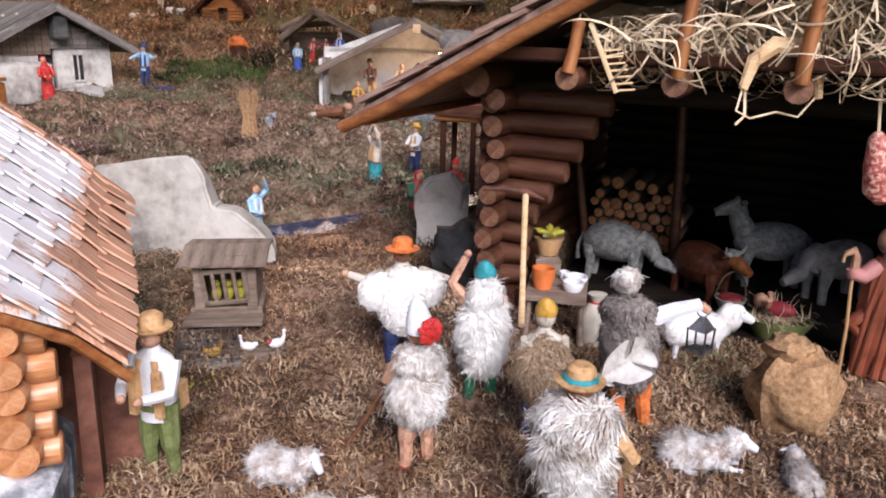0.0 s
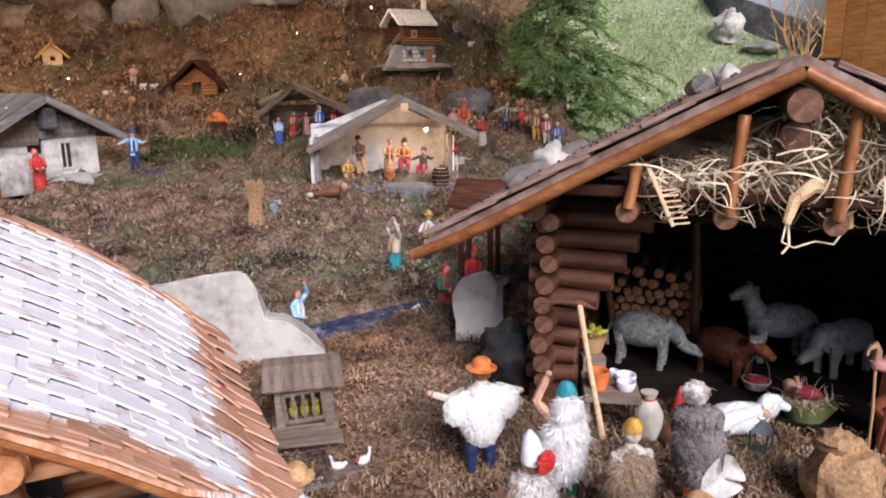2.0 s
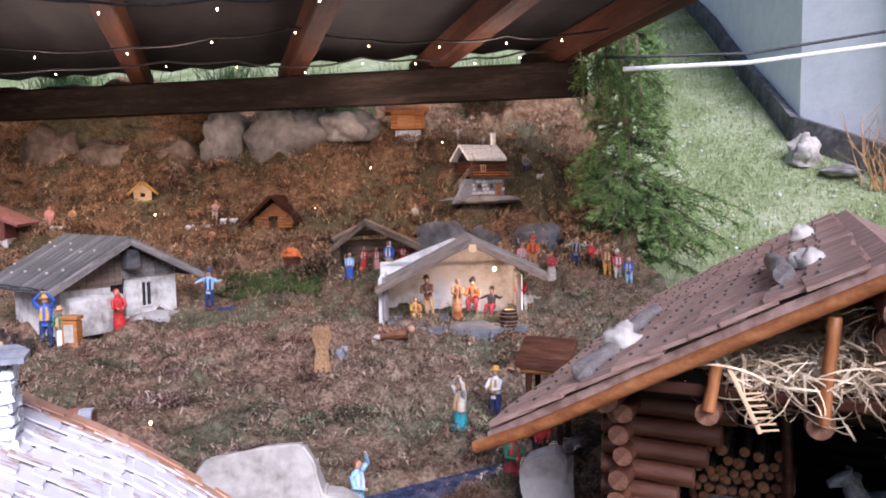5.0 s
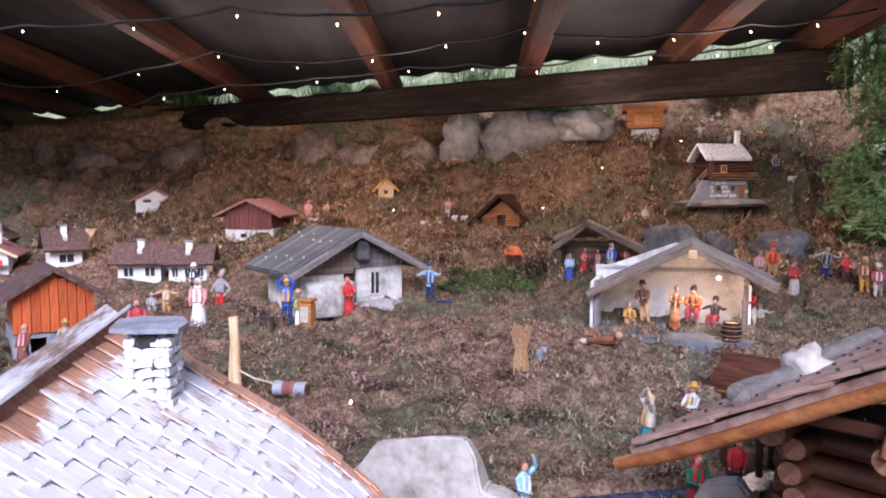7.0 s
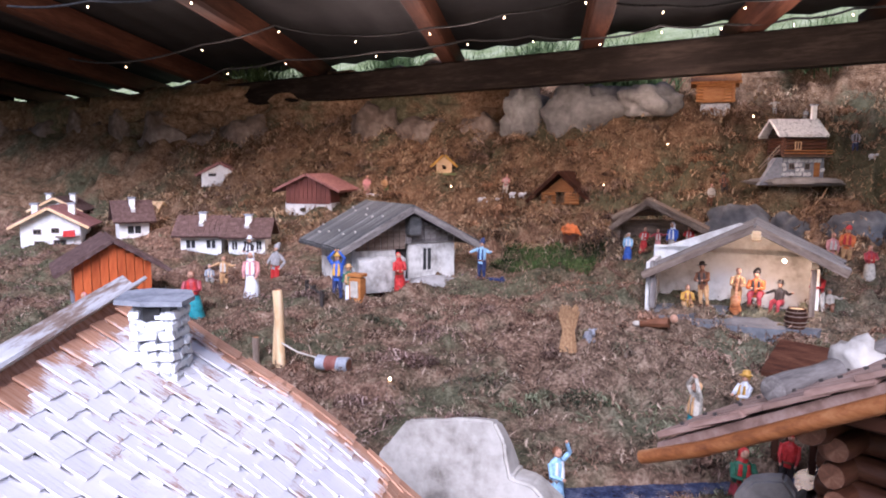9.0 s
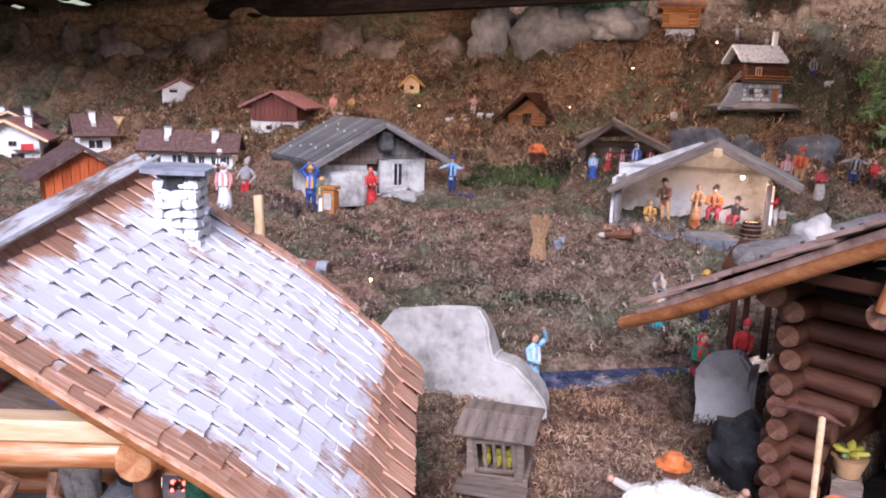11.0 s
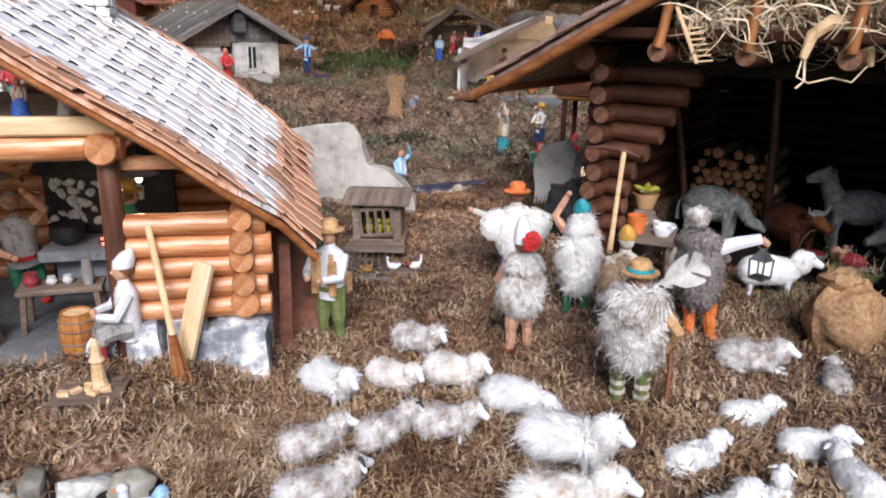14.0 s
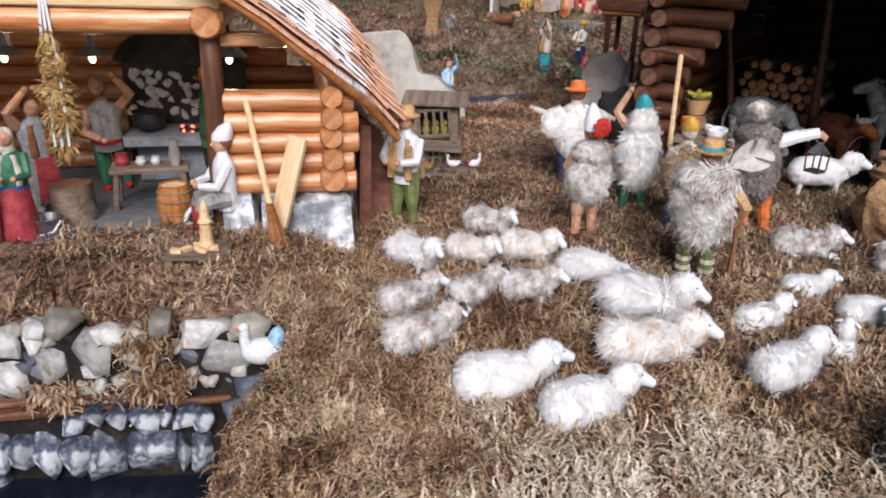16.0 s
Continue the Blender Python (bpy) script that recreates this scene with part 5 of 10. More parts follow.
for a, b, w in (((-0.17, 0.02, 0.115), (-0.04, 0.02, 0.215), 0.12), ((-0.05, 0.0, 0.22), (0.165, 0.0, 0.115), 0.13), ((-0.15, 0.05, 0.165), (0.02, 0.06, 0.175), 0.05)):
    plank(grotto, GC @ Vector(a), GC @ Vector(b), w, 0.022, M_bark, "bark_slab")
part("front_log", log_mesh(0.16, 0.014, [M_bark, M_pale]), grotto, between(GC @ Vector((-0.165, -0.02, 0.15)), GC @ Vector((-0.05, -0.02, 0.2))))

# two-storey house with outside stair and white roof
GD = Matrix.Translation((0.008, 3.3, 0.5)) @ rotz(26) @ Matrix.Diagonal((0.86, 0.86, 1.02, 1))
chalet = thing("chalet", "two-storey chalet with stone ground floor, log upper floor and white roof", "model house", GD)
M_whitestone = mottled("white_wall_stone", [(0.3, (0.4, 0.4, 0.41)), (0.5, (0.72, 0.71, 0.7)), (0.75, (0.85, 0.84, 0.83))], 60, rough=0.85, bump=0.4, dist=0.002, vary=0.25)
part("ground_floor", wall_shell(0.19, 0.15, 0.075, 0.0, 0.012, [(-0.05, 0.042, 0.022, 0.022), (0.02, 0.042, 0.018, 0.02), (0.065, 0.03, 0.03, 0.055)]).mesh("ground_floor", M_slate, False), chalet, GD, "whitewashed stone wall")
for x, w in ((-0.05, 0.022), (0.02, 0.018)):
    opening(chalet, GD, x, 0.042, w, 0.02, M_brown, M_black, 1)
part("door", Shape().box((0.065, 0.006, 0.03), (0.03, 0.004, 0.055)).mesh("door", M_orange, False), chalet, GD)
for i in range(6):
    z = 0.087 + i * 0.0135
    log(chalet, GD @ Vector((-0.1, 0.0, z)), GD @ Vector((0.1, 0.0, z)), 0.0068, DARK, n=8)
    log(chalet, GD @ Vector((-0.09, -0.01, z + 0.006)), GD @ Vector((-0.09, 0.16, z + 0.006)), 0.0068, DARK, n=8)
part("upper_wall", Shape().box((0, 0.08, 0.118), (0.18, 0.14, 0.085)).mesh("upper_wall", M_beamshade, False), chalet, GD)
opening(chalet, GD @ Matrix.Translation((0, -0.008, 0)), -0.03, 0.12, 0.025, 0.028, M_pale, M_black, 1)
# ridge runs along the front
GD2 = GD @ Matrix.Translation((-0.12, 0.07, 0)) @ rotz(-90)
gable_roof(chalet, GD2, 0.17, 0.2, 0.165, 0.05, 0.022, M_whiteroof, 0.009, 0.012, 7)
small_chimney(chalet, GD, 0.06, 0.05, 0.25, 0.02, 0.055, M_white)
part("gable_wall", Shape().slab([(-0.085, 0.15), (0.085, 0.15), (0, 0.215)], -0.2, 0, 0, GD @ pose(-0.1, 0.07, 0, 90, 0, -90) @ Matrix.Identity(4)).mesh("gable_wall", M_beamshade, False), chalet)
for z in (0.092, 0.102):
    plank(chalet, GD @ Vector((-0.1, -0.03, z)), GD @ Vector((0.115, -0.03, z)), 0.004, 0.004, M_orange, "balcony_rail")
plank(chalet, GD @ Vector((-0.1, -0.02, 0.08)), GD @ Vector((0.115, -0.02, 0.08)), 0.03, 0.005, M_brown, "balcony_floor")
part("stair_wall", Shape().slab([(-0.2, -0.03), (-0.1, -0.03), (-0.1, 0.075), (-0.125, 0.075)], 0, 0.03, 0, GD @ pose(0, 0.02, 0, 90, 0, 0)).mesh("stair_wall", M_slate, False), chalet)
for z in (0.02, 0.035):
    plank(chalet, GD @ Vector((-0.205, -0.012, z)), GD @ Vector((-0.115, -0.012, z + 0.085)), 0.004, 0.005, M_brown, "stair_rail")
boulder("ledge_slab", "grey flat stone ledge under the chalet", (-0.02, 3.31, 0.482), (0.34, 0.2, 0.045), M_rock, 0.22, 1.8, 8, 36, 16, -0.9)
stones = [Shape().box((0, 0, 0), (0.017, 0.006, 0.0125), jit=0.0022, ch=0.25).mesh("stone", M_whitestone) for _ in range(6)]
for row in range(4):
    for i in range(10):
        x = -0.086 + i * 0.019 + (row % 2) * 0.006 + random.uniform(-0.002, 0.002)
        z = 0.012 + row * 0.0175
        if x > 0.09 or (abs(x - 0.065) < 0.022 and row < 3) or (row in (1, 2) and (abs(x + 0.05) < 0.018 or abs(x - 0.02) < 0.016)):
            continue
        part("stone", random.choice(stones), chalet, GD @ Matrix.Translation((x, -0.001, z)) @ Matrix.Rotation(random.gauss(0, 0.12), 4, "Y"))

# small timber hut, granary, bird house, barn, white house
GE = Matrix.Translation((-0.935, 3.2, 0.372)) @ rotz(0)
hut = thing("timber_hut", "small brown timber hut with a wide gable roof on the slope", "model hut", GE)
part("wall", wall_shell(0.15, 0.13, 0.055, 0.06, 0.008, [(0.0, 0.03, 0.05, 0.05)]).mesh("wall", M_orange, False), hut, GE)
for i in range(4):
    log(hut, GE @ Vector((-0.085, -0.004, 0.008 + i * 0.013)), GE @ Vector((-0.02, -0.004, 0.008 + i * 0.013)), 0.0062, [M_orange, M_orange], n=8)
    log(hut, GE @ Vector((0.02, -0.004, 0.008 + i * 0.013)), GE @ Vector((0.085, -0.004, 0.008 + i * 0.013)), 0.0062, [M_orange, M_orange], n=8)
gable_roof(hut, GE, 0.16, 0.13, 0.06, 0.075, 0.06, M_rafter, 0.012, 0.04, 6)

GF = Matrix.Translation((-0.375, 3.75, 0.775)) @ rotz(8)
granary = thing("granary", "orange timber granary on a white stone base", "model house", GF)
part("base", Shape().box((0, 0.07, 0.025), (0.13, 0.13, 0.07), jit=0.004).mesh("base", M_masonry, False), granary, GF, "white stone base")
for i in range(6):
    log(granary, GF @ Vector((-0.085, 0.0, 0.068 + i * 0.0145)), GF @ Vector((0.085, 0.0, 0.068 + i * 0.0145)), 0.0075, [M_orange, M_orange], n=8)
    log(granary, GF @ Vector((0.075, -0.012, 0.075 + i * 0.0145)), GF @ Vector((0.075, 0.15, 0.075 + i * 0.0145)), 0.0075, [M_orange, M_orange], n=8)
part("door", Shape().box((-0.01, -0.006, 0.1), (0.09, 0.006, 0.06)).mesh("door", M_orange, False), granary, GF)
gable_roof(granary, GF @ Matrix.Translation((-0.1, 0.07, 0)) @ rotz(-90), 0.15, 0.2, 0.155, 0.03, 0.03, M_orange, 0.01, 0.01, 4)

GG = Matrix.Translation((-1.57, 3.34, 0.5)) @ rotz(25)
bird = thing("nesting_box", "tiny yellow-roofed wooden nesting house", "model hut", GG)
part("wall", wall_shell(0.075, 0.07, 0.05, 0.03, 0.006, [(0, 0.03, 0.02, 0.02)]).mesh("wall", M_pale, False), bird, GG)
gable_roof(bird, GG, 0.075, 0.07, 0.05, 0.035, 0.025, M_ochre, 0.008, 0.015, 4)
part("base_plate", Shape().box((0, 0.035, -0.004), (0.12, 0.11, 0.01)).mesh("base_plate", M_olive, False), bird, GG)

GH = Matrix.Translation((-2.135, 3.0, 0.29)) @ rotz(12)
barn = thing("barn", "maroon board barn on a white base with a faded red roof", "model barn", GH)
part("base", wall_shell(0.24, 0.22, 0.065, 0.0, 0.01, [(-0.03, 0.03, 0.03, 0.02), (0.05, 0.03, 0.03, 0.02)]).mesh("base", M_white, False), barn, GH, "white base wall")
part("wall", Shape().box((0, 0.11, 0.1), (0.23, 0.21, 0.09)).slab([(-0.115, 0.14), (0.115, 0.14), (0, 0.185)], -0.215, -0.005, 0, pose(0, 0, 0, 90, 0, 0)).mesh("wall", M_maroon, False), barn, GH)
boards(barn, GH, -0.115, 0.115, 0.06, 0.18, 10, M_maroon, -0.002, lambda x: 0.14 + 0.05 * (1 - abs(x) / 0.115))
gable_roof(barn, GH, 0.24, 0.22, 0.14, 0.055, 0.05, M_pinkroof, 0.01, 0.03, 6)

GI = Matrix.Translation((-2.97, 3.3, 0.41)) @ rotz(35)
white_house = thing("white_cottage", "small white cottage with a red roof below the boulders", "model house", GI)
part("wall", wall_shell(0.2, 0.2, 0.075, 0.05, 0.01, [(-0.04, 0.07, 0.04, 0.02)]).mesh("wall", M_white, False), white_house, GI)
opening(white_house, GI, -0.04, 0.07, 0.04, 0.02, M_grey, M_black, 1)
gable_roof(white_house, GI, 0.2, 0.2, 0.075, 0.055, 0.03, M_pinkroof, 0.01, 0.02, 5)

GJ = Matrix.Translation((-1.765, 1.56, 0.078)) @ rotz(56) @ Matrix.Scale(1.04, 4)
red_barn = thing("red_barn", "tall red board barn on a pale blue stone base", "model barn", GJ)
part("base", wall_shell(0.2, 0.2, 0.07, 0.0, 0.014, [(-0.04, 0.03, 0.04, 0.04), (0.04, 0.035, 0.04, 0.03)]).mesh("base", M_slate, False), red_barn, GJ, "pale blue-grey base")
part("wall", Shape().box((0, 0.1, 0.115), (0.19, 0.19, 0.1)).slab([(-0.095, 0.16), (0.095, 0.16), (0, 0.225)], -0.195, -0.005, 0, pose(0, 0, 0, 90, 0, 0)).mesh("wall", M_redwood, False), red_barn, GJ)
boards(red_barn, GJ, -0.1, 0.1, 0.065, 0.2, 9, M_redwood, -0.004, lambda x: 0.165 + 0.055 * (1 - abs(x) / 0.1))
gable_roof(red_barn, GJ, 0.2, 0.22, 0.165, 0.062, 0.045, M_darkroof, 0.009, 0.03, 6)


def cottage(x, y, turn, w, d, h, rise, roof, chim=2, wins=2, label="white cottage with a brown roof and white chimneys"):
    m = Matrix.Translation((x, y, land(x, y) - 0.015)) @ rotz(turn)
    root = thing("cottage", label, "model house", m, group="village cottages")
    ops = [((i + 0.5) / wins * w - w / 2, h * 0.5, w / wins * 0.5, h * 0.36) for i in range(wins)]
    part("wall", wall_shell(w, d, h, 0.0, 0.01, ops).mesh("wall", M_white, False), root, m, "white wall")
    for q in ops:
        opening(root, m, *q, M_white, M_black, 1)
    # ridge along the front
    gable_roof(root, m @ Matrix.Translation((-w / 2, d / 2, 0)) @ rotz(-90), d, w, h, rise, 0.035, roof, 0.008, 0.03, 5)
    for i in range(chim):
        small_chimney(root, m, (i - (chim - 1) / 2) * w * 0.55, d * 0.35, h + rise * 0.95, 0.026, 0.05, M_white)
    part("fire_wall", Shape().box((0, d * 0.3, h + rise * 0.72), (0.018, d * 0.5, 0.03), 0, pose(0, 0, 0, 25)).mesh("fire_wall", M_white, False), root, m)
    return root


cottage(-2.285, 2.44, 30, 0.17, 0.16, 0.11, 0.055, M_darkroof, 1, 2)
cottage(-2.06, 2.47, 30, 0.15, 0.16, 0.105, 0.05, M_darkroof, 1, 3)
cottage(-2.83, 2.57, 55, 0.13, 0.2, 0.115, 0.07, M_darkroof, 1, 1, "white cottage with a maroon roof and an open gable")


def gabled_cottage(x, y, turn, w, d, h, rise, roof, label):
    """A cottage whose windowed gable looks down the slope."""
    m = Matrix.Translation((x, y, land(x, y) - 0.02)) @ rotz(turn)
    root = thing("cottage", label, "model house", m, group="village cottages")
    ops = [(-w * 0.22, h * 0.68, w * 0.12, h * 0.16), (w * 0.08, h * 0.72, w * 0.12, h * 0.16), (-w * 0.2, h * 0.24, w * 0.14, h * 0.18), (w * 0.15, h * 0.26, w * 0.2, h * 0.2)]
    part("wall", wall_shell(w, d, h, rise, 0.01, ops).mesh("wall", M_white, False), root, m, "white wall")
    for q in ops:
        opening(root, m, *q, M_brown, M_black, 1)
    cover = gable_roof(root, m, w, d, h, rise, 0.045, roof, 0.008, 0.035, 5)
    for sg in (-1, 1):
        plank(root, m @ Vector((0, -0.036, h + rise)), m @ Vector((sg * (w / 2 + 0.045), -0.036, h - rise * 0.09 / w)), 0.006, 0.012, M_pale, "barge_board")
    plank(root, m @ Vector((w * 0.1, -0.02, h * 0.5)), m @ Vector((w * 0.5, -0.02, h * 0.5)), 0.03, 0.005, M_brown, "balcony")
    part("flower_box", Shape().box((w * 0.34, -0.036, h * 0.62), (w * 0.2, 0.012, 0.03), jit=0.002).mesh("flower_box", M_red, False), root, m, "red hanging flowers")
    for x0, y0 in ((-w * 0.3, d * 0.3), (w * 0.3, d * 0.4)):
        small_chimney(root, m, x0, y0, h + rise * 0.75, 0.028, 0.07, M_white)
    return root


gabled_cottage(-3.17, 2.38, 40, 0.26, 0.22, 0.13, 0.07, M_pinkroof, "white cottage with red roof, windowed gable and flowered balcony")
gabled_cottage(-3.62, 2.75, 30, 0.2, 0.18, 0.1, 0.05, M_darkroof, "white cottage with a brown roof behind the village")
cottage(-3.1, 2.86, 20, 0.13, 0.1, 0.06, 0.04, M_pale, 0, 2, "low white cottage with a pale roof")


# ---- carved figures: each one plain mesh ----
ARMS = {
    "down": (((0.13, 0.02, 0.78), (0.16, -0.03, 0.6), (0.13, -0.1, 0.47)), ((-0.13, 0.02, 0.78), (-0.16, -0.03, 0.6), (-0.13, -0.1, 0.47))),
    "fwd": (((0.13, 0, 0.78), (0.16, -0.1, 0.62), (0.07, -0.22, 0.62)), ((-0.13, 0, 0.78), (-0.16, -0.1, 0.62), (-0.07, -0.22, 0.62))),
    "up": (((0.13, 0, 0.78), (0.22, -0.05, 0.9), (0.12, -0.08, 1.08)), ((-0.13, 0, 0.78), (-0.17, -0.08, 0.62), (-0.06, -0.2, 0.58))),
    "both_up": (((0.13, 0, 0.78), (0.2, -0.06, 0.92), (0.05, -0.05, 1.08)), ((-0.13, 0, 0.78), (-0.2, -0.06, 0.92), (-0.05, -0.05, 1.08))),
    "hip": (((0.13, 0, 0.78), (0.27, 0.05, 0.62), (0.2, -0.04, 0.46)), ((-0.13, 0.02, 0.78), (-0.17, -0.08, 0.6), (-0.14, -0.16, 0.52))),
    "hip_left": (((0.13, 0.02, 0.78), (0.17, -0.08, 0.6), (0.14, -0.16, 0.52)), ((-0.13, 0, 0.78), (-0.27, 0.05, 0.62), (-0.2, -0.04, 0.46))),
    "wide": (((0.13, 0, 0.78), (0.25, -0.04, 0.72), (0.36, -0.08, 0.76)), ((-0.13, 0, 0.78), (-0.25, -0.04, 0.72), (-0.34, -0.08, 0.68))),
}


rf = random.Random(11)


def figure_shape(top, legs, arms="down", robe=False, hat=None, hair=3, sit=False, fat=1.0, apron=False, lo=False, bend=0.0, arm=0, belt=True, shin=1):
    """A plain standing or seated figure one unit high, facing -y. Materials: 0 coat, 1 legs, 2 skin, 3 hair, 4 hat, 5 shoes, 6 extra."""
    s = Shape()
    n = 9 if lo else 14
    dz = -0.22 if sit else 0.0
    lean = Matrix.Rotation(bend, 4, "X")
    if robe:
        s.loft([(0.0, 0.17 * fat, 0.15 * fat, 0, 0), (0.03, 0.175 * fat, 0.155 * fat, 0, 0), (0.3, 0.14 * fat, 0.12 * fat, 0, 0), (0.5, 0.115 * fat, 0.1 * fat, 0, 0)], n + 6, 1, None, 0.07, 6)
    elif sit:
        for x in (-0.075, 0.075):
            s.tube([(x, 0.0, 0.28), (x * 1.15, -0.1, 0.28), (x * 1.2, -0.2, 0.26), (x * 1.25, -0.22, 0.2)], [0.078, 0.075, 0.066, 0.056], 8, 1)
            s.tube([(x * 1.25, -0.22, 0.22), (x * 1.3, -0.225, 0.12), (x * 1.3, -0.22, 0.02)], [0.048, 0.045, 0.038], 8, shin)
            s.ball((x * 1.3, -0.26, 0.02), (0.042, 0.075, 0.03), 5, seg=8, rings=5)
    else:
        for x in (-0.065, 0.065):
            s.tube([(x * 1.25, 0.0, 0.03), (x * 1.2, 0.0, 0.12), (x * 1.15, -0.012, 0.22)], [0.036, 0.043, 0.044], 8, shin)
            s.tube([(x * 1.15, -0.012, 0.2), (x * 1.1, -0.006, 0.25), (x, 0.0, 0.36), (x * 0.9, 0, 0.5)], [0.05, 0.06, 0.066, 0.078], 8, 1)
            s.ball((x * 1.3, -0.03, 0.022), (0.04, 0.075, 0.028), 5, seg=8, rings=5)
    s.loft([(0.4 + dz, 0.115 * fat, 0.09 * fat, 0, 0), (0.48 + dz, 0.118 * fat, 0.092 * fat, 0, 0), (0.62 + dz, 0.125 * fat, 0.09 * fat, 0, 0), (0.74 + dz, 0.145 * fat, 0.088, 0, 0), (0.8 + dz, 0.115, 0.07, 0, 0), (0.84 + dz, 0.05, 0.045, 0, -0.005), (0.87 + dz, 0.042, 0.042, 0, -0.01)], n, 0, lean, 0.025, 5)
    if belt:
        s.loft([(0.47 + dz, 0.124 * fat, 0.098 * fat, 0, 0), (0.51 + dz, 0.124 * fat, 0.098 * fat, 0, 0)], n, 5, lean)
        for x in (-0.06, 0.06):
            s.loft([(0.52 + dz, 0.035, 0.02, x * fat, -0.088), (0.66 + dz, 0.034, 0.018, x * fat, -0.082), (0.79 + dz, 0.026, 0.015, x * 0.8, -0.062)], 8, 4, lean)
    if apron:
        s.loft([(0.12, 0.1, 0.025, 0, -0.125), (0.5 + dz, 0.075, 0.02, 0, -0.1)], 10, 6)
    s.ball((0, -0.015, 0.925 + dz), (0.062, 0.07, 0.08), 2, lean, seg=n, rings=8)
    s.ball((0, -0.083, 0.918 + dz), (0.011, 0.014, 0.016), 2, lean, seg=6, rings=4)
    s.ball((0, 0.008, 0.94 + dz), (0.069, 0.073, 0.077), 3, lean, seg=n, rings=8, rough=0.12, freq=4)
    if hair == "beard":
        s.ball((0, -0.055, 0.865 + dz), (0.048, 0.035, 0.06), 3, lean, seg=9, rings=6)
    if hat == "brim":
        s.loft([(0.965 + dz, 0.115, 0.12, 0, 0), (0.975 + dz, 0.12, 0.125, 0, 0), (0.985 + dz, 0.075, 0.078, 0, 0), (1.04 + dz, 0.068, 0.07, 0, 0.005), (1.06 + dz, 0.045, 0.048, 0, 0.005)], n, 4, lean)
    elif hat == "cap":
        s.loft([(0.955 + dz, 0.076, 0.08, 0, 0), (1.0 + dz, 0.08, 0.084, 0, 0.01), (1.06 + dz, 0.05, 0.055, 0.01, 0.035), (1.09 + dz, 0.015, 0.02, 0.015, 0.06)], n, 4, lean)
    elif hat == "scarf":
        s.ball((0, 0.012, 0.935 + dz), (0.076, 0.078, 0.09), 4, lean, seg=n, rings=8)
        s.loft([(0.78 + dz, 0.1, 0.085, 0, 0.01), (0.86 + dz, 0.07, 0.065, 0, 0.012), (0.9 + dz, 0.066, 0.064, 0, 0.014)], n, 4, lean)
    for chain in ARMS[arms]:
        a, b, c = [lean @ (Vector(p) + Vector((0, 0, dz))) for p in chain]
        s.tube([a, a.lerp(b, 0.6), b, b.lerp(c, 0.5), c], [0.045, 0.042, 0.037, 0.033, 0.027], 7, arm)
        s.ball(c + (c - b).normalized() * 0.025, 0.028, 2, seg=7, rings=5)
    return s


def figure(label, m, h, mats, name="figurine", group="", extra=None, **kw):
    """mats: coat, legs, skin, hair, hat, shoes, extra."""
    s = figure_shape(None, None, **kw)
    if extra:
        extra(s)
    mats = list(mats) + [M_brownp] * (7 - len(mats))
    sway = Matrix.Rotation(rf.gauss(0, 0.05), 4, "X") @ Matrix.Rotation(rf.gauss(0, 0.05), 4, "Y")
    return thing(name, label, "figurine", m @ sway @ Matrix.Diagonal((h * rf.uniform(0.92, 1.12), h, h, 1)), s.mesh(name, mats), group)


def surface_spots(c, r, count, rngx, m=None, low=-1.0):
    out = []
    mm = m or Matrix()
    while len(out) < count:
        v = Vector((rngx.gauss(0, 1), rngx.gauss(0, 1), rngx.gauss(0, 1))).normalized()
        if v.z < low:
            continue
        p = Vector((v.x * r[0], v.y * r[1], v.z * r[2]))
        nn = Vector((v.x / r[0], v.y / r[1], v.z / r[2])).normalized()
        out.append((mm @ (Vector(c) + p), (mm.to_3x3() @ nn)))
    return out




def fleece(s, c, r, count, length, mi, width=0.006, droop=0.5, spread=0.55, m=None, low=-0.9, core=True):
    """A fleece or fur cloak: a rough core with soft locks on it."""
    if core:
        s.ball(c, r, mi, m, 18, 13, 0.2, 3)
    s.wool(surface_spots(c, r, int(count * 1.25), rf, m, low), length, mi, width * 0.72, (0, 0, -0.35 - droop), 9.0, 0.05, 0.12 + spread * 0.35, rf)


# -- shepherds --
def coat_a(s):
    fleece(s, (0, 0.01, 0.57), (0.185, 0.155, 0.28), 4600, 0.11, 6, 0.0042, 0.7, 0.9)
    fleece(s, (0, 0.02, 0.78), (0.19, 0.14, 0.11), 1300, 0.11, 6, 0.005, 0.6, 0.9)
    s.tube([(-0.225, -0.07, 0.0), (-0.23, -0.07, 0.3), (-0.215, -0.06, 0.56)], [0.022, 0.018, 0.016], 7, 5, wob=0.12)
    s.loft([(0.985, 0.088, 0.092, 0, 0), (1.005, 0.08, 0.083, 0, 0)], 16, 7, None, 0.06, 9)


s = figure_shape(None, None, arms="hip_left", hat="brim", arm=2, belt=False)
coat_a(s)
for i, z in enumerate((0.09, 0.16, 0.23, 0.3)):
    for x in (-0.078, 0.078):
        s.tube([(x, -0.008, z), (x * 0.99, -0.008, z + 0.03)], 0.054, 8, 8)
thing("figurine", "shepherd figurine in shaggy grey fleece with teal-banded hat and stick", "figurine", on(0.104, 0.435, 165) @ Matrix.Diagonal((0.145, 0.145, 0.138, 1)),
      s.mesh("figurine", [M_cream, M_olive, M_tan, M_brownp, M_tan, M_brownp, M_grizzle, M_teal, M_cream]), "shepherds")


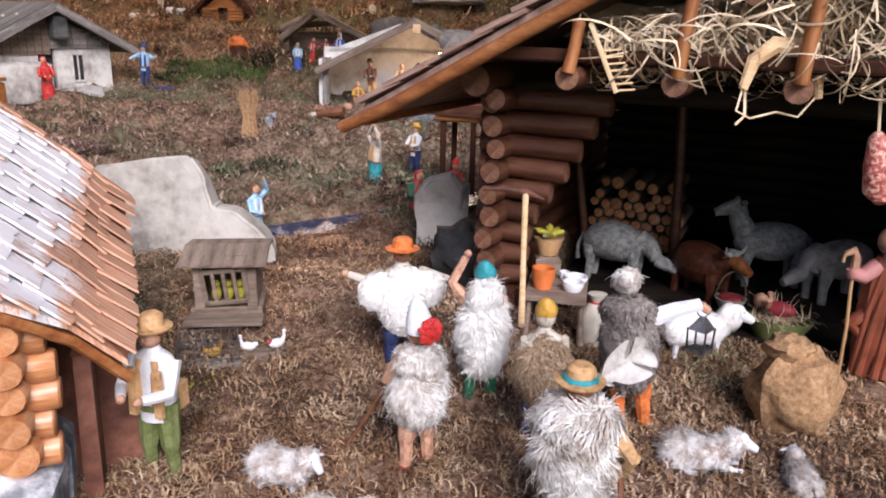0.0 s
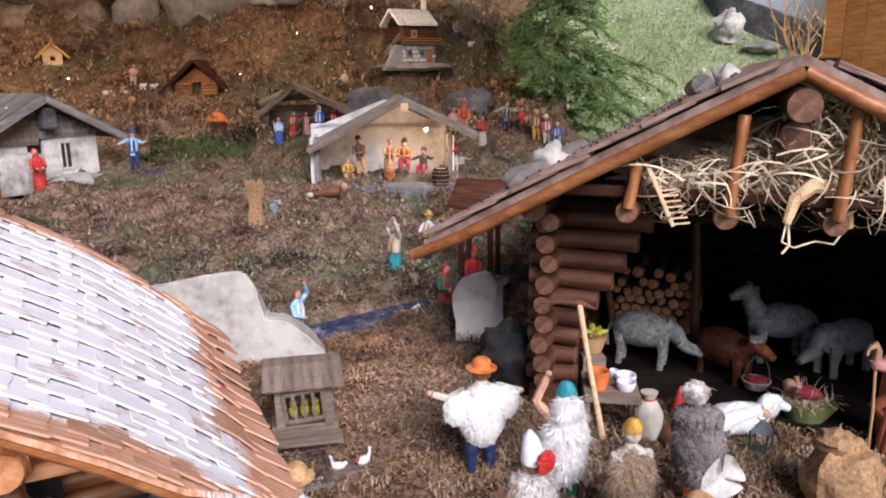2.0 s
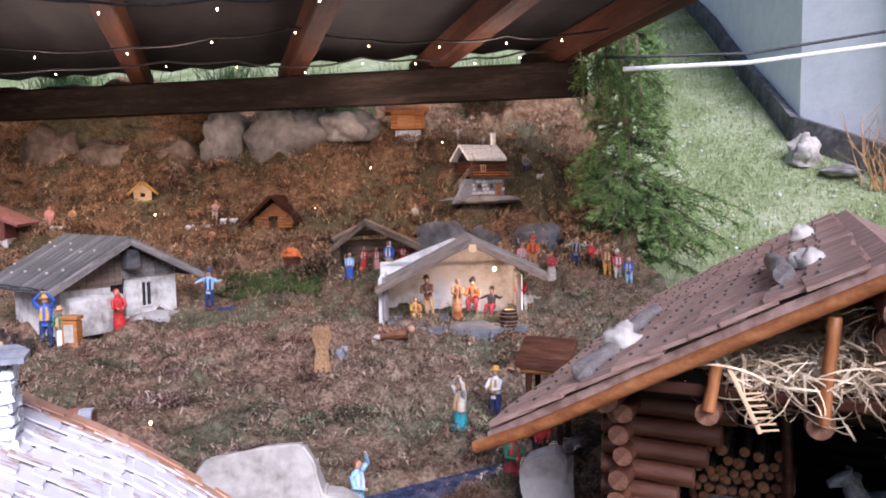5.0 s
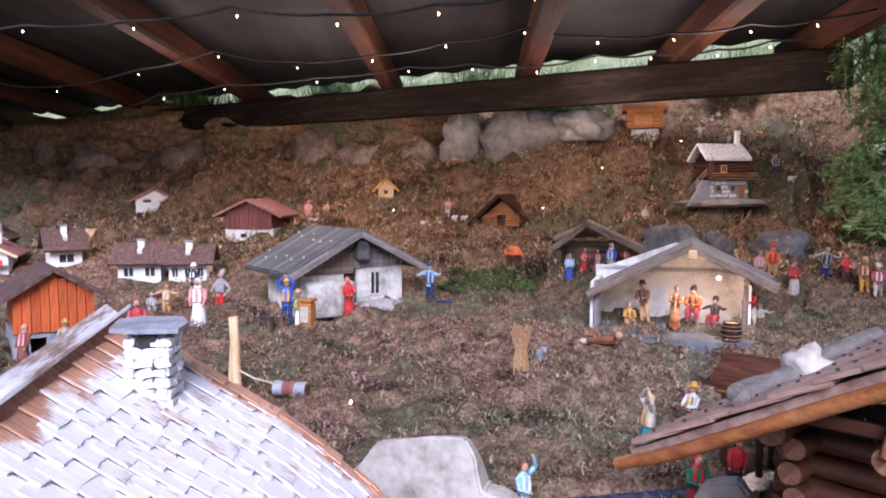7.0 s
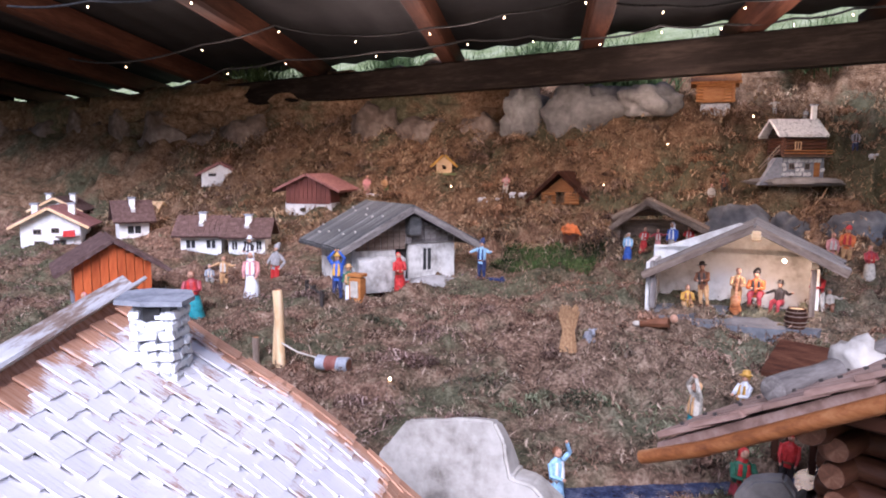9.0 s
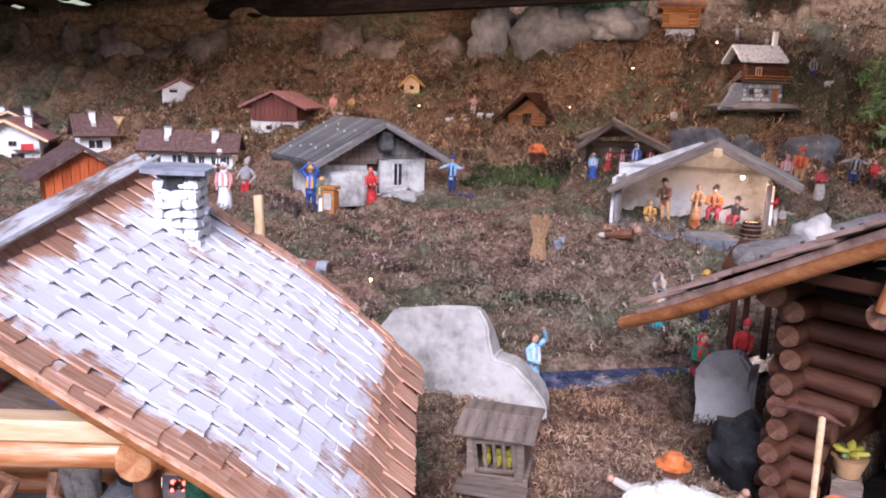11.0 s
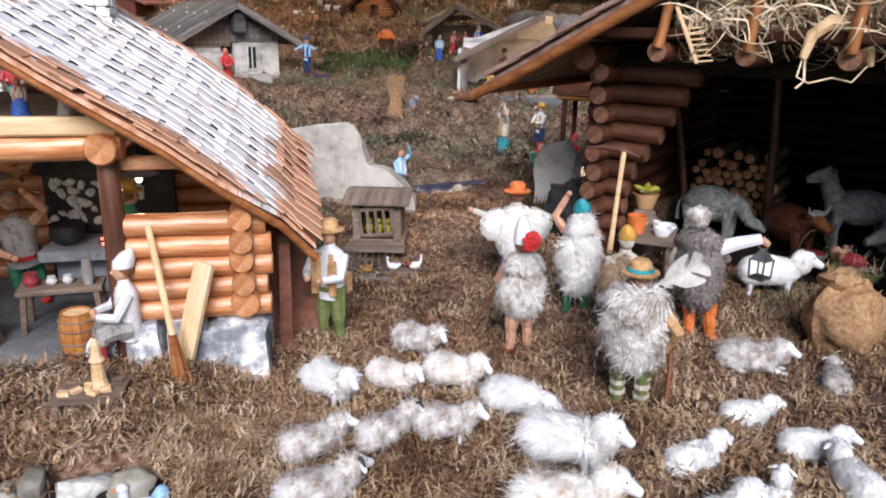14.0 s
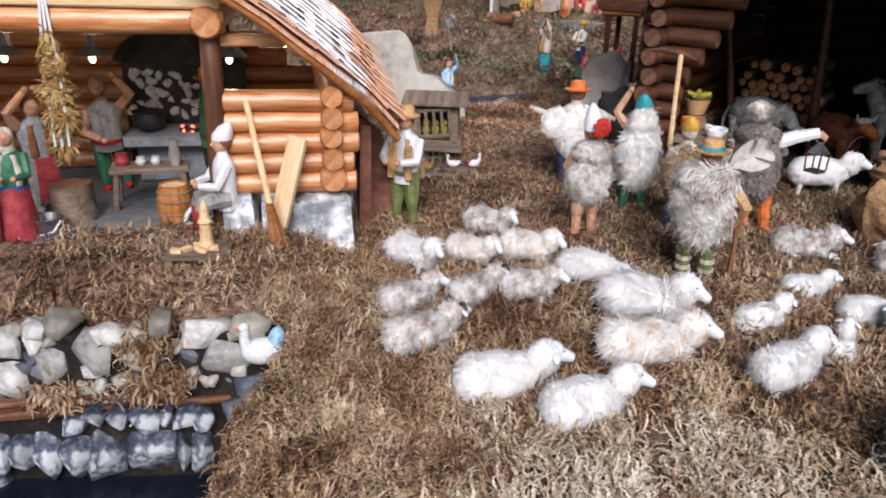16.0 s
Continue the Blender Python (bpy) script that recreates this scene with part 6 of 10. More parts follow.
def coat_b(s):
    fleece(s, (0, 0.0, 0.53), (0.18, 0.155, 0.23), 4200, 0.1, 6, 0.0042, 0.7, 0.9)
    fleece(s, (0, 0.01, 0.76), (0.16, 0.13, 0.1), 1000, 0.09, 6, 0.0045, 0.7, 0.8)
    s.tube([(0.3, -0.4, 0.02), (0.2, -0.28, 0.28), (0.1, -0.2, 0.55), (0.06, -0.17, 0.64)], [0.012, 0.013, 0.012, 0.01], 6, 3)
    for i in range(110):
        a = rf.uniform(0, 6.28)
        b = rf.uniform(0, 1.2)
        s.ball((0.0 + 0.08 * math.sin(b) * math.cos(a), 0.1 + 0.05 * math.cos(b), 0.99 + 0.08 * math.sin(b) * math.sin(a)), 0.018, 7, seg=6, rings=4)
    s.loft([(0.95, 0.085, 0.085, 0, 0.01), (1.03, 0.08, 0.08, 0, 0.0), (1.12, 0.05, 0.055, 0, -0.02), (1.17, 0.014, 0.014, 0, -0.03)], 14, 4)


s = figure_shape(None, None, arms="fwd", arm=2, belt=False)
coat_b(s)
thing("figurine", "shepherd figurine in grey fleece with white hat and red rosette", "figurine", on(-0.008, 0.53, 215, 0.004) @ Matrix.Diagonal((0.132, 0.132, 0.128, 1)),
      s.mesh("figurine", [M_cream, M_skin, M_skin, M_brownp, M_gloss, M_crimson, M_grizzle, M_red]), "shepherds")

s = figure_shape(None, None, arms="wide", hat="brim", belt=False)
fleece(s, (0, 0.02, 0.56), (0.18, 0.13, 0.28), 2600, 0.05, 6, 0.0045, 0.6)
for sg in (-1, 1):
    fleece(s, (sg * 0.17, 0.02, 0.64), (0.13, 0.07, 0.15), 900, 0.05, 6, 0.0045, 0.8)
thing("figurine", "shepherd figurine in a white fleece cape and orange hat", "figurine", on(-0.032, 0.706, 195) @ Matrix.Diagonal((0.15, 0.14, 0.134, 1)),
      s.mesh("figurine", [M_cream, M_navy, M_skin, M_brownp, M_orangep, M_ochre, M_wool]), "shepherds")

s = figure_shape(None, None, arms="up", hat="cap", arm=2, belt=False)
fleece(s, (0, 0.01, 0.52), (0.175, 0.155, 0.34), 4600, 0.1, 6, 0.0042, 0.8, 0.8)
fleece(s, (0, 0.05, 0.84), (0.12, 0.1, 0.12), 900, 0.09, 6, 0.0042, 0.8, 0.8)
thing_pick = thing("pickaxe", "pickaxe with a pale handle and rusty head over a shepherd's shoulder", "pickaxe", pose(0.1, 0.815, 0.178))
part("handle", Shape().tube([(0.0845, 0.625, 0.1), (0.0918, 0.71, 0.1425), (0.1, 0.797, 0.1915)], [0.0032, 0.003, 0.0036], 8).mesh("handle", M_pale), thing_pick)
part("pick_head", Shape().tube([(0.05, 0.793, 0.193), (0.073, 0.79, 0.1955), (0.099, 0.793, 0.192), (0.12, 0.79, 0.184)], [0.0012, 0.0038, 0.0046, 0.0014], 8).mesh("pick_head", M_rust), thing_pick, None, "rusty brown iron head")
thing("figurine", "shepherd figurine in long pale fleece with blue cap shouldering a pickaxe", "figurine", on(0.05, 0.65, 190) @ Matrix.Diagonal((0.137, 0.137, 0.133, 1)),
      s.mesh("figurine", [M_cream, M_green, M_skin, M_grizzle, M_teal, M_green, M_wool, M_pale, M_rust]), "shepherds")

s = figure_shape(None, None, arms="down", hat="cap", belt=False)
fleece(s, (0, 0.01, 0.55), (0.19, 0.16, 0.26), 3600, 0.1, 6, 0.0042, 0.8, 0.9)
thing("figurine", "shepherd figurine in tan fur with a yellow hood", "figurine", on(0.1, 0.582, 185) @ Matrix.Diagonal((0.125, 0.12, 0.128, 1)),
      s.mesh("figurine", [M_cream, M_navy, M_skin, M_cream, M_ochre, M_darkp, M_tanfur]), "shepherds")

s = figure_shape(None, None, arms="fwd", belt=False)
fleece(s, (0, 0.01, 0.52), (0.17, 0.14, 0.3), 3600, 0.06, 6, 0.0055, 0.6)
fleece(s, (0, 0.01, 0.77), (0.16, 0.11, 0.09), 900, 0.06, 6, 0.0055, 0.6)
fleece(s, (0, 0.01, 0.95), (0.075, 0.08, 0.07), 500, 0.06, 3, 0.005, 0.7)
grey_pose = on(0.192, 0.612, 150) @ Matrix.Rotation(0.12, 4, "Y") @ Matrix.Diagonal((0.155, 0.15, 0.15, 1))
sleeve = [grey_pose.inverted() @ Vector(p) for p in ((0.2, 0.612, 0.116), (0.222, 0.614, 0.124), (0.244, 0.614, 0.13), (0.252, 0.613, 0.124))]
s.tube(sleeve[:3], [0.06, 0.05, 0.04], 8, 4)
s.tube(sleeve[2:], [0.03, 0.024], 7, 2)
thing("figurine", "shepherd figurine in a dark grey fur coat with pale hair", "figurine", grey_pose,
      s.mesh("figurine", [M_greyfur, M_orangep, M_skin, M_grizzle, M_gloss, M_orangep, M_greyfur]), "shepherds")

M_quill = mottled("white_feather_vane", [(0.3, (0.3, 0.27, 0.24)), (0.5, (0.45, 0.42, 0.39)), (0.7, (0.56, 0.53, 0.5))], 40, (1, 1, 1), 0.6, 0.3, 0.001)
# big white feather of a hat, standing behind the shepherd
s = Shape()
quill, side, lift = Vector((0.042, 0.018, 0.02)), Vector((-0.007, 0.005, 0.011)), Vector((0.002, -0.006, 0.002))
for sg in (-1, 1):
    vs, fs = [], []
    for i in range(25):
        u = i / 24
        notch = 1 - 0.75 * max(0.0, math.sin(u * 12 + (1.2 if sg > 0 else 0.3))) ** 12
        w = 1.15 * math.sin(math.pi * min(1.0, 0.08 + 0.95 * u)) ** 0.6 * notch + 0.02
        for k in range(4):
            q = k / 3
            vs.append(quill * u + (side * sg + quill * 0.22) * w * q + lift * (q * q + 0.5 * math.sin(u * 3)))
    for i in range(24):
        for k in range(3):
            o = i * 4 + k
            fs.append((o, o + 1, o + 5, o + 4) if sg > 0 else (o, o + 4, o + 5, o + 1))
    s.add(vs, fs)
s.tube([-quill * 0.2, quill * 0.5 + lift * 0.5, quill], [0.0014, 0.001, 0.0004], 6, 0)
thing("feather", "large white quill feather stuck among the shepherds", "feather", pose(0.128, 0.5, 0.108), s.mesh("feather", M_quill))

# -- vendor with basket hat, grinder boy, Joseph, infant --
s = figure_shape(None, None, arms="fwd", hat="brim")
s.box((0.085, -0.1, 0.6), (0.05, 0.03, 0.3), 6)
s.box((-0.085, -0.1, 0.6), (0.05, 0.03, 0.3), 6)
s.box((0.02, 0.11, 0.5), (0.16, 0.1, 0.18), 6)
thing("figurine", "peasant figurine with straw hat, white shirt and olive trousers", "figurine", on(-0.214, 0.512, -15) @ Matrix.Diagonal((0.135, 0.135, 0.134, 1)),
      s.mesh("figurine", [M_gloss, M_olive, M_skin, M_brownp, M_tan, M_olive, M_tan]))
s = figure_shape(None, None, arms="fwd", hat="cap", sit=True, shin=6, belt=False)
thing("figurine", "seated boy figurine in white shirt, grey shorts and red stockings", "figurine", on(-0.362, 0.366, -50, 0.002) @ Matrix.Diagonal((0.122, 0.122, 0.126, 1)),
      s.mesh("figurine", [M_gloss, M_greyp, M_skin, M_brownp, M_gloss, M_crimson, M_crimson]))
s = Shape().loft([(0, 0.024, 0.022, 0.002, 0), (0.03, 0.025, 0.023, 0, 0), (0.07, 0.026, 0.023, -0.001, 0), (0.11, 0.025, 0.02, -0.001, 0), (0.13, 0.022, 0.017, -0.002, 0), (0.142, 0.012, 0.011, -0.004, 0)], 28, 0, None, 0.05, 9)
for a0, a1 in ((-2.9, -2.3), (-2.6, -1.9), (-1.9, -1.6), (-1.5, -1.0), (-0.7, -0.6)):
    s.tube([(math.cos(a1) * 0.02 - 0.002, math.sin(a1) * 0.016, 0.132), (math.cos((a0 + a1) / 2) * 0.027, math.sin((a0 + a1) / 2) * 0.0225, 0.08), (math.cos(a0) * 0.0255, math.sin(a0) * 0.023, 0.003)], [0.002, 0.0036, 0.005], 8, 0)
s.tube([(-0.02, -0.004, 0.075), (-0.036, -0.002, 0.062), (-0.024, -0.004, 0.05)], [0.009, 0.008, 0.006], 8, 0)
s.ball((-0.006, 0, 0.16), (0.0135, 0.0135, 0.017), 2, None, 14, 10).ball((-0.002, -0.003, 0.158), (0.016, 0.0145, 0.018), 3, None, 16, 12, 0.15, 5).ball((0.002, -0.006, 0.14), (0.018, 0.013, 0.017), 3, None, 14, 10, 0.15, 5)
s.tube([(-0.018, -0.004, 0.132), (-0.034, -0.006, 0.12), (-0.046, -0.008, 0.124), (-0.049, -0.008, 0.13)], [0.01, 0.0095, 0.0085, 0.006], 10, 1)
s.tube([(-0.046, -0.008, 0.126), (-0.046, -0.008, 0.142), (-0.05, -0.008, 0.15), (-0.058, -0.008, 0.146)], [0.0055, 0.005, 0.005, 0.0032], 8, 2)
s.tube([(-0.041, -0.008, 0.002), (-0.042, -0.008, 0.06), (-0.046, -0.008, 0.11), (-0.047, -0.01, 0.145), (-0.053, -0.01, 0.152), (-0.06, -0.01, 0.145), (-0.061, -0.01, 0.137)], 0.0019, 7, 4)
thing("figurine", "russet robed figurine with grey hair and crook beside the manger", "figurine", on(0.473, 0.715, 0, 0.002) @ Matrix.Diagonal((0.92, 0.92, 0.92, 1)), s.mesh("figurine", [M_robe, M_pink, M_skin, M_greyp, M_tan]))
thing("figurine", "kneeling blue robed figurine beside the manger", "figurine", on(0.54, 0.74, 80, 0.01) @ Matrix.Diagonal((0.13, 0.13, 0.13, 1)),
      figure_shape(None, None, arms="fwd", robe=True, hat="scarf").mesh("figurine", [M_blue, M_blue, M_skin, M_brownp, M_cream]))

# -- forge people --
figure("smith figurine in grey shirt swinging a hammer", Matrix.Translation(fo(-0.345, 0.69, 0.022)) @ rotz(40), 0.135, [M_greyp, M_green, M_skin, M_greyp, M_greyp, M_red], arms="up", arm=2, bend=0.2, group="forge people",
       extra=lambda s: s.tube([(0.12, -0.08, 1.1), (0.1, -0.2, 1.2)], 0.015, 6, 6).box((0.1, -0.21, 1.21), (0.05, 0.05, 0.1), 6))
figure("smith figurine in blue shirt and red apron", Matrix.Translation(fo(-0.402, 0.61, 0.022)) @ rotz(60), 0.125, [M_slate, M_greyp, M_skin, M_brownp, M_brownp, M_greyp, M_crimson], arms="both_up", apron=True, arm=2, group="forge people")
figure("woman figurine in red dress and green shawl", Matrix.Translation(fo(-0.405, 0.512, 0.022)) @ rotz(35), 0.112, [M_green, M_crimson, M_skin, M_brownp, M_cream, M_blue, M_blue], arms="fwd", robe=True, hat="scarf", fat=1.25, group="forge people")
figure("smith figurine in green shirt at the hearth", Matrix.Translation(fo(-0.225, 0.66, 0.022)) @ rotz(140), 0.145, [M_green, M_darkp, M_skin, M_brownp, M_ochre, M_darkp], arms="up", hat="brim", group="forge people")
for i, (s0, a0, mats) in enumerate(((-0.335, 0.53, [M_green, M_crimson, M_skin, M_brownp, M_cream]), (-0.275, 0.52, [M_cream, M_blue, M_skin, M_brownp, M_red]), (-0.24, 0.53, [M_red, M_cream, M_skin, M_brownp, M_cream]), (-0.38, 0.55, [M_blue, M_green, M_skin, M_brownp, M_cream]))):
    figure("small painted doll standing in the forge loft", Matrix.Translation(fo(s0, a0, 0.262)) @ rotz(20 + 30 * i), 0.034, mats, robe=True, hat="scarf" if i % 2 else None, lo=True, fat=1.4, group="loft dolls")

# -- figures in the middle ground and on the slope --
FAR = [
    ("water carrier figurine in a light blue dress by the brook", -0.287, 1.105, 60, 0.098, [M_sky, M_sky, M_skin, M_brownp, M_gloss], dict(arms="up", robe=True)),
    ("woman figurine in white blouse and blue skirt carrying a load", -0.125, 1.36, -60, 0.112, [M_cream, M_teal, M_skin, M_tan, M_tan], dict(arms="both_up", robe=True)),
    ("boy figurine with straw hat and white shirt", -0.053, 1.44, -40, 0.1, [M_gloss, M_navy, M_skin, M_ochre, M_ochre], dict(arms="fwd", hat="brim")),
    ("figurine in red and green beside the brook", -0.04, 1.19, 30, 0.1, [M_green, M_crimson, M_skin, M_crimson, M_red], dict(arms="fwd", robe=True, hat="scarf")),
    ("figurine in red coat behind the stable", 0.02, 1.3, 0, 0.09, [M_red, M_darkp, M_skin, M_brownp, M_red], dict(arms="down", hat="cap")),
    ("man figurine in blue coat with churn by the house", -1.262, 1.965, 10, 0.135, [M_blue, M_navy, M_skin, M_brownp, M_ochre, M_navy], dict(arms="both_up", hat="brim")),
    ("man figurine in white apron and straw hat", -1.228, 1.985, 20, 0.12, [M_green, M_greyp, M_skin, M_brownp, M_tan, M_greyp, M_gloss], dict(arms="fwd", hat="brim", apron=True)),
    ("seated woman figurine in a red hooded cloak", -1.135, 2.135, 35, 0.125, [M_red, M_red, M_skin, M_red, M_red], dict(arms="fwd", robe=True, hat="scarf", bend=0.12)),
    ("man figurine in blue checked shirt leaning on a rail", -0.925, 2.31, -5, 0.125, [M_sky, M_navy, M_skin, M_navy, M_navy], dict(arms="wide", hat="cap")),
    ("musician figurine with a fiddle in the stall", -0.262, 2.235, 20, 0.1, [M_ochre, M_tan, M_skin, M_brownp, M_brownp], dict(arms="fwd", sit=True)),
    ("musician figurine with a fiddle in the stall", -0.215, 2.245, -10, 0.12, [M_brownp, M_tan, M_skin, M_darkp, M_darkp], dict(arms="fwd", hat="brim")),
    ("musician figurine with a cello in the stall", -0.135, 2.245, 10, 0.115, [M_tan, M_tan, M_skin, M_brownp, M_brownp], dict(arms="fwd")),
    ("musician figurine in black hat in the stall", -0.08, 2.255, -10, 0.12, [M_orangep, M_crimson, M_skin, M_darkp, M_darkp], dict(arms="fwd", hat="cap", sit=True)),
    ("musician figurine in dark coat in the stall", -0.025, 2.26, -25, 0.11, [M_darkp, M_crimson, M_skin, M_darkp, M_darkp], dict(arms="wide", hat="brim", sit=True)),
    ("drinker figurine in red waistcoat outside the stall", 0.075, 2.25, -30, 0.115, [M_red, M_cream, M_skin, M_greyp, M_darkp], dict(arms="fwd", hat="cap")),
    ("drinker figurine in white apron outside the stall", 0.1, 2.3, -10, 0.085, [M_cream, M_brownp, M_skin, M_greyp, M_cream], dict(arms="wide", sit=True)),
    ("doll in blue dress under the bark shelter", -0.535, 2.72, 10, 0.075, [M_sky, M_blue, M_skin, M_cream, M_gloss], dict(robe=True)),
    ("doll in red dress under the bark shelter", -0.49, 2.76, -10, 0.075, [M_red, M_red, M_skin, M_brownp, M_cream], dict(robe=True, arms="fwd")),
    ("doll in crimson dress under the bark shelter", -0.435, 2.75, 20, 0.065, [M_crimson, M_pink, M_skin, M_brownp, M_cream], dict(robe=True, arms="wide")),
    ("doll with white scarf under the bark shelter", -0.39, 2.78, -20, 0.095, [M_blue, M_cream, M_skin, M_brownp, M_gloss], dict(robe=True, hat="scarf")),
    ("doll in red dress under the bark shelter", -0.34, 2.8, 0, 0.075, [M_red, M_red, M_skin, M_red, M_cream], dict(robe=True, arms="fwd")),
    ("figurine in pink coat behind the stall", 0.11, 2.74, 10, 0.11, [M_pink, M_tan, M_skin, M_brownp, M_cream], dict(arms="down")),
    ("figurine in red coat behind the stall", 0.15, 2.74, -10, 0.11, [M_orangep, M_tan, M_skin, M_brownp, M_red], dict(arms="down", hat="cap")),
    ("woman figurine in white apron at the campfire", 0.215, 2.68, 20, 0.125, [M_crimson, M_cream, M_skin, M_brownp, M_red], dict(robe=True, arms="fwd")),
    ("man figurine in grey shirt at the campfire", 0.31, 2.76, -5, 0.135, [M_greyp, M_navy, M_skin, M_darkp, M_darkp], dict(arms="wide")),
    ("figurine in red shirt at the campfire", 0.37, 2.73, 30, 0.115, [M_red, M_darkp, M_skin, M_brownp, M_red], dict(arms="fwd")),
    ("man figurine in straw hat at the campfire", 0.42, 2.69, -5, 0.13, [M_brownp, M_ochre, M_skin, M_ochre, M_tan], dict(arms="hip", hat="brim")),
    ("figurine in red jacket at the campfire", 0.455, 2.67, 10, 0.12, [M_crimson, M_cream, M_skin, M_cream, M_cream], dict(arms="down", hat="cap")),
    ("figurine in blue coat at the campfire", 0.49, 2.65, -20, 0.115, [M_blue, M_sky, M_skin, M_cream, M_cream], dict(arms="fwd")),
    ("villager figurine with a large wheel", -1.82, 2.07, 20, 0.09, [M_tan, M_tan, M_skin, M_brownp, M_cream], dict(arms="wide")),
    ("villager figurine in grey beside a cart", -1.87, 2.05, 50, 0.08, [M_slate, M_greyp, M_skin, M_greyp, M_cream], dict(arms="fwd", sit=True)),
    ("villager figurine with a round white hat", -1.76, 2.14, 0, 0.1, [M_darkp, M_greyp, M_skin, M_gloss, M_gloss], dict(arms="fwd", hat="brim")),
    ("villager figurine in red skirt with a pointed hood", -1.7, 2.2, -10, 0.115, [M_greyp, M_red, M_skin, M_greyp, M_greyp], dict(arms="hip", hat="cap")),
    ("villager woman figurine in white apron and pink shawl", -1.51, 1.86, 20, 0.115, [M_pink, M_gloss, M_skin, M_gloss, M_gloss], dict(robe=True, hat="scarf")),
    ("villager woman figurine in blue skirt", -1.55, 1.66, 30, 0.11, [M_crimson, M_teal, M_skin, M_brownp, M_red], dict(robe=True, arms="fwd")),
    ("villager figurine in red near the barn", -1.5, 1.53, 10, 0.085, [M_red, M_red, M_skin, M_brownp, M_gloss], dict(robe=True, hat="scarf")),
    ("villager figurine in maroon near the barn", -1.70, 1.40, 10, 0.09, [M_maroon, M_maroon, M_skin, M_greyp, M_pink], dict(robe=True, hat="scarf")),
    ("villager figurine in grey near the barn", -1.63, 1.47, 30, 0.08, [M_greyp, M_slate, M_skin, M_ochre, M_ochre], dict(arms="fwd", hat="brim")),
    ("small shepherd figurine in pink on the hillside", -1.96, 3.25, 10, 0.1, [M_pink, M_pink, M_skin, M_brownp, M_pink], dict(robe=True)),
    ("small shepherd figurine in brown on the hillside", -1.84, 3.24, 10, 0.09, [M_tan, M_olive, M_skin, M_brownp, M_tan], dict(arms="fwd", bend=0.3)),
    ("small shepherd figurine in pink among tiny sheep", -1.2, 3.21, 10, 0.09, [M_pink, M_cream, M_skin, M_brownp, M_cream], dict(arms="fwd")),
    ("small dark figurine beside the chalet", -0.27, 3.28, 10, 0.09, [M_brownp, M_darkp, M_skin, M_darkp, M_darkp], dict(arms="fwd", hat="brim")),
    ("small pale figurine beside the chalet", -0.32, 3.2, 30, 0.085, [M_cream, M_brownp, M_skin, M_pink, M_cream], dict(arms="down")),
    ("small blue figurine on the upper slope", 0.19, 3.46, 10, 0.09, [M_slate, M_navy, M_skin, M_darkp, M_darkp], dict(arms="down")),
    ("small figurine on the upper slope above the chalet", -0.12, 3.75, 10, 0.07, [M_cream, M_greyp, M_skin, M_cream, M_cream], dict(arms="wide")),
    ("small figurine on the upper slope above the chalet", 0.0, 3.75, 10, 0.06, [M_greyp, M_greyp, M_skin, M_greyp, M_cream], dict(arms="down")),
]
for label, x, y, turn, h, mats, kw in FAR:
    tall = 1.25 if label.startswith("villager") else 0.86 if "campfire" in label else 1.25 if "bark shelter" in label else 1.0
    figure(label, Matrix.Translation((x, y, surface(x, y) - 0.004)) @ rotz(turn), h * tall, mats, lo=True, **kw)
s = Shape()
s.tube([(-0.045, 0, 0.012), (0, 0.004, 0.02), (0.03, 0.01, 0.024)], [0.008, 0.013, 0.013], 8, 0)
s.ball((0.042, 0.012, 0.036), 0.011, 1, seg=8, rings=6)
s.ball((-0.055, 0, 0.01), (0.014, 0.009, 0.008), 2, seg=8, rings=5)
thing("figurine", "lazing figurine stretched out on the grass before the stall", "figurine", Matrix.Translation((-0.3, 1.985, 0.122)) @ rotz(-20), s.mesh("figurine", [M_brownp, M_skin, M_cream]))


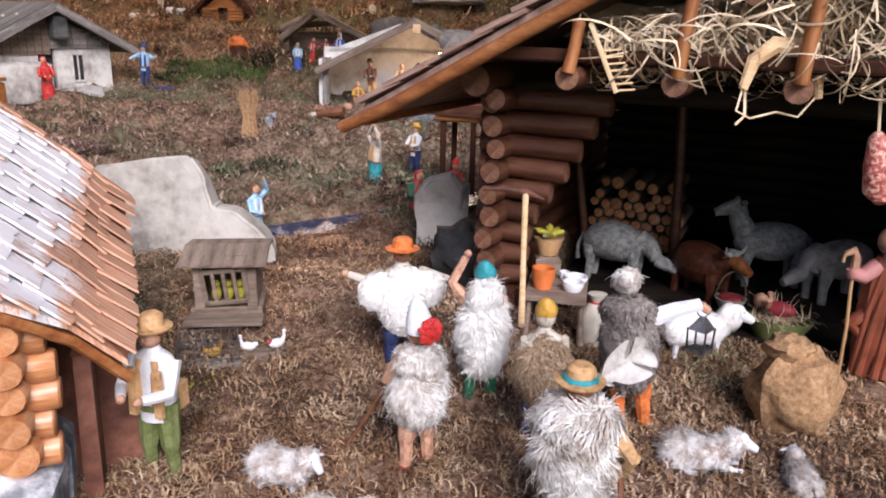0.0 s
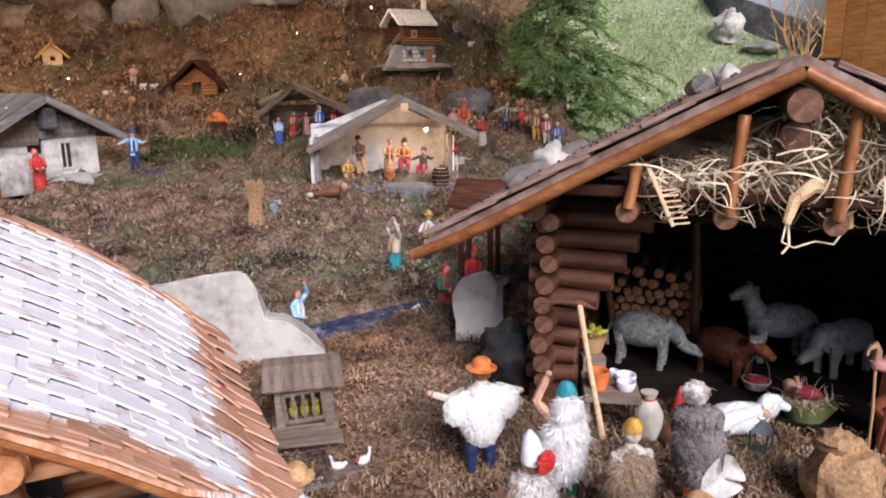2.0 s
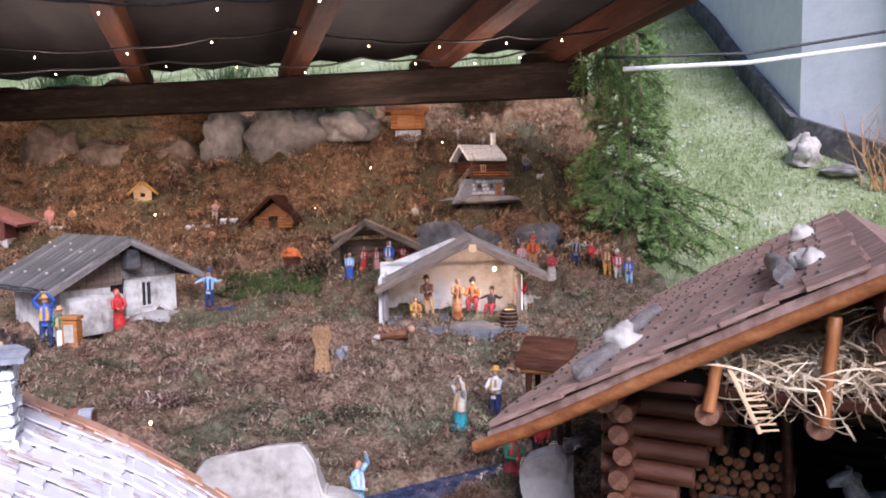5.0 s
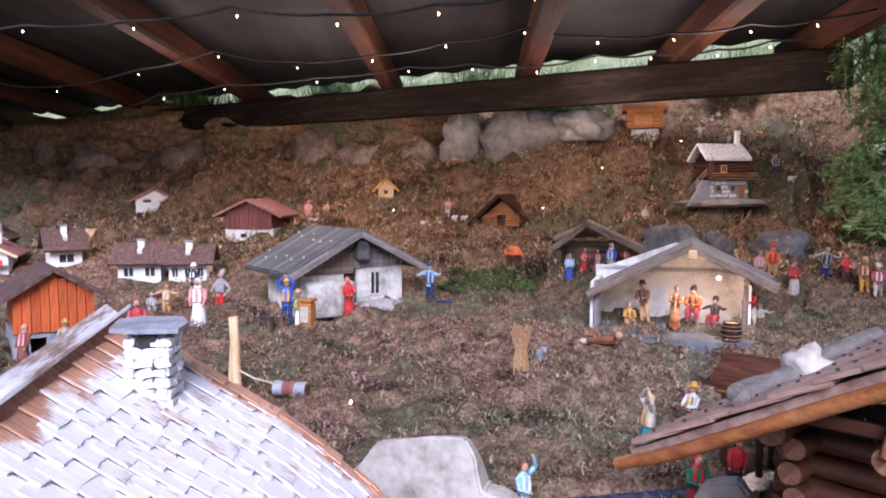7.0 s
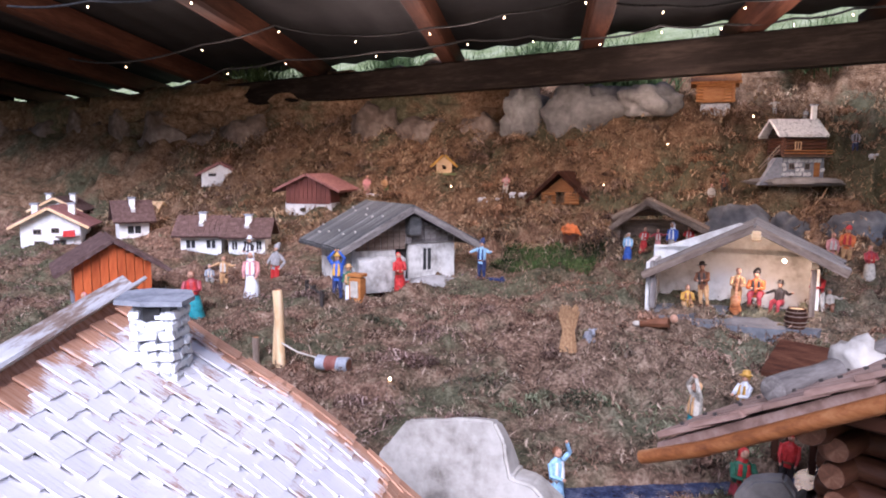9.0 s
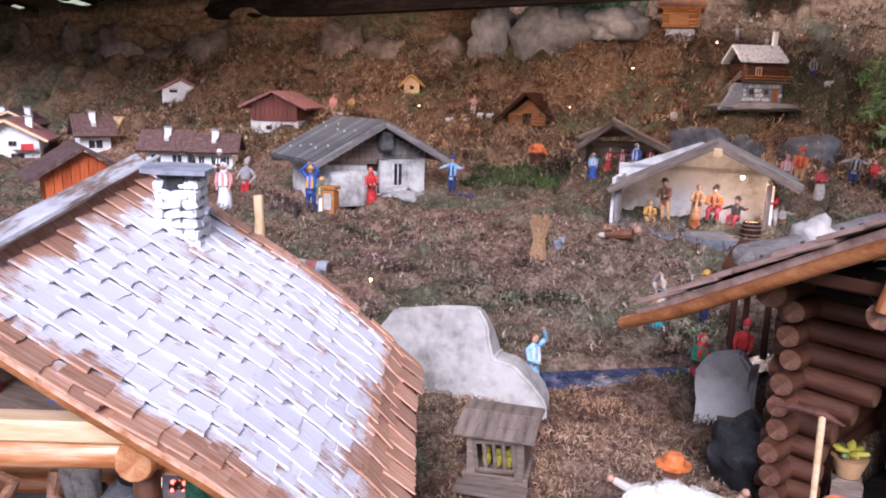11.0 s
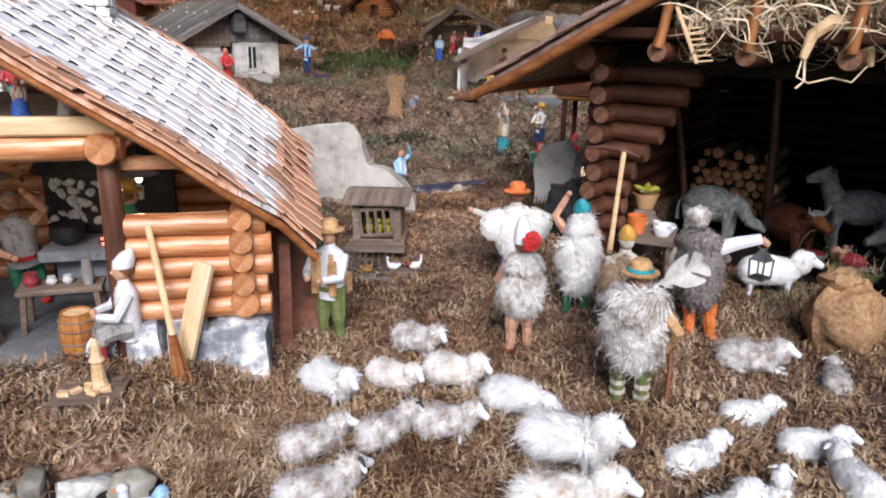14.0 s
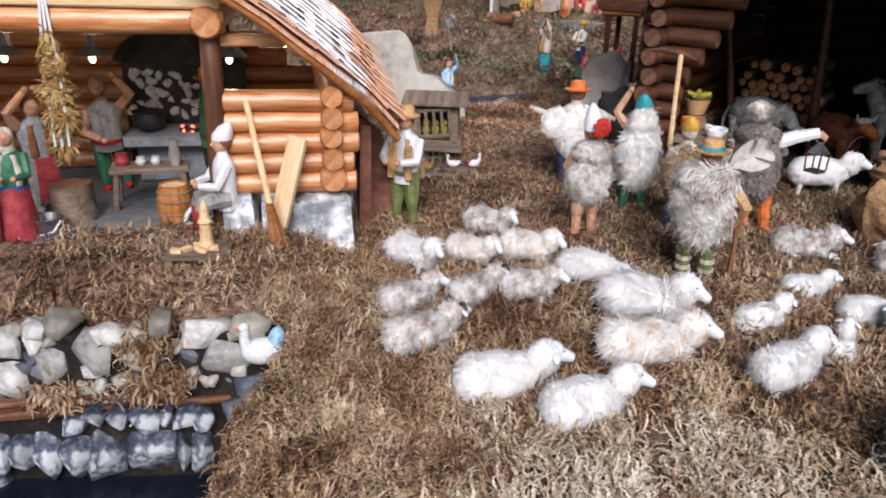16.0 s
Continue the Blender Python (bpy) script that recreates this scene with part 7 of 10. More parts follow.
# ---- animals of wood and wool: each one plain mesh ----
def sheep_shape(locks, length, rngx, lying=False, graze=0.0, turn=0.0, plump=1.0, sit=0.0, clump=5.0, horns=False, raised=0.19):
    """A sheep figurine about 1.1 units long, facing +x: wool 0, glazed face and legs 1, dark 2. turn: of the head."""
    s = Shape()
    low = 0.2 if lying else 0.35
    tilt = Matrix.Rotation(-sit, 4, "Y")
    body, br = tilt @ Vector((-0.02, 0, low)), (0.4, 0.2 * plump, 0.21 * plump)
    s.ball(body, br, 0, tilt, 20, 14, 0.16, 2.4)
    rump = tilt @ Vector((-0.24, 0, low - 0.01))
    s.ball(rump, (0.2, 0.21 * plump, 0.2 * plump), 0, tilt, 16, 11, 0.14, 3)
    head = tilt @ Vector((0.46, 0, low + raised - 0.34 * graze)) + Vector((0.08 * graze, 0, 0))
    neck = tilt @ Vector((0.27, 0, low + 0.07))
    mid = neck.lerp(head, 0.55)
    s.ball(mid, (0.15, 0.125, 0.17), 0, None, 14, 10, 0.15, 3)
    hm = Matrix.Translation(head) @ Matrix.Rotation(turn, 4, "Z")
    s.ball(hm @ Vector((0.0, 0, 0.01)), (0.1, 0.085, 0.1), 1, None, 12, 9)
    s.loft([(-0.02, 0.082, 0.078, 0, 0), (0.07, 0.075, 0.07, 0, 0), (0.15, 0.056, 0.054, 0, 0), (0.2, 0.044, 0.044, 0, 0), (0.215, 0.02, 0.02, 0, 0)], 12, 1, hm @ Matrix.Rotation(radians(112), 4, "Y"))
    for sg in (-1, 1):
        s.ball(hm @ Vector((-0.02, sg * 0.125, 0.02)), (0.035, 0.075, 0.018), 1, Matrix.Rotation(turn + sg * 0.35, 4, "Z") @ Matrix.Rotation(sg * -0.45, 4, "X"), 8, 6)
        s.ball(hm @ Vector((0.075, sg * 0.062, 0.035)), 0.009, 2, None, 6, 5)
        if horns:
            s.tube([hm @ Vector((-0.01, sg * 0.05, 0.08)), hm @ Vector((-0.05, sg * 0.12, 0.14)), hm @ Vector((-0.04, sg * 0.18, 0.06))], [0.03, 0.026, 0.012], 7, 2)
    if lying:
        for sg in (-1, 1):
            s.tube([(0.2, sg * 0.1, 0.12), (0.38, sg * 0.1, 0.04), (0.5, sg * 0.08, 0.025)], [0.05, 0.035, 0.028], 7, 1)
            s.tube([(-0.28, sg * 0.16, 0.1), (-0.14, sg * 0.21, 0.03), (-0.02, sg * 0.2, 0.02)], [0.05, 0.035, 0.025], 7, 1)
    else:
        for x, y in ((0.22, 0.1), (0.2, -0.1), (-0.26, 0.11), (-0.29, -0.1)):
            s.tube([(x, y, 0.28), (x + 0.012, y, 0.14), (x, y, 0.02), (x + 0.02, y, 0.0)], [0.055, 0.034, 0.03, 0.032], 7, 1)
    n = locks
    s.wool(surface_spots(body, br, int(n * 0.55), rngx, tilt if sit else None, -0.8) if not sit else [(tilt @ p, tilt.to_3x3() @ q) for p, q in surface_spots((-0.02, 0, low), br, int(n * 0.55), rngx, None, -0.8)], length, 0, 0.0034, (-0.75, 0, -0.55), clump, 0.07, 0.26, rngx)
    s.wool(surface_spots(rump, (0.2, 0.21 * plump, 0.2 * plump), int(n * 0.27), rngx, None, -0.8), length, 0, 0.0034, (-0.6, 0, -0.8), clump, 0.07, 0.26, rngx)
    s.wool(surface_spots(mid, (0.15, 0.125, 0.17), int(n * 0.18), rngx), length * 0.75, 0, 0.0034, (-0.4, 0, -0.8), clump, 0.05, 0.24, rngx)
    s.wool([(tilt @ Vector((-0.42, 0.01 * (i % 5 - 2), low + 0.02 - 0.01 * (i % 9))), Vector((-0.9, 0, -0.2))) for i in range(90)], length * 1.2, 0, 0.004, (-0.3, 0, -0.9), 6, 0.02, 0.3, rngx)
    return s


M_cloud = mottled("clean_white_wool", [(0.3, (0.66, 0.59, 0.52)), (0.42, (0.77, 0.74, 0.71)), (0.55, (0.82, 0.81, 0.8))], 6, rough=0.95, bump=0.0, island=0.08, spec=0.1)
M_creamwool = mottled("cream_wool", [(0.3, (0.52, 0.36, 0.23)), (0.42, (0.72, 0.63, 0.54)), (0.52, (0.82, 0.79, 0.75))], 5, rough=0.95, bump=0.0, island=0.12, spec=0.1, fine=3)
M_brownwool = mottled("brownish_grey_wool", [(0.3, (0.24, 0.17, 0.125)), (0.42, (0.44, 0.36, 0.31)), (0.52, (0.64, 0.6, 0.57)), (0.64, (0.78, 0.76, 0.74))], 5, rough=0.95, bump=0.0, island=0.16, spec=0.1, fine=3)
SHEEP = {
    "white": (M_cloud, "clean white wool", dict(locks=9000, length=0.1)),
    "white_turned": (M_cloud, "clean white wool", dict(locks=9000, length=0.1, turn=-0.6, plump=1.06)),
    "wild": (M_cloud, "wild tousled white wool", dict(locks=8500, length=0.17, turn=-0.3, clump=3.4)),
    "cream": (M_creamwool, "cream wool stained tan", dict(locks=8500, length=0.14, turn=-0.5, clump=4.0)),
    "brown": (M_brownwool, "shaggy brownish grey wool", dict(locks=8500, length=0.15, turn=-0.5, clump=4.2)),
    "ram": (M_brownwool, "shaggy brownish grey wool and small horns", dict(locks=8500, length=0.15, turn=0.3, clump=4.2, horns=True)),
    "grazing": (M_cloud, "long white wool, head down grazing", dict(locks=9000, length=0.14, graze=1.0)),
    "lying": (M_cloud, "white wool, lying down", dict(locks=8000, length=0.1, lying=True)),
    "lying_grey": (M_brownwool, "tousled grey wool, lying with raised head", dict(locks=8000, length=0.17, lying=True, turn=-0.3)),
    "sitting": (M_cloud, "white wool, sitting upright", dict(locks=8000, length=0.1, sit=0.75, lying=True, raised=0.27)),
}
wool_meshes = {k: sheep_shape(rngx=random.Random(i), **kw).mesh("sheep", [mat, M_gloss, M_darkp]) for i, (k, (mat, lab, kw)) in enumerate(SHEEP.items())}
FLOCK = [(-0.113, 0.495, -20, 0.066, "brown"), (-0.062, 0.428, -12, 0.07, "cream"), (-0.172, 0.385, -32, 0.072, "wild"), (-0.118, 0.412, -22, 0.066, "cream"), (0.002, 0.392, -15, 0.076, "grazing"),
         (-0.098, 0.316, 48, 0.066, "ram"), (-0.052, 0.337, 8, 0.062, "brown"), (-0.152, 0.286, 42, 0.066, "brown"), (-0.125, 0.222, 38, 0.074, "ram"), (-0.055, 0.178, 24, 0.088, "white"), (0.006, 0.162, 34, 0.084, "white_turned"),
         (0.05, 0.318, -14, 0.088, "wild"), (0.05, 0.242, 12, 0.09, "cream"), (0.152, 0.338, 38, 0.066, "lying"), (0.208, 0.425, 18, 0.06, "white"), (0.155, 0.25, 42, 0.084, "white"), (0.208, 0.302, 62, 0.056, "sitting"),
         (0.25, 0.378, 10, 0.066, "white_turned"), (0.236, 0.548, -6, 0.076, "lying_grey"), (0.214, 0.158, 75, 0.076, "cream"), (0.31, 0.518, 85, 0.056, "lying_grey"), (0.268, 0.325, 105, 0.07, "white")]
for x, y, turn, ln, kind in FLOCK:
    k = ln / 1.08
    thing("sheep", "small sheep figurine with " + SHEEP[kind][1], "sheep figurine", on(x, y, turn, -0.008 if "white" in kind else -0.001) @ Matrix.Diagonal((k, k * 1.05, k * random.uniform(0.95, 1.08), 1)), wool_meshes[kind], "flock of sheep")
thing("ram", "white ram figurine with smooth pale fleece behind the shepherds", "sheep figurine", on(0.292, 0.742, 4, 0.002) @ Matrix.Diagonal((0.092,) * 3 + (1,)), sheep_shape(9000, 0.06, random.Random(9), turn=-0.4).mesh("sheep", [M_cloud, M_gloss, M_darkp]), "flock of sheep")
tiny = Shape().ball((0, 0, 0.5), (0.5, 0.28, 0.32), 0, seg=8, rings=6).ball((0.55, 0, 0.7), (0.2, 0.13, 0.16), 0, seg=7, rings=5).box((0.3, 0, 0.12), (0.1, 0.3, 0.25)).box((-0.3, 0, 0.12), (0.1, 0.3, 0.25)).mesh("sheep", M_gloss)
for x, y, turn in ((-1.3, 3.17, 10), (-1.25, 3.16, 160), (-1.22, 3.18, 30), (-1.15, 3.17, -20), (-1.12, 3.21, 10), (-1.28, 3.21, 200), (-1.91, 3.24, 20), (-1.88, 3.25, 190), (-1.93, 3.22, 0), (0.16, 3.05, 0), (0.25, 3.42, 20)):
    thing("sheep", "tiny white painted sheep on the hillside", "sheep figurine", Matrix.Translation((x, y, surface(x, y))) @ rotz(turn) @ Matrix.Diagonal((0.032,) * 3 + (1,)), tiny, "hillside sheep")
M_statue = mottled("grey_painted_plaster", [(0.25, (0.1, 0.1, 0.096)), (0.45, (0.27, 0.27, 0.25)), (0.7, (0.52, 0.52, 0.49))], 14, rough=0.7, bump=0.6, dist=0.003)


M_darkox = paint("ox_brown", (0.1, 0.03, 0.014), 0.35)
M_oxface = paint("ox_face", (0.3, 0.1, 0.03), 0.35)


def beast(neck, head, tail, fat=1.0, horns=False, low=False):
    """A smooth four-legged statuette one unit long, facing +x."""
    s = Shape()
    s.ball((0, 0, 0.5), (0.42, 0.2 * fat, 0.22 * fat), 0, None, 18, 12, 0.06, 2)
    for x, y in ((0.28, 0.11), (0.28, -0.11), (-0.28, 0.11), (-0.28, -0.11)):
        s.tube([(x, y, 0.45), (x + 0.02, y, 0.22), (x, y, 0.0)], [0.085, 0.05, 0.045], 8, 0)
    s.tube([(0.3, 0, 0.58), neck, head], [0.14, 0.11, 0.08], 10, 0)
    h = Vector(head)
    s.loft([(0, 0.085, 0.08, 0, 0), (0.12, 0.08, 0.075, 0, 0), (0.22, 0.055, 0.055, 0, 0), (0.27, 0.045, 0.04, 0, 0)], 12, 1, Matrix.Translation(h) @ Matrix.Rotation(radians(110), 4, "Y"))
    for sg in (-1, 1):
        s.ball(h + Vector((-0.02, sg * 0.1, 0.05)), (0.03, 0.08, 0.03), 0, None, 7, 5)
        if horns:
            s.tube([h + Vector((0, sg * 0.05, 0.06)), h + Vector((0, sg * 0.14, 0.1)), h + Vector((0.02, sg * 0.17, 0.18))], [0.028, 0.022, 0.008], 7, 2)
    s.tube([(-0.4, 0, 0.55), (-0.48, 0, 0.4), (-0.47, 0, 0.2)], [0.03, 0.02, 0.03], 6, 0)
    return s


thing("sheep_statue", "grazing grey plaster sheep beside the firewood", "sheep figurine", Matrix.Translation((0.25, 0.985, 0.028)) @ rotz(-32) @ Matrix.Diagonal((0.112,) * 3 + (1,)),
      beast((0.46, 0, 0.5), (0.55, 0, 0.36), 0, 1.15).mesh("sheep_statue", [M_statue, M_statue, M_statue]))
thing("sheep_statue", "standing grey plaster sheep with raised head in the stable", "sheep figurine", Matrix.Translation((0.47, 0.985, 0.028)) @ rotz(178) @ Matrix.Diagonal((0.125,) * 3 + (1,)),
      beast((0.4, 0, 0.75), (0.42, 0, 0.9), 0, 1.0).mesh("sheep_statue", [M_statue, M_statue, M_statue]))
thing("ox_figurine", "brown ox statuette with pale horns lying in the stable", "ox figurine", Matrix.Translation((0.352, 0.925, 0.02)) @ rotz(-62) @ Matrix.Diagonal((0.11,) * 3 + (1,)),
      beast((0.4, 0, 0.62), (0.48, 0, 0.66), 0, 1.2, True).ball((0.46, 0, 0.74), (0.09, 0.09, 0.05), 2, None, 10, 7, 0.3, 3).mesh("ox_figurine", [M_darkox, M_oxface, M_statue]))
thing("donkey", "dark grey donkey statuette bending its head in the stable", "donkey figurine", Matrix.Translation((0.54, 0.93, 0.02)) @ rotz(200) @ Matrix.Diagonal((0.125,) * 3 + (1,)),
      beast((0.42, 0, 0.55), (0.5, 0, 0.4), 0, 1.0).mesh("donkey", [M_greyp, M_greyp, M_greyp]))


# ---- rocks and small structures of the middle ground ----
def rough_slab(name, label, outline, y0, y1, mat, amp=0.006, freq=18.0, m=None, taper=0.8):
    """A weathered block: an upright outline (x, z) between two depths, broken up by noise."""
    bm = bmesh.new()
    cx = sum(p[0] for p in outline) / len(outline)
    zlow = min(p[1] for p in outline)
    front = [bm.verts.new((x, y0 + 0.25 * (z - zlow), z)) for x, z in outline]
    back = [bm.verts.new((cx + (x - cx) * taper, y1 - 0.1 * (z - zlow), zlow + (z - zlow) * 0.96)) for x, z in outline]
    bm.faces.new(front)
    bm.faces.new(back[::-1])
    n = len(outline)
    for i in range(n):
        bm.faces.new((front[i], back[i], back[(i + 1) % n], front[(i + 1) % n]))
    bmesh.ops.recalc_face_normals(bm, faces=bm.faces)
    bmesh.ops.bevel(bm, geom=bm.edges[:] , offset=0.004, segments=2, affect="EDGES")
    bmesh.ops.triangulate(bm, faces=bm.faces)
    bmesh.ops.subdivide_edges(bm, edges=[e for e in bm.edges if e.calc_length() > 0.02], cuts=3, use_grid_fill=True)
    bmesh.ops.triangulate(bm, faces=bm.faces)
    bmesh.ops.subdivide_edges(bm, edges=[e for e in bm.edges if e.calc_length() > 0.012], cuts=1)
    for v in bm.verts:
        p = v.co * freq
        v.co += Vector((noise.fractal(p, 0.9, 2, 4), noise.fractal(p + Vector((7, 0, 0)), 0.9, 2, 4), noise.fractal(p + Vector((0, 9, 0)), 0.9, 2, 4))) * amp
    me = bpy.data.meshes.new(name)
    bm.to_mesh(me)
    bm.free()
    me.materials.append(mat)
    me.polygons.foreach_set("use_smooth", [True] * len(me.polygons))
    me.set_sharp_from_angle(angle=radians(38))
    return thing(name, label, "rock", m, me)


rough_slab("limestone_block", "large pale limestone block with flat faces lying in the moss",
           [(-0.545, 0.02), (-0.53, 0.115), (-0.487, 0.165), (-0.41, 0.178), (-0.349, 0.183), (-0.333, 0.158), (-0.317, 0.112), (-0.285, 0.108), (-0.255, 0.088), (-0.228, 0.062), (-0.226, 0.02)], 0.972, 1.06, M_stone, 0.0032, 15.0, None, 0.86)
rough_slab("stone_slab", "upright pale grey stone slab beside the stable",
           [(-0.03, 0.03), (-0.038, 0.125), (-0.022, 0.157), (0.025, 0.166), (0.042, 0.14), (0.045, 0.03)], 1.03, 1.06, M_stone, 0.004)
boulder("black_rock", "glossy black coal heap beside the stable", (0.045, 0.93, 0.06), (0.1, 0.1, 0.12), M_black, 0.5, 2, 20, 18, 12)

# hutch with yellow chicks
GK = Matrix.Translation((-0.24, 0.787, 0.03)) @ rotz(8) @ Matrix.Scale(0.87, 4)
hutch = thing("hutch", "small weathered wooden hutch with a slatted door and yellow chicks", "hutch", GK)
for name, c, size in (("floor_board", (0, 0.035, 0.012), (0.092, 0.075, 0.014)), ("back_board", (0, 0.066, 0.05), (0.08, 0.008, 0.07)), ("side_board", (-0.036, 0.033, 0.05), (0.008, 0.058, 0.07)), ("side_board", (0.036, 0.033, 0.05), (0.008, 0.058, 0.07)),
                      ("top_board", (0, 0.035, 0.0875), (0.08, 0.07, 0.005)), ("post", (-0.034, -0.001, 0.05), (0.012, 0.008, 0.068)), ("post", (0.034, -0.001, 0.05), (0.012, 0.008, 0.068))):
    part(name, Shape().box(c, size, jit=0.0006).mesh(name, M_brown, False), hutch, GK)
for i in range(4):
    x = -0.041 + i * 0.0272
    plank(hutch, GK @ Vector((x, -0.022, 0.083)), GK @ Vector((x, 0.035, 0.0945)), 0.026, 0.004, M_brown, "roof_board")
    plank(hutch, GK @ Vector((x, 0.035, 0.0945)), GK @ Vector((x, 0.085, 0.088)), 0.026, 0.004, M_brown, "roof_board")
plank(hutch, GK @ Vector((-0.05, -0.03, 0.012)), GK @ Vector((0.05, -0.03, 0.012)), 0.03, 0.004, M_brown, "ledge")
door = part("door", Shape().box((0, 0, 0.026), (0.058, 0.004, 0.006)).box((0, 0, -0.02), (0.058, 0.004, 0.006)).box((-0.027, 0, 0.003), (0.006, 0.004, 0.05)).box((0.027, 0, 0.003), (0.006, 0.004, 0.05)).mesh("door", M_brown, False),
            hutch, GK @ pose(0.0, -0.006, 0.047, 8, -5, 0), "tilted slatted door")
for i in range(3):
    part("slat", Shape().box((-0.0135 + i * 0.0135, -0.0005, 0.003), (0.0045, 0.003, 0.042)).mesh("slat", M_brown, False), door, GK @ pose(0.0, -0.006, 0.047, 8, -5, 0))
for x in (-0.016, 0.0, 0.016):
    thing("chick", "yellow chick figurine inside the hutch", "bird figurine", GK @ pose(x, 0.02, 0.02), Shape().ball((0, 0, 0.012), (0.007, 0.008, 0.011), 0, seg=9, rings=7).ball((0, -0.003, 0.026), 0.006, 0, seg=8, rings=6).mesh("chick", M_yellow), "chicks")


def bird(label, m, size, mat, mat2=None, neck=1.0):
    s = Shape()
    s.ball((0, 0, 0.28), (0.42, 0.24, 0.24), 0, None, 12, 8)
    s.tube([(0.28, 0, 0.35), (0.4, 0, 0.5 + 0.1 * neck), (0.38, 0, 0.62 + 0.15 * neck)], [0.13, 0.08, 0.07], 8, 0)
    s.ball((0.4, 0, 0.68 + 0.15 * neck), 0.1, 0, None, 9, 6)
    s.loft([(0, 0.035, 0.03, 0, 0), (0.12, 0.012, 0.012, 0, 0)], 6, 2, Matrix.Translation((0.48, 0, 0.66 + 0.15 * neck)) @ Matrix.Rotation(radians(95), 4, "Y"))
    s.ball((-0.4, 0, 0.42), (0.16, 0.09, 0.14), 1, None, 9, 6)
    return thing("bird_figurine", label, "bird figurine", m @ Matrix.Diagonal((size, size, size, 1)), s.mesh("bird_figurine", [mat, mat2 or mat, M_orangep]))


bird("yellow-green duck figurine on the moss", on(-0.300, 0.588, 5), 0.04, M_yellow)
bird("brown and white duck figurine on the moss", on(-0.337, 0.593, 160), 0.036, M_orangep, M_gloss)
gm = Matrix.Translation((-0.255, 0.208, -0.014)) @ rotz(208) @ Matrix.Diagonal((0.042, 0.042, 0.042, 1))
s = Shape().ball((0, 0, 0.26), (0.42, 0.27, 0.27), 0, None, 16, 11)
s.tube([(0.26, 0, 0.3), (0.34, 0, 0.55), (0.32, 0, 0.76)], [0.15, 0.1, 0.085], 10, 0).ball((0.33, 0, 0.8), (0.11, 0.095, 0.1), 0, None, 10, 8)
s.loft([(0, 0.035, 0.03, 0, 0), (0.1, 0.012, 0.012, 0, 0)], 6, 2, Matrix.Translation((0.42, 0, 0.79)) @ Matrix.Rotation(radians(95), 4, "Y"))
s.ball((-0.26, 0, 0.46), (0.17, 0.17, 0.3), 1, Matrix.Rotation(-0.25, 4, "Y"), 14, 10)
thing("bird_figurine", "white and pale blue goose figurine on the stream bank", "bird figurine", gm, s.mesh("bird_figurine", [M_gloss, M_sky, M_orangep]))
hens = on(-0.182, 0.712, 18)
thing("board", "small grey board with two white hens on it", "board", hens, Shape().box((0, 0, 0.006), (0.062, 0.022, 0.008), jit=0.0006).mesh("board", M_brown, False))
bird("white hen figurine with red comb on a board", hens @ pose(-0.014, 0, 0.01, 0, 0, 160), 0.02, M_gloss)
bird("white hen figurine with red comb on a board", hens @ pose(0.016, 0, 0.01, 0, 0, 20), 0.022, M_gloss, M_crimson)
bird("tiny yellow duckling figurine on the moss", on(-0.222, 0.652, 40), 0.016, M_yellow)
bird("tiny yellow duckling figurine on the moss", on(-0.237, 0.648, 100), 0.014, M_yellow)
coop = thing("wire_coop", "low grey wire cage with a chick on a board", "cage", on(-0.235, 0.70, 15))
for i in range(8):
    x = -0.03 + i * 0.06 / 7
    part("wire", Shape().tube([(x, -0.018, 0.006), (x, -0.018, 0.03), (x, 0.018, 0.03), (x, 0.018, 0.006)], 0.0007, 4).mesh("wire", M_iron), coop, on(-0.235, 0.70, 15))
for z in (0.012, 0.02, 0.03):
    part("wire", Shape().tube([(-0.03, -0.018, z), (0.03, -0.018, z), (0.03, 0.018, z), (-0.03, 0.018, z), (-0.03, -0.018, z)], 0.0007, 4).mesh("wire", M_iron), coop, on(-0.235, 0.70, 15))
part("base", Shape().box((0, 0, 0.003), (0.066, 0.042, 0.006)).mesh("base", M_grey, False), coop, on(-0.235, 0.70, 15))
bird("chick figurine in the wire cage", on(-0.23, 0.70, 30, 0.007), 0.02, M_ochre)

# ---- forge yard ----
def barrel(m, r, h, label, mat=None):
    root = thing("barrel", label, "barrel", m)
    n = 16
    for i in range(n):
        a0, a1 = 2 * math.pi * i / n, 2 * math.pi * (i + 0.94) / n
        vs, fs = [], []
        for k, (z, q) in enumerate(((0, 0.82), (0.25, 0.97), (0.5, 1.03), (0.75, 0.97), (1, 0.82))):
            for a in (a0, a1):
                vs.append((math.cos(a) * r * q, math.sin(a) * r * q, z * h))
            for a in (a0, a1):
                vs.append((math.cos(a) * r * q * 0.88, math.sin(a) * r * q * 0.88, z * h))
        for k in range(4):
            o = k * 4
            fs += [(o, o + 1, o + 5, o + 4), (o + 3, o + 2, o + 6, o + 7), (o + 2, o, o + 4, o + 6), (o + 1, o + 3, o + 7, o + 5)]
        fs += [(0, 2, 3, 1), (16, 17, 19, 18)]
        part("stave", Shape().add(vs, fs).mesh("stave", mat or M_orange), root, m)
    for z, q in ((0.16, 0.93), (0.84, 0.93), (0.36, 1.01), (0.64, 1.01)):
        part("hoop", Shape().tube([(math.cos(a) * r * q, math.sin(a) * r * q, z * h) for a in np.linspace(0, 2 * math.pi, 25)], r * 0.055, 6, cut=False).mesh("hoop", M_brown), root, m)
    part("head", Shape().loft([(0.0, r * 0.8, r * 0.8, 0, 0), (0.06 * h, r * 0.8, r * 0.8, 0, 0)], 20).mesh("head", M_pale), root, m @ pose(0, 0, h * 0.9))
    return root


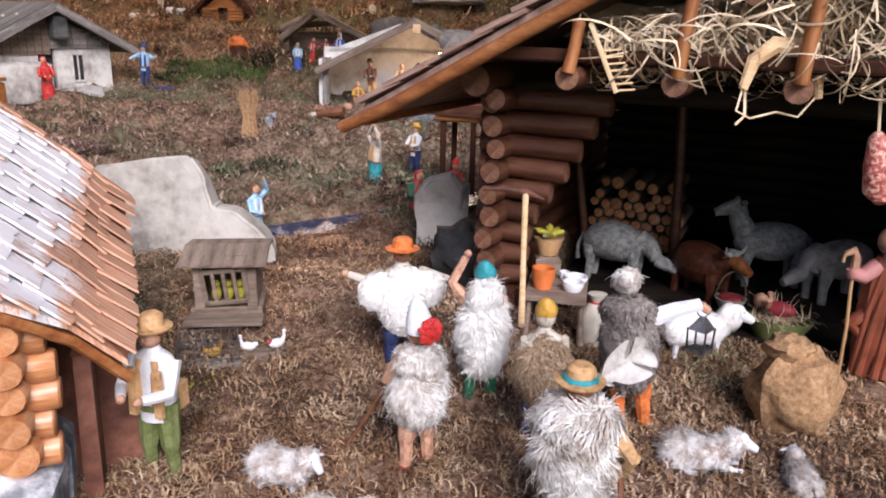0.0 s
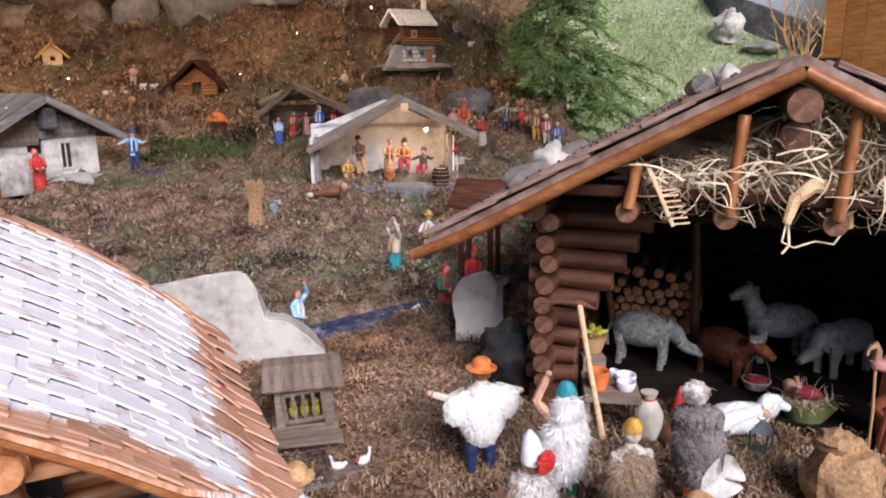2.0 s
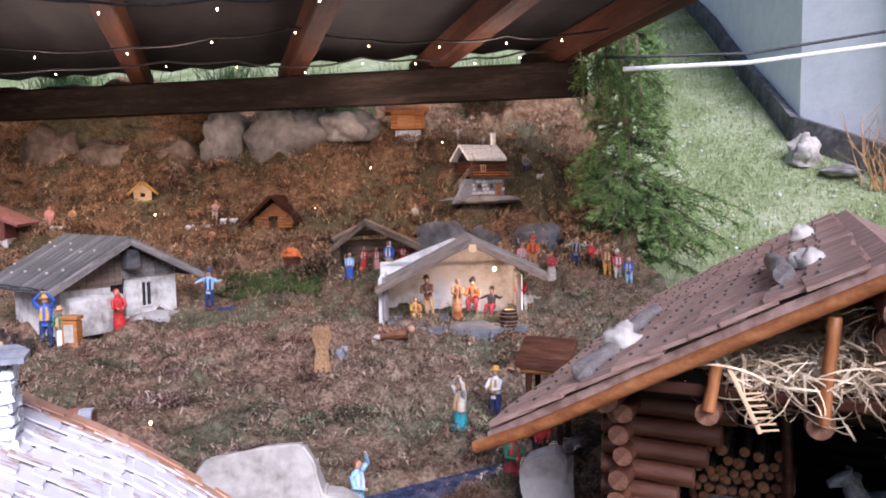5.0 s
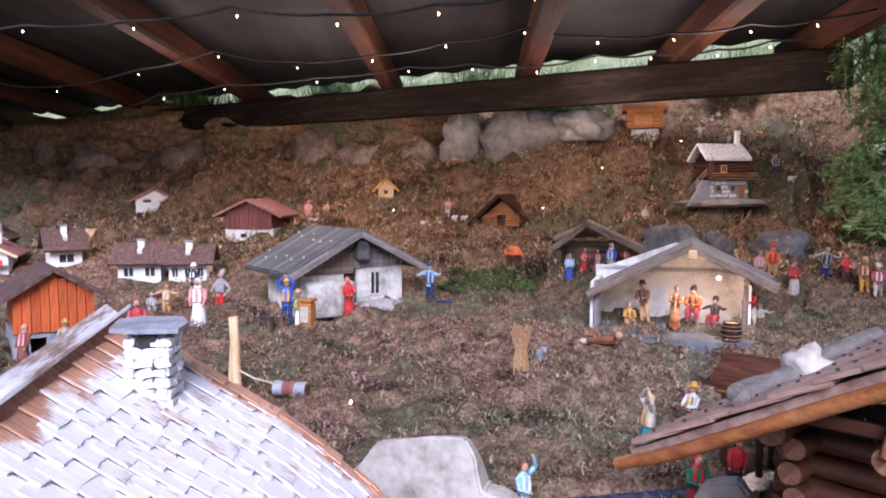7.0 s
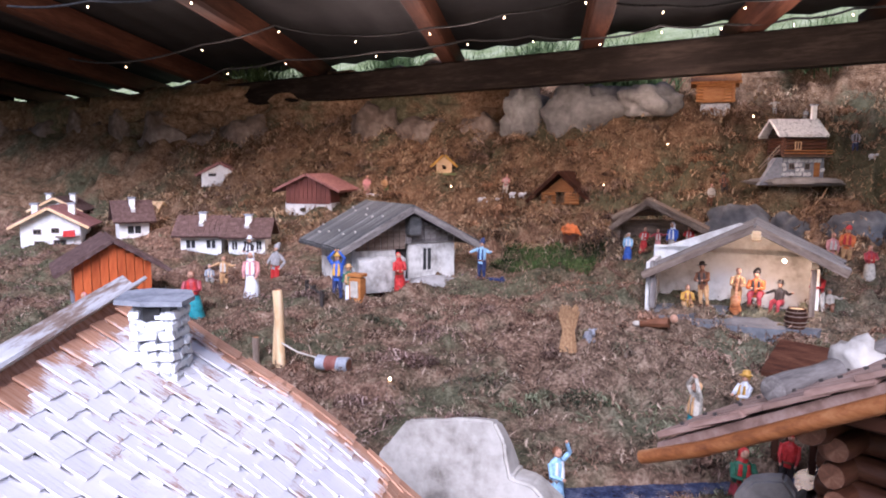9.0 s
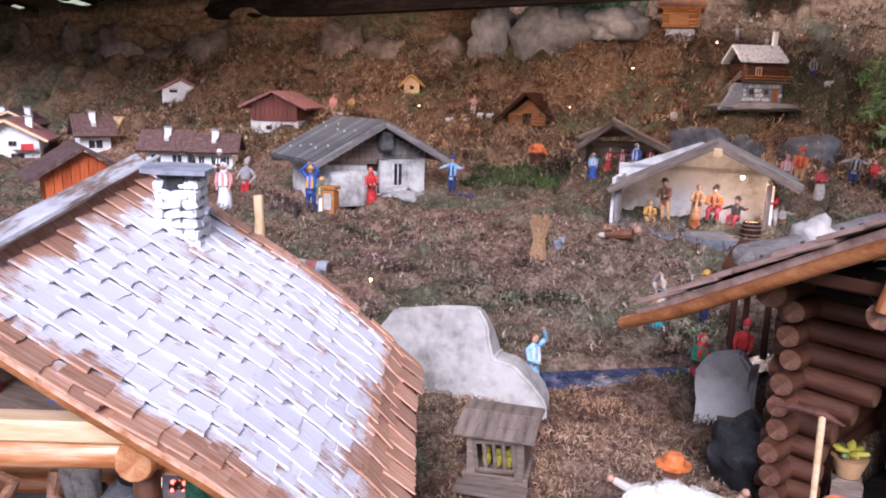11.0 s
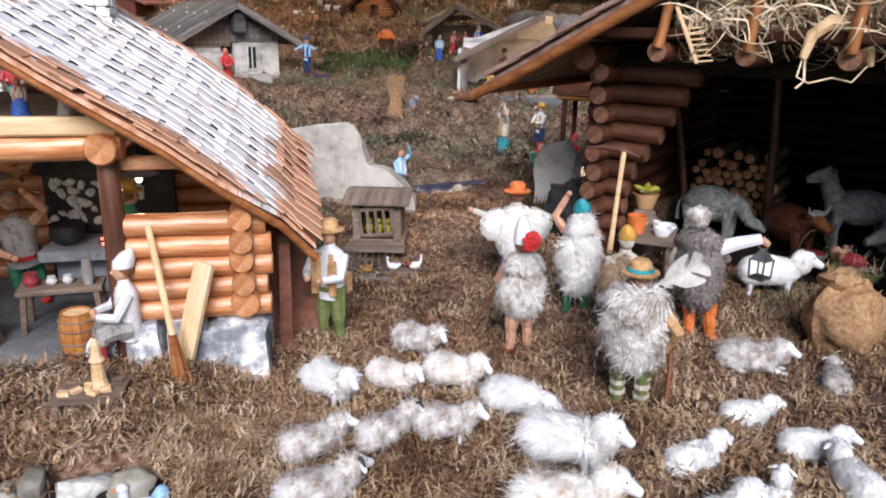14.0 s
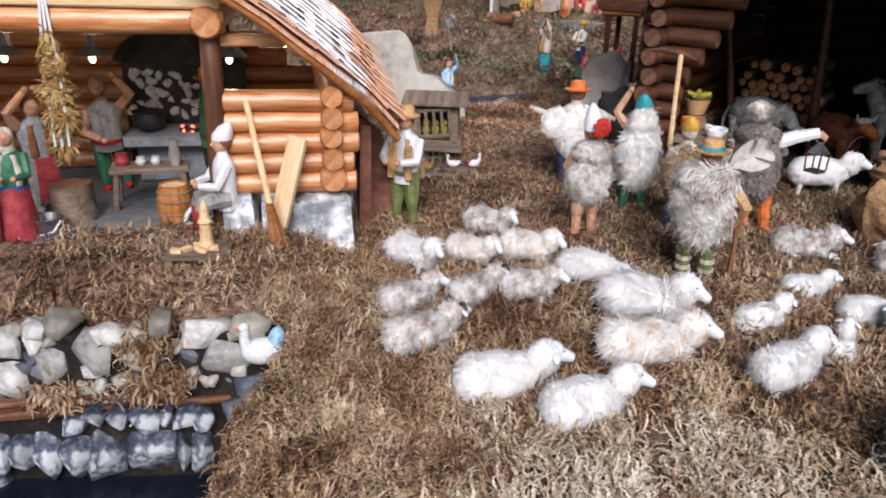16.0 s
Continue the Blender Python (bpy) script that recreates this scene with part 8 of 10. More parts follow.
bm_ = Matrix.Translation(fo(-0.25, 0.512, 0.03))
thing("barrel_stand", "low pale stone disc under the barrel", "stand", Matrix.Translation(fo(-0.25, 0.512, 0.014)), Shape().loft([(0, 0.028, 0.026, 0, 0), (0.012, 0.028, 0.026, 0, 0), (0.017, 0.025, 0.023, 0, 0)], 20).mesh("barrel_stand", M_brown))
barrel(bm_, 0.0175, 0.046, "varnished brown wooden barrel on a stand in the forge")


def trestle(name, label, m, w, d, h, th=0.005, mat=None):
    root = thing(name, label, "table", m)
    part("tabletop", Shape().box((0, 0, h), (w, d, th), jit=th * 0.1).mesh("tabletop", mat or M_brown, False), root, m)
    for x in (-1, 1):
        for y in (-1, 1):
            part("leg", Shape().tube([(x * w * 0.42, y * d * 0.38, h - th / 2), (x * w * 0.46, y * d * 0.42, 0)], 0.0035, 6).mesh("leg", mat or M_brown), root, m)
    return root


tm = Matrix.Translation(fo(-0.29, 0.615, 0.022)) @ rotz(28)
trestle("bench_table", "grey-brown wooden work table in the forge", tm, 0.085, 0.042, 0.045)
for x, mat, r, h in ((-0.03, M_crimson, 0.009, 0.014), (-0.01, M_gloss, 0.006, 0.009), (0.006, M_gloss, 0.006, 0.009), (0.028, M_greyp, 0.007, 0.03)):
    thing("jar", "small glazed jar on the forge table", "jar", tm @ pose(x, random.uniform(-0.008, 0.004), 0.048), Shape().loft([(0, r * 0.7, r * 0.7, 0, 0), (h * 0.4, r, r, 0, 0), (h * 0.8, r * 0.7, r * 0.7, 0, 0), (h, r * 0.75, r * 0.75, 0, 0)], 12).mesh("jar", mat), "forge jars")
thing("chopping_block", "split brown tree stump used as chopping block", "stump", Matrix.Translation(fo(-0.366, 0.572, 0.02)), Shape().tube([(0, 0, 0), (0.001, 0, 0.02), (0, 0, 0.042)], [0.025, 0.023, 0.022], 14, 0, 1, wob=0.06).mesh("chopping_block", [M_bark, M_dend]))
pail = thing("pail", "shiny metal pail with a white handle", "bucket", Matrix.Translation(fo(-0.377, 0.518, 0.022)))
part("bowl", Shape().loft([(0, 0.011, 0.011, 0, 0), (0.02, 0.016, 0.016, 0, 0), (0.0205, 0.0145, 0.0145, 0, 0), (0.004, 0.01, 0.01, 0, 0)], 16).mesh("bowl", M_iron), pail, Matrix.Translation(fo(-0.377, 0.518, 0.022)))
part("handle", Shape().tube([(-0.016, 0, 0.018), (-0.012, -0.008, 0.008), (0, -0.012, 0.004), (0.012, -0.008, 0.008), (0.016, 0, 0.018)], 0.001, 5).mesh("handle", M_gloss), pail, Matrix.Translation(fo(-0.377, 0.518, 0.022)))
gm = Matrix.Translation(fo(-0.218, 0.492, 0.018)) @ rotz(30)
grind = thing("grinding_wheel", "spoked white wheel on a wooden stand beside the boy", "wheel", gm)
part("rim", Shape().tube([(math.cos(a) * 0.02, 0, 0.022 + math.sin(a) * 0.02) for a in np.linspace(0, 2 * math.pi, 25)], 0.0024, 6, cut=False).mesh("rim", M_gloss), grind, gm)
for i in range(4):
    a = math.pi * i / 4
    part("spoke", Shape().tube([(math.cos(a) * 0.019, 0, 0.022 + math.sin(a) * 0.019), (-math.cos(a) * 0.019, 0, 0.022 - math.sin(a) * 0.019)], 0.0011, 5).mesh("spoke", M_gloss), grind, gm)
part("stand_block", Shape().box((0.03, 0.005, 0.03), (0.02, 0.02, 0.06), jit=0.001).mesh("stand_block", M_ochre, False), grind, gm)
wm = Matrix.Translation((-0.352, 0.29, 0.02)) @ rotz(18)
trestle("carving_bench", "low wooden carving bench with wood shavings on the moss", wm, 0.056, 0.044, 0.024, 0.004)
thing("carving", "half-finished pale wooden tower carving on the bench", "carving", wm @ pose(0.006, 0.004, 0.0262), Shape().loft([(0, 0.008, 0.008, 0, 0), (0.006, 0.006, 0.006, 0, 0), (0.022, 0.0048, 0.0048, 0, 0), (0.024, 0.007, 0.007, 0, 0), (0.028, 0.0045, 0.0045, 0, 0), (0.04, 0.0035, 0.0035, 0, 0), (0.044, 0.001, 0.001, 0, 0)], 9).mesh("carving", M_pale, False))
for i in range(5):
    thing("wood_chip", "pale wood chip on the carving bench", "wood chip", wm @ pose(-0.018 + i * 0.008, -0.012 + 0.005 * (i % 3), 0.0282, 0, 0, i * 50), Shape().box((0, 0, 0), (0.009, 0.006, 0.004), jit=0.0008).mesh("wood_chip", M_pale, False), "wood chips")
bt, bb = Vector((-0.340, 0.378, 0.167)), Vector((-0.288, 0.33, 0.02))
br = thing("broom", "twig broom with a pale wooden handle leaning on the log wall", "broom", Matrix.Translation(bb))
part("handle", Shape().tube([bt, bt.lerp(bb, 0.7)], 0.0032, 8).mesh("handle", M_pale), br)
s = Shape()
for i in range(70):
    a, q = random.uniform(0, 6.3), random.uniform(0.2, 1)
    s.tube([bt.lerp(bb, 0.62) + Vector((math.cos(a), math.sin(a), 0)) * 0.003, bt.lerp(bb, 0.82) + Vector((math.cos(a), math.sin(a), 0)) * 0.007 * q, bb + Vector((math.cos(a) * 0.013 * q, math.sin(a) * 0.013 * q, random.uniform(-0.004, 0.008)))], [0.0009, 0.0008, 0.0004], 4)
part("brush", s.mesh("brush", M_verge), br, None, "reddish brown twigs")
pk = thing("leaning_plank", "pale sawn plank leaning on the log wall", "plank", Matrix.Translation((-0.322, 0.385, 0.015)))
plank(pk, (-0.317, 0.362, 0.008), (-0.290, 0.384, 0.134), 0.02, 0.006, M_pale, "plank", roll=40)
# dried bundle hanging from the tie beam
hb = thing("hanging_bundle", "dried brown plant bundle on white strings hung from the beam", "bundle", Matrix.Translation(fo(-0.335, 0.47, 0.13)))
M_dried = mottled("dried_seed_plants", [(0.25, (0.12, 0.06, 0.02)), (0.45, (0.34, 0.19, 0.06)), (0.7, (0.6, 0.42, 0.2))], 60, rough=0.8, bump=0.0, island=0.5)
s = Shape()
for k, (dz, r) in enumerate(((0.048, 0.006), (0.03, 0.01), (0.008, 0.0135), (-0.016, 0.0145), (-0.038, 0.01))):
    s.ball((0.002 * (k % 2), 0, dz), (r, r, 0.016), 0, None, 12, 9, 0.35, 3)
    s.wool(surface_spots((0.002 * (k % 2), 0, dz), (r, r, 0.016), 420, rf), 0.009, 0, 0.0009, (0, 0, -1), 60, 0.2, 0.5, rf)
part("seed_head", s.mesh("seed_head", M_dried), hb, Matrix.Translation(fo(-0.335, 0.47, 0.168)))
s = Shape()
for dx in (-0.006, 0, 0.006):
    s.tube([fo(-0.335 + dx * 0.3, 0.47, 0.265), fo(-0.335 + dx, 0.465, 0.2), fo(-0.333 + dx, 0.456, 0.13)], 0.0013, 5)
part("string", s.mesh("string", M_gloss), hb)
# stake beside the rusty sheet
thing("stake", "short grey wooden stake in the moss", "stake", on(-0.262, 0.60), Shape().tube([(0, 0, -0.01), (0.002, 0, 0.075)], 0.0042, 8).mesh("stake", M_grey))

# ---- stream bed: stones, flume ----
rs = random.Random(21)
# upper bank: place along the wall, height, width, height of the stone, kind
STONES = [(-0.452, 0.002, 0.02, 0.032, 0), (-0.431, 0.014, 0.02, 0.016, 0), (-0.433, 0.002, 0.015, 0.025, 0), (-0.408, 0.019, 0.03, 0.024, 2), (-0.422, -0.017, 0.024, 0.039, 0), (-0.454, -0.031, 0.028, 0.033, 0), (-0.39, -0.008, 0.033, 0.04, 0),
          (-0.378, 0.008, 0.029, 0.019, 0), (-0.355, 0.008, 0.021, 0.019, 2), (-0.337, 0.017, 0.018, 0.021, 2), (-0.304, 0.013, 0.046, 0.029, 0), (-0.269, 0.013, 0.033, 0.024, 2), (-0.289, -0.013, 0.038, 0.037, 0), (-0.317, -0.029, 0.016, 0.016, 0),
          (-0.318, -0.011, 0.022, 0.025, 1), (-0.369, -0.034, 0.023, 0.015, 2), (-0.308, -0.035, 0.01, 0.011, 2), (-0.3, -0.034, 0.01, 0.009, 2), (-0.436, -0.022, 0.015, 0.021, 1), (-0.4, -0.036, 0.017, 0.017, 1), (-0.438, -0.042, 0.011, 0.014, 2),
          (-0.291, -0.035, 0.008, 0.009, 1), (-0.421, 0.004, 0.01, 0.011, 2), (-0.387, -0.037, 0.009, 0.012, 0), (-0.342, -0.012, 0.022, 0.027, 1), (-0.358, -0.016, 0.019, 0.023, 2)]
LOWER = [(-0.394, -0.057, 0.018, 0.013), (-0.379, -0.052, 0.016, 0.015), (-0.361, -0.053, 0.014, 0.016), (-0.341, -0.055, 0.028, 0.019), (-0.323, -0.052, 0.008, 0.014), (-0.309, -0.054, 0.021, 0.017), (-0.452, -0.085, 0.015, 0.035),
          (-0.435, -0.082, 0.021, 0.028), (-0.418, -0.088, 0.026, 0.043), (-0.395, -0.089, 0.03, 0.033), (-0.375, -0.089, 0.034, 0.044), (-0.337, -0.084, 0.039, 0.043), (-0.312, -0.086, 0.013, 0.035), (-0.296, -0.055, 0.016, 0.021),
          (-0.3, -0.086, 0.017, 0.035)]
M_wet = mottled("wet_wall_stone", [(0.36, (0.02, 0.025, 0.04)), (0.48, (0.06, 0.07, 0.1)), (0.54, (0.17, 0.185, 0.22)), (0.61, (0.42, 0.43, 0.45))], 26, rough=0.5, bump=0.5, dist=0.003, vary=0.3, spec=0.3)
M_tanstone = mottled("weathered_tan_stone", [(0.3, (0.12, 0.105, 0.08)), (0.45, (0.25, 0.225, 0.18)), (0.6, (0.38, 0.35, 0.3))], 14, rough=0.75, bump=0.5, dist=0.002, vary=0.4)
M_gapshade = mottled("stone_gap_shade", [(0.3, (0.006, 0.005, 0.005)), (0.55, (0.02, 0.016, 0.014)), (0.75, (0.05, 0.038, 0.03))], 60, rough=0.8, bump=0.8, dist=0.003, spec=0.2)
M_flume = mottled("rusted_iron_strip", [(0.3, (0.03, 0.012, 0.006)), (0.5, (0.1, 0.04, 0.018)), (0.7, (0.24, 0.115, 0.06))], 25, (0.4, 2, 2), 0.6, 0.4, 0.002)
M_bluestone = mottled("dark_blue_stone", [(0.3, (0.03, 0.035, 0.05)), (0.5, (0.09, 0.1, 0.13)), (0.7, (0.2, 0.21, 0.23))], 16, rough=0.6, bump=0.5, dist=0.002, vary=0.4)


def split_stone(name, label, c, size, mat, turn):
    """A stone with flat broken faces and worn edges."""
    bm = bmesh.new()
    corners = []
    for i in range(20):
        v = Vector((rs.gauss(0, 1), rs.gauss(0, 1), rs.gauss(0, 1))).normalized()
        corners.append(v * (0.4 / max(abs(v.x), abs(v.y), abs(v.z)) + 0.6))
    wide = [max(abs(v[i]) for v in corners) * 2 for i in range(3)]
    for v in corners:
        bm.verts.new([v[i] / wide[i] * size[i] for i in range(3)])
    bmesh.ops.convex_hull(bm, input=bm.verts[:])
    loose = [v for v in bm.verts if not v.link_faces]
    bmesh.ops.delete(bm, geom=loose, context="VERTS")
    bmesh.ops.bevel(bm, geom=bm.edges[:] + bm.verts[:], offset=min(size) * 0.12, segments=2, profile=0.5, affect="EDGES", clamp_overlap=True)
    me = bpy.data.meshes.new(name)
    for f in bm.faces:
        f.smooth = True
    bm.to_mesh(me)
    bm.free()
    me.materials.append(mat)
    return thing(name, label, "rock", Matrix.Translation(c) @ rotz(turn), me)


def wall_line(x, off):
    return off + 0.3 * (x + 0.3)


BANK = [(M_pebble, "pale grey and white split stone piled in the stream bank"), (M_bluestone, "dark blue-grey stone in the stream bank"), (M_tanstone, "weathered tan-grey stone in the stream bank")]
for x, z, w, h, kind in STONES:
    split_stone("bank_stone", BANK[kind][1], (x, wall_line(x, 0.207 + (0.006 if kind == 1 else 0.0)), z), (w * 1.1, max(0.026, w * 0.62), h * 1.1), BANK[kind][0], 16 + rs.uniform(-8, 8))
for i in range(16):
    x, w, h = -0.485 - 0.045 * (i % 4), rs.uniform(0.04, 0.055), rs.uniform(0.026, 0.034)
    kind = (0, 0, 2, 1)[rs.randrange(4)]
    split_stone("bank_stone", BANK[kind][1], (x + rs.uniform(-0.006, 0.006), wall_line(x, 0.207), 0.012 - 0.027 * (i // 4)), (w, 0.034, h), BANK[kind][0], 16 + rs.uniform(-8, 8))
for i in range(44):
    x, d = rs.uniform(-0.63, -0.262), rs.uniform(0.009, 0.017)
    kind = (0, 1, 2, 2)[rs.randrange(4)]
    split_stone("bank_stone", "small stone wedged between larger ones in the stream bank", (x, wall_line(x, 0.206), rs.uniform(-0.062, 0.016)), (d * 1.2, d, d), BANK[kind][0], rs.uniform(0, 180))
for x, y, z, w, h in ((-0.257, 0.208, -0.036, 0.046, 0.046), (-0.27, 0.2, -0.055, 0.04, 0.03)):
    split_stone("bank_stone", BANK[1][1], (x, y, z), (w, 0.034, h), M_bluestone, 20)
for x, z, w, h in LOWER:
    split_stone("wall_stone", "wet dark stone with white patches in the lower stream wall", (x, wall_line(x, 0.178), z), (w * 1.12, 0.03, h * 1.12), M_wet, 16 + rs.uniform(-5, 5))
for i in range(9):
    x = -0.47 - 0.04 * (i % 4)
    split_stone("wall_stone", "wet dark stone with white patches in the lower stream wall", (x, wall_line(x, 0.178), -0.082 - 0.036 * (i // 4)), (0.046, 0.03, 0.036), M_wet, 16 + rs.uniform(-5, 5))
# near-black sheets behind the stones: the shade in their gaps put into colour
thing("backing_wall", "near-black backing for the shade between the upper stream stones", "wall", data=Shape().box((0, 0, 0), (0.42, 0.012, 0.085), jit=0.003).mesh("backing_wall", M_gapshade), m=Matrix.Translation((-0.45, wall_line(-0.45, 0.209), -0.034)) @ rotz(16.7), kind="structure")
thing("backing_wall", "near-black backing for the shade behind the stream stones", "wall", data=Shape().box((0, 0, 0), (0.4, 0.02, 0.15), jit=0.003).mesh("backing_wall", M_gapshade), m=Matrix.Translation((-0.46, wall_line(-0.46, 0.188), -0.13)) @ rotz(16.7), kind="structure")
fl = thing("flume", "rusty brown metal channel running along the stone wall", "flume", Matrix.Translation((-0.4, 0.16, -0.05)))
for d, z in ((0, -0.05), (0.012, -0.046), (0.024, -0.05)):
    log(fl, (-0.62, 0.065 + d, z - 0.004), (-0.285, 0.204 + d, z), 0.0034, [M_flume, M_flume], "rail", wob=0.03)
plank(fl, (-0.62, 0.077, -0.0555), (-0.285, 0.216, -0.0515), 0.028, 0.003, M_flume, "channel_floor")

# ---- in and before the stable ----
tb = Matrix.Translation((0.142, 0.79, 0.012)) @ rotz(-12)
trestle("market_table", "rough wooden table with pots in front of the stable", tb, 0.068, 0.082, 0.068, 0.007)
for x, y, mat, r, h, lab in ((-0.016, -0.012, M_orangep, 0.0135, 0.024, "orange-red clay pot"), (-0.016, 0.02, M_gloss, 0.011, 0.008, "white enamel bowl"), (0.006, 0.025, M_gloss, 0.006, 0.01, "white enamel cup"), (0.02, 0.015, M_gloss, 0.014, 0.009, "white enamel bowl"), (0.018, -0.012, M_gloss, 0.0125, 0.011, "white enamel bowl")):
    thing("pot", lab + " on the market table", "pot", tb @ pose(x, y, 0.0715), Shape().loft([(0, r * 0.75, r * 0.75, 0, 0), (h * 0.6, r, r, 0, 0), (h, r * 0.95, r * 0.95, 0, 0), (h * 0.96, r * 0.8, r * 0.8, 0, 0), (h * 0.3, r * 0.6, r * 0.6, 0, 0)], 16).mesh("pot", mat))
cm = Matrix.Translation((0.14, 0.868, 0.118))
greens = thing("cabbage_basket", "yellow-green leaves in a small round basket", "basket", cm)
part("bowl", Shape().loft([(-0.02, 0.012, 0.012, 0, 0), (0.002, 0.019, 0.019, 0, 0), (0.001, 0.016, 0.016, 0, 0)], 16).mesh("bowl", M_tan), greens, cm)
for i in range(9):
    a = i * 0.7
    leaf = Shape().ball((math.cos(a) * 0.009, math.sin(a) * 0.009, 0.005 + 0.002 * (i % 3)), (0.012, 0.005, 0.0035), 0, Matrix.Rotation(a, 4, "Z") @ Matrix.Rotation(-0.35, 4, "Y"), 9, 6, 0.25, 3)
    part("leaf", leaf.mesh("leaf", M_yellow if i % 3 else M_olive), greens, cm)
thing("stool", "wooden block under the leaf basket", "block", Matrix.Translation((0.14, 0.868, 0.03)), Shape().box((0, 0, 0.033), (0.03, 0.03, 0.068), jit=0.001).mesh("stool", M_brown, False))


def sack(label, m, w, h, mat, tie):
    s = Shape()
    s.loft([(0, w * 0.8, w * 0.7, 0, 0), (h * 0.15, w, w * 0.9, 0, 0), (h * 0.5, w * 0.95, w * 0.85, 0, 0), (h * 0.78, w * 0.55, w * 0.5, 0, 0), (h * 0.84, w * 0.3, w * 0.3, 0, 0), (h, w * 0.55, w * 0.5, 0, 0)], 16, 0, None, 0.06, 8)
    root = thing("sack", label, "sack", m, s.mesh("sack", mat))
    part("tie", Shape().tube([(math.cos(a) * w * 0.33, math.sin(a) * w * 0.33, h * 0.84) for a in np.linspace(0, 6.28, 13)], w * 0.07, 5, cut=False).mesh("tie", tie), root, m)


sack("small white cloth sack tied with red", on(0.184, 0.765), 0.02, 0.06, M_cream, M_red)
sack("small brown cloth sack before the stable", on(0.212, 0.745), 0.018, 0.035, M_brownp, M_tan)
thing("red_cone", "small red pointed hat lying before the stable", "hat", on(0.238, 0.80, 0, 0.012), Shape().loft([(0, 0.011, 0.011, 0, 0), (0.035, 0.001, 0.001, 0, 0)], 12).mesh("red_cone", M_red))
M_burlap = mottled("coarse_burlap", [(0.3, (0.18, 0.1, 0.045)), (0.5, (0.35, 0.2, 0.1)), (0.7, (0.5, 0.32, 0.17))], 180, rough=0.9, bump=0.8, dist=0.002)
s = Shape().ball((0, 0, 0.04), (0.042, 0.034, 0.044), 0, None, 26, 18, 0.25, 1.8, -0.9)
s.ball((-0.01, 0.008, 0.082), (0.022, 0.02, 0.014), 0, None, 16, 10, 0.3, 2)
bsack = thing("burlap_sack", "lumpy brown burlap sack tied with string", "sack", on(0.342, 0.61, 20), s.mesh("burlap_sack", M_burlap))
part("tie", Shape().tube([(-0.008 + math.cos(a) * 0.0185, 0.006 + math.sin(a) * 0.0165, 0.0795) for a in np.linspace(0, 6.283, 17)], 0.0016, 6, cut=False).mesh("tie", M_tan), bsack, on(0.342, 0.61, 20), "pale string")
# manger with the infant doll
mm_ = Matrix.Translation((0.4, 0.785, 0.024)) @ rotz(-20)
manger = thing("manger", "pale stone manger filled with straw", "manger", mm_)
part("trough", Shape().loft([(0, 0.02, 0.014, 0, 0), (0.028, 0.038, 0.026, 0, 0), (0.0285, 0.034, 0.022, 0, 0), (0.02, 0.03, 0.018, 0, 0)], 18).mesh("trough", M_olive), manger, mm_)
k = 160
part("straw", strands("straw", mm_.translation.x + rng.normal(0, 0.016, k), mm_.translation.y + rng.normal(0, 0.011, k), np.full(k, 0.052), rng.uniform(0.015, 0.035, k), 0.0007, 1.0, 1.0, M_straw, 4), manger)
s = Shape().ball((0, 0, 0.012), (0.018, 0.011, 0.009), 0, None, 12, 8).ball((0.022, 0.002, 0.018), 0.0085, 1, None, 10, 8)
s.tube([(0.012, -0.008, 0.014), (0.018, -0.016, 0.024)], 0.0035, 6, 1).tube([(0.012, 0.008, 0.014), (0.008, 0.018, 0.026)], 0.0035, 6, 1)
thing("infant_doll", "small doll in red cloth lying on straw in the manger", "doll", mm_ @ pose(0, 0, 0.028, 0, 0, 160), s.mesh("infant_doll", [M_crimson, M_skin]))
# lantern, basket, white cloth
lm = Matrix.Translation((0.247, 0.612, 0.085))
lan = thing("lantern", "small iron lantern hanging from a shepherd's arm", "lantern", lm)
part("roof", Shape().loft([(0.022, 0.013, 0.013, 0, 0), (0.034, 0.003, 0.003, 0, 0)], 4).mesh("roof", M_iron, False), lan, lm)
part("base", Shape().loft([(0, 0.012, 0.012, 0, 0), (0.003, 0.012, 0.012, 0, 0)], 4).mesh("base", M_iron, False), lan, lm)
for a in range(4):
    an = math.pi / 2 * a
    part("bar", Shape().tube([(math.cos(an) * 0.0115, math.sin(an) * 0.0115, 0.002), (math.cos(an) * 0.0125, math.sin(an) * 0.0125, 0.023)], 0.001, 5).mesh("bar", M_black), lan, lm)
part("ring", Shape().tube([(math.cos(a) * 0.006, 0, 0.04 + math.sin(a) * 0.006) for a in np.linspace(0, 6.28, 15)], 0.0007, 5, cut=False).mesh("ring", M_iron), lan, lm)
ba = on(0.376, 0.87, 0)
basket = thing("basket", "round wicker basket with a bent handle and red contents", "basket", ba)
part("bowl", Shape().loft([(0, 0.014, 0.014, 0, 0), (0.012, 0.02, 0.02, 0, 0), (0.0125, 0.018, 0.018, 0, 0), (0.004, 0.012, 0.012, 0, 0)], 16).mesh("bowl", M_cream), basket, ba)
part("handle", Shape().tube([(math.cos(a) * 0.019, 0, 0.012 + math.sin(a) * 0.034) for a in np.linspace(0, math.pi, 13)], 0.001, 5).mesh("handle", M_bark), basket, ba)
part("contents", Shape().ball((0, 0, 0.011), (0.015, 0.015, 0.006), 0, None, 12, 6, 0.3, 4).mesh("contents", M_crimson), basket, ba)
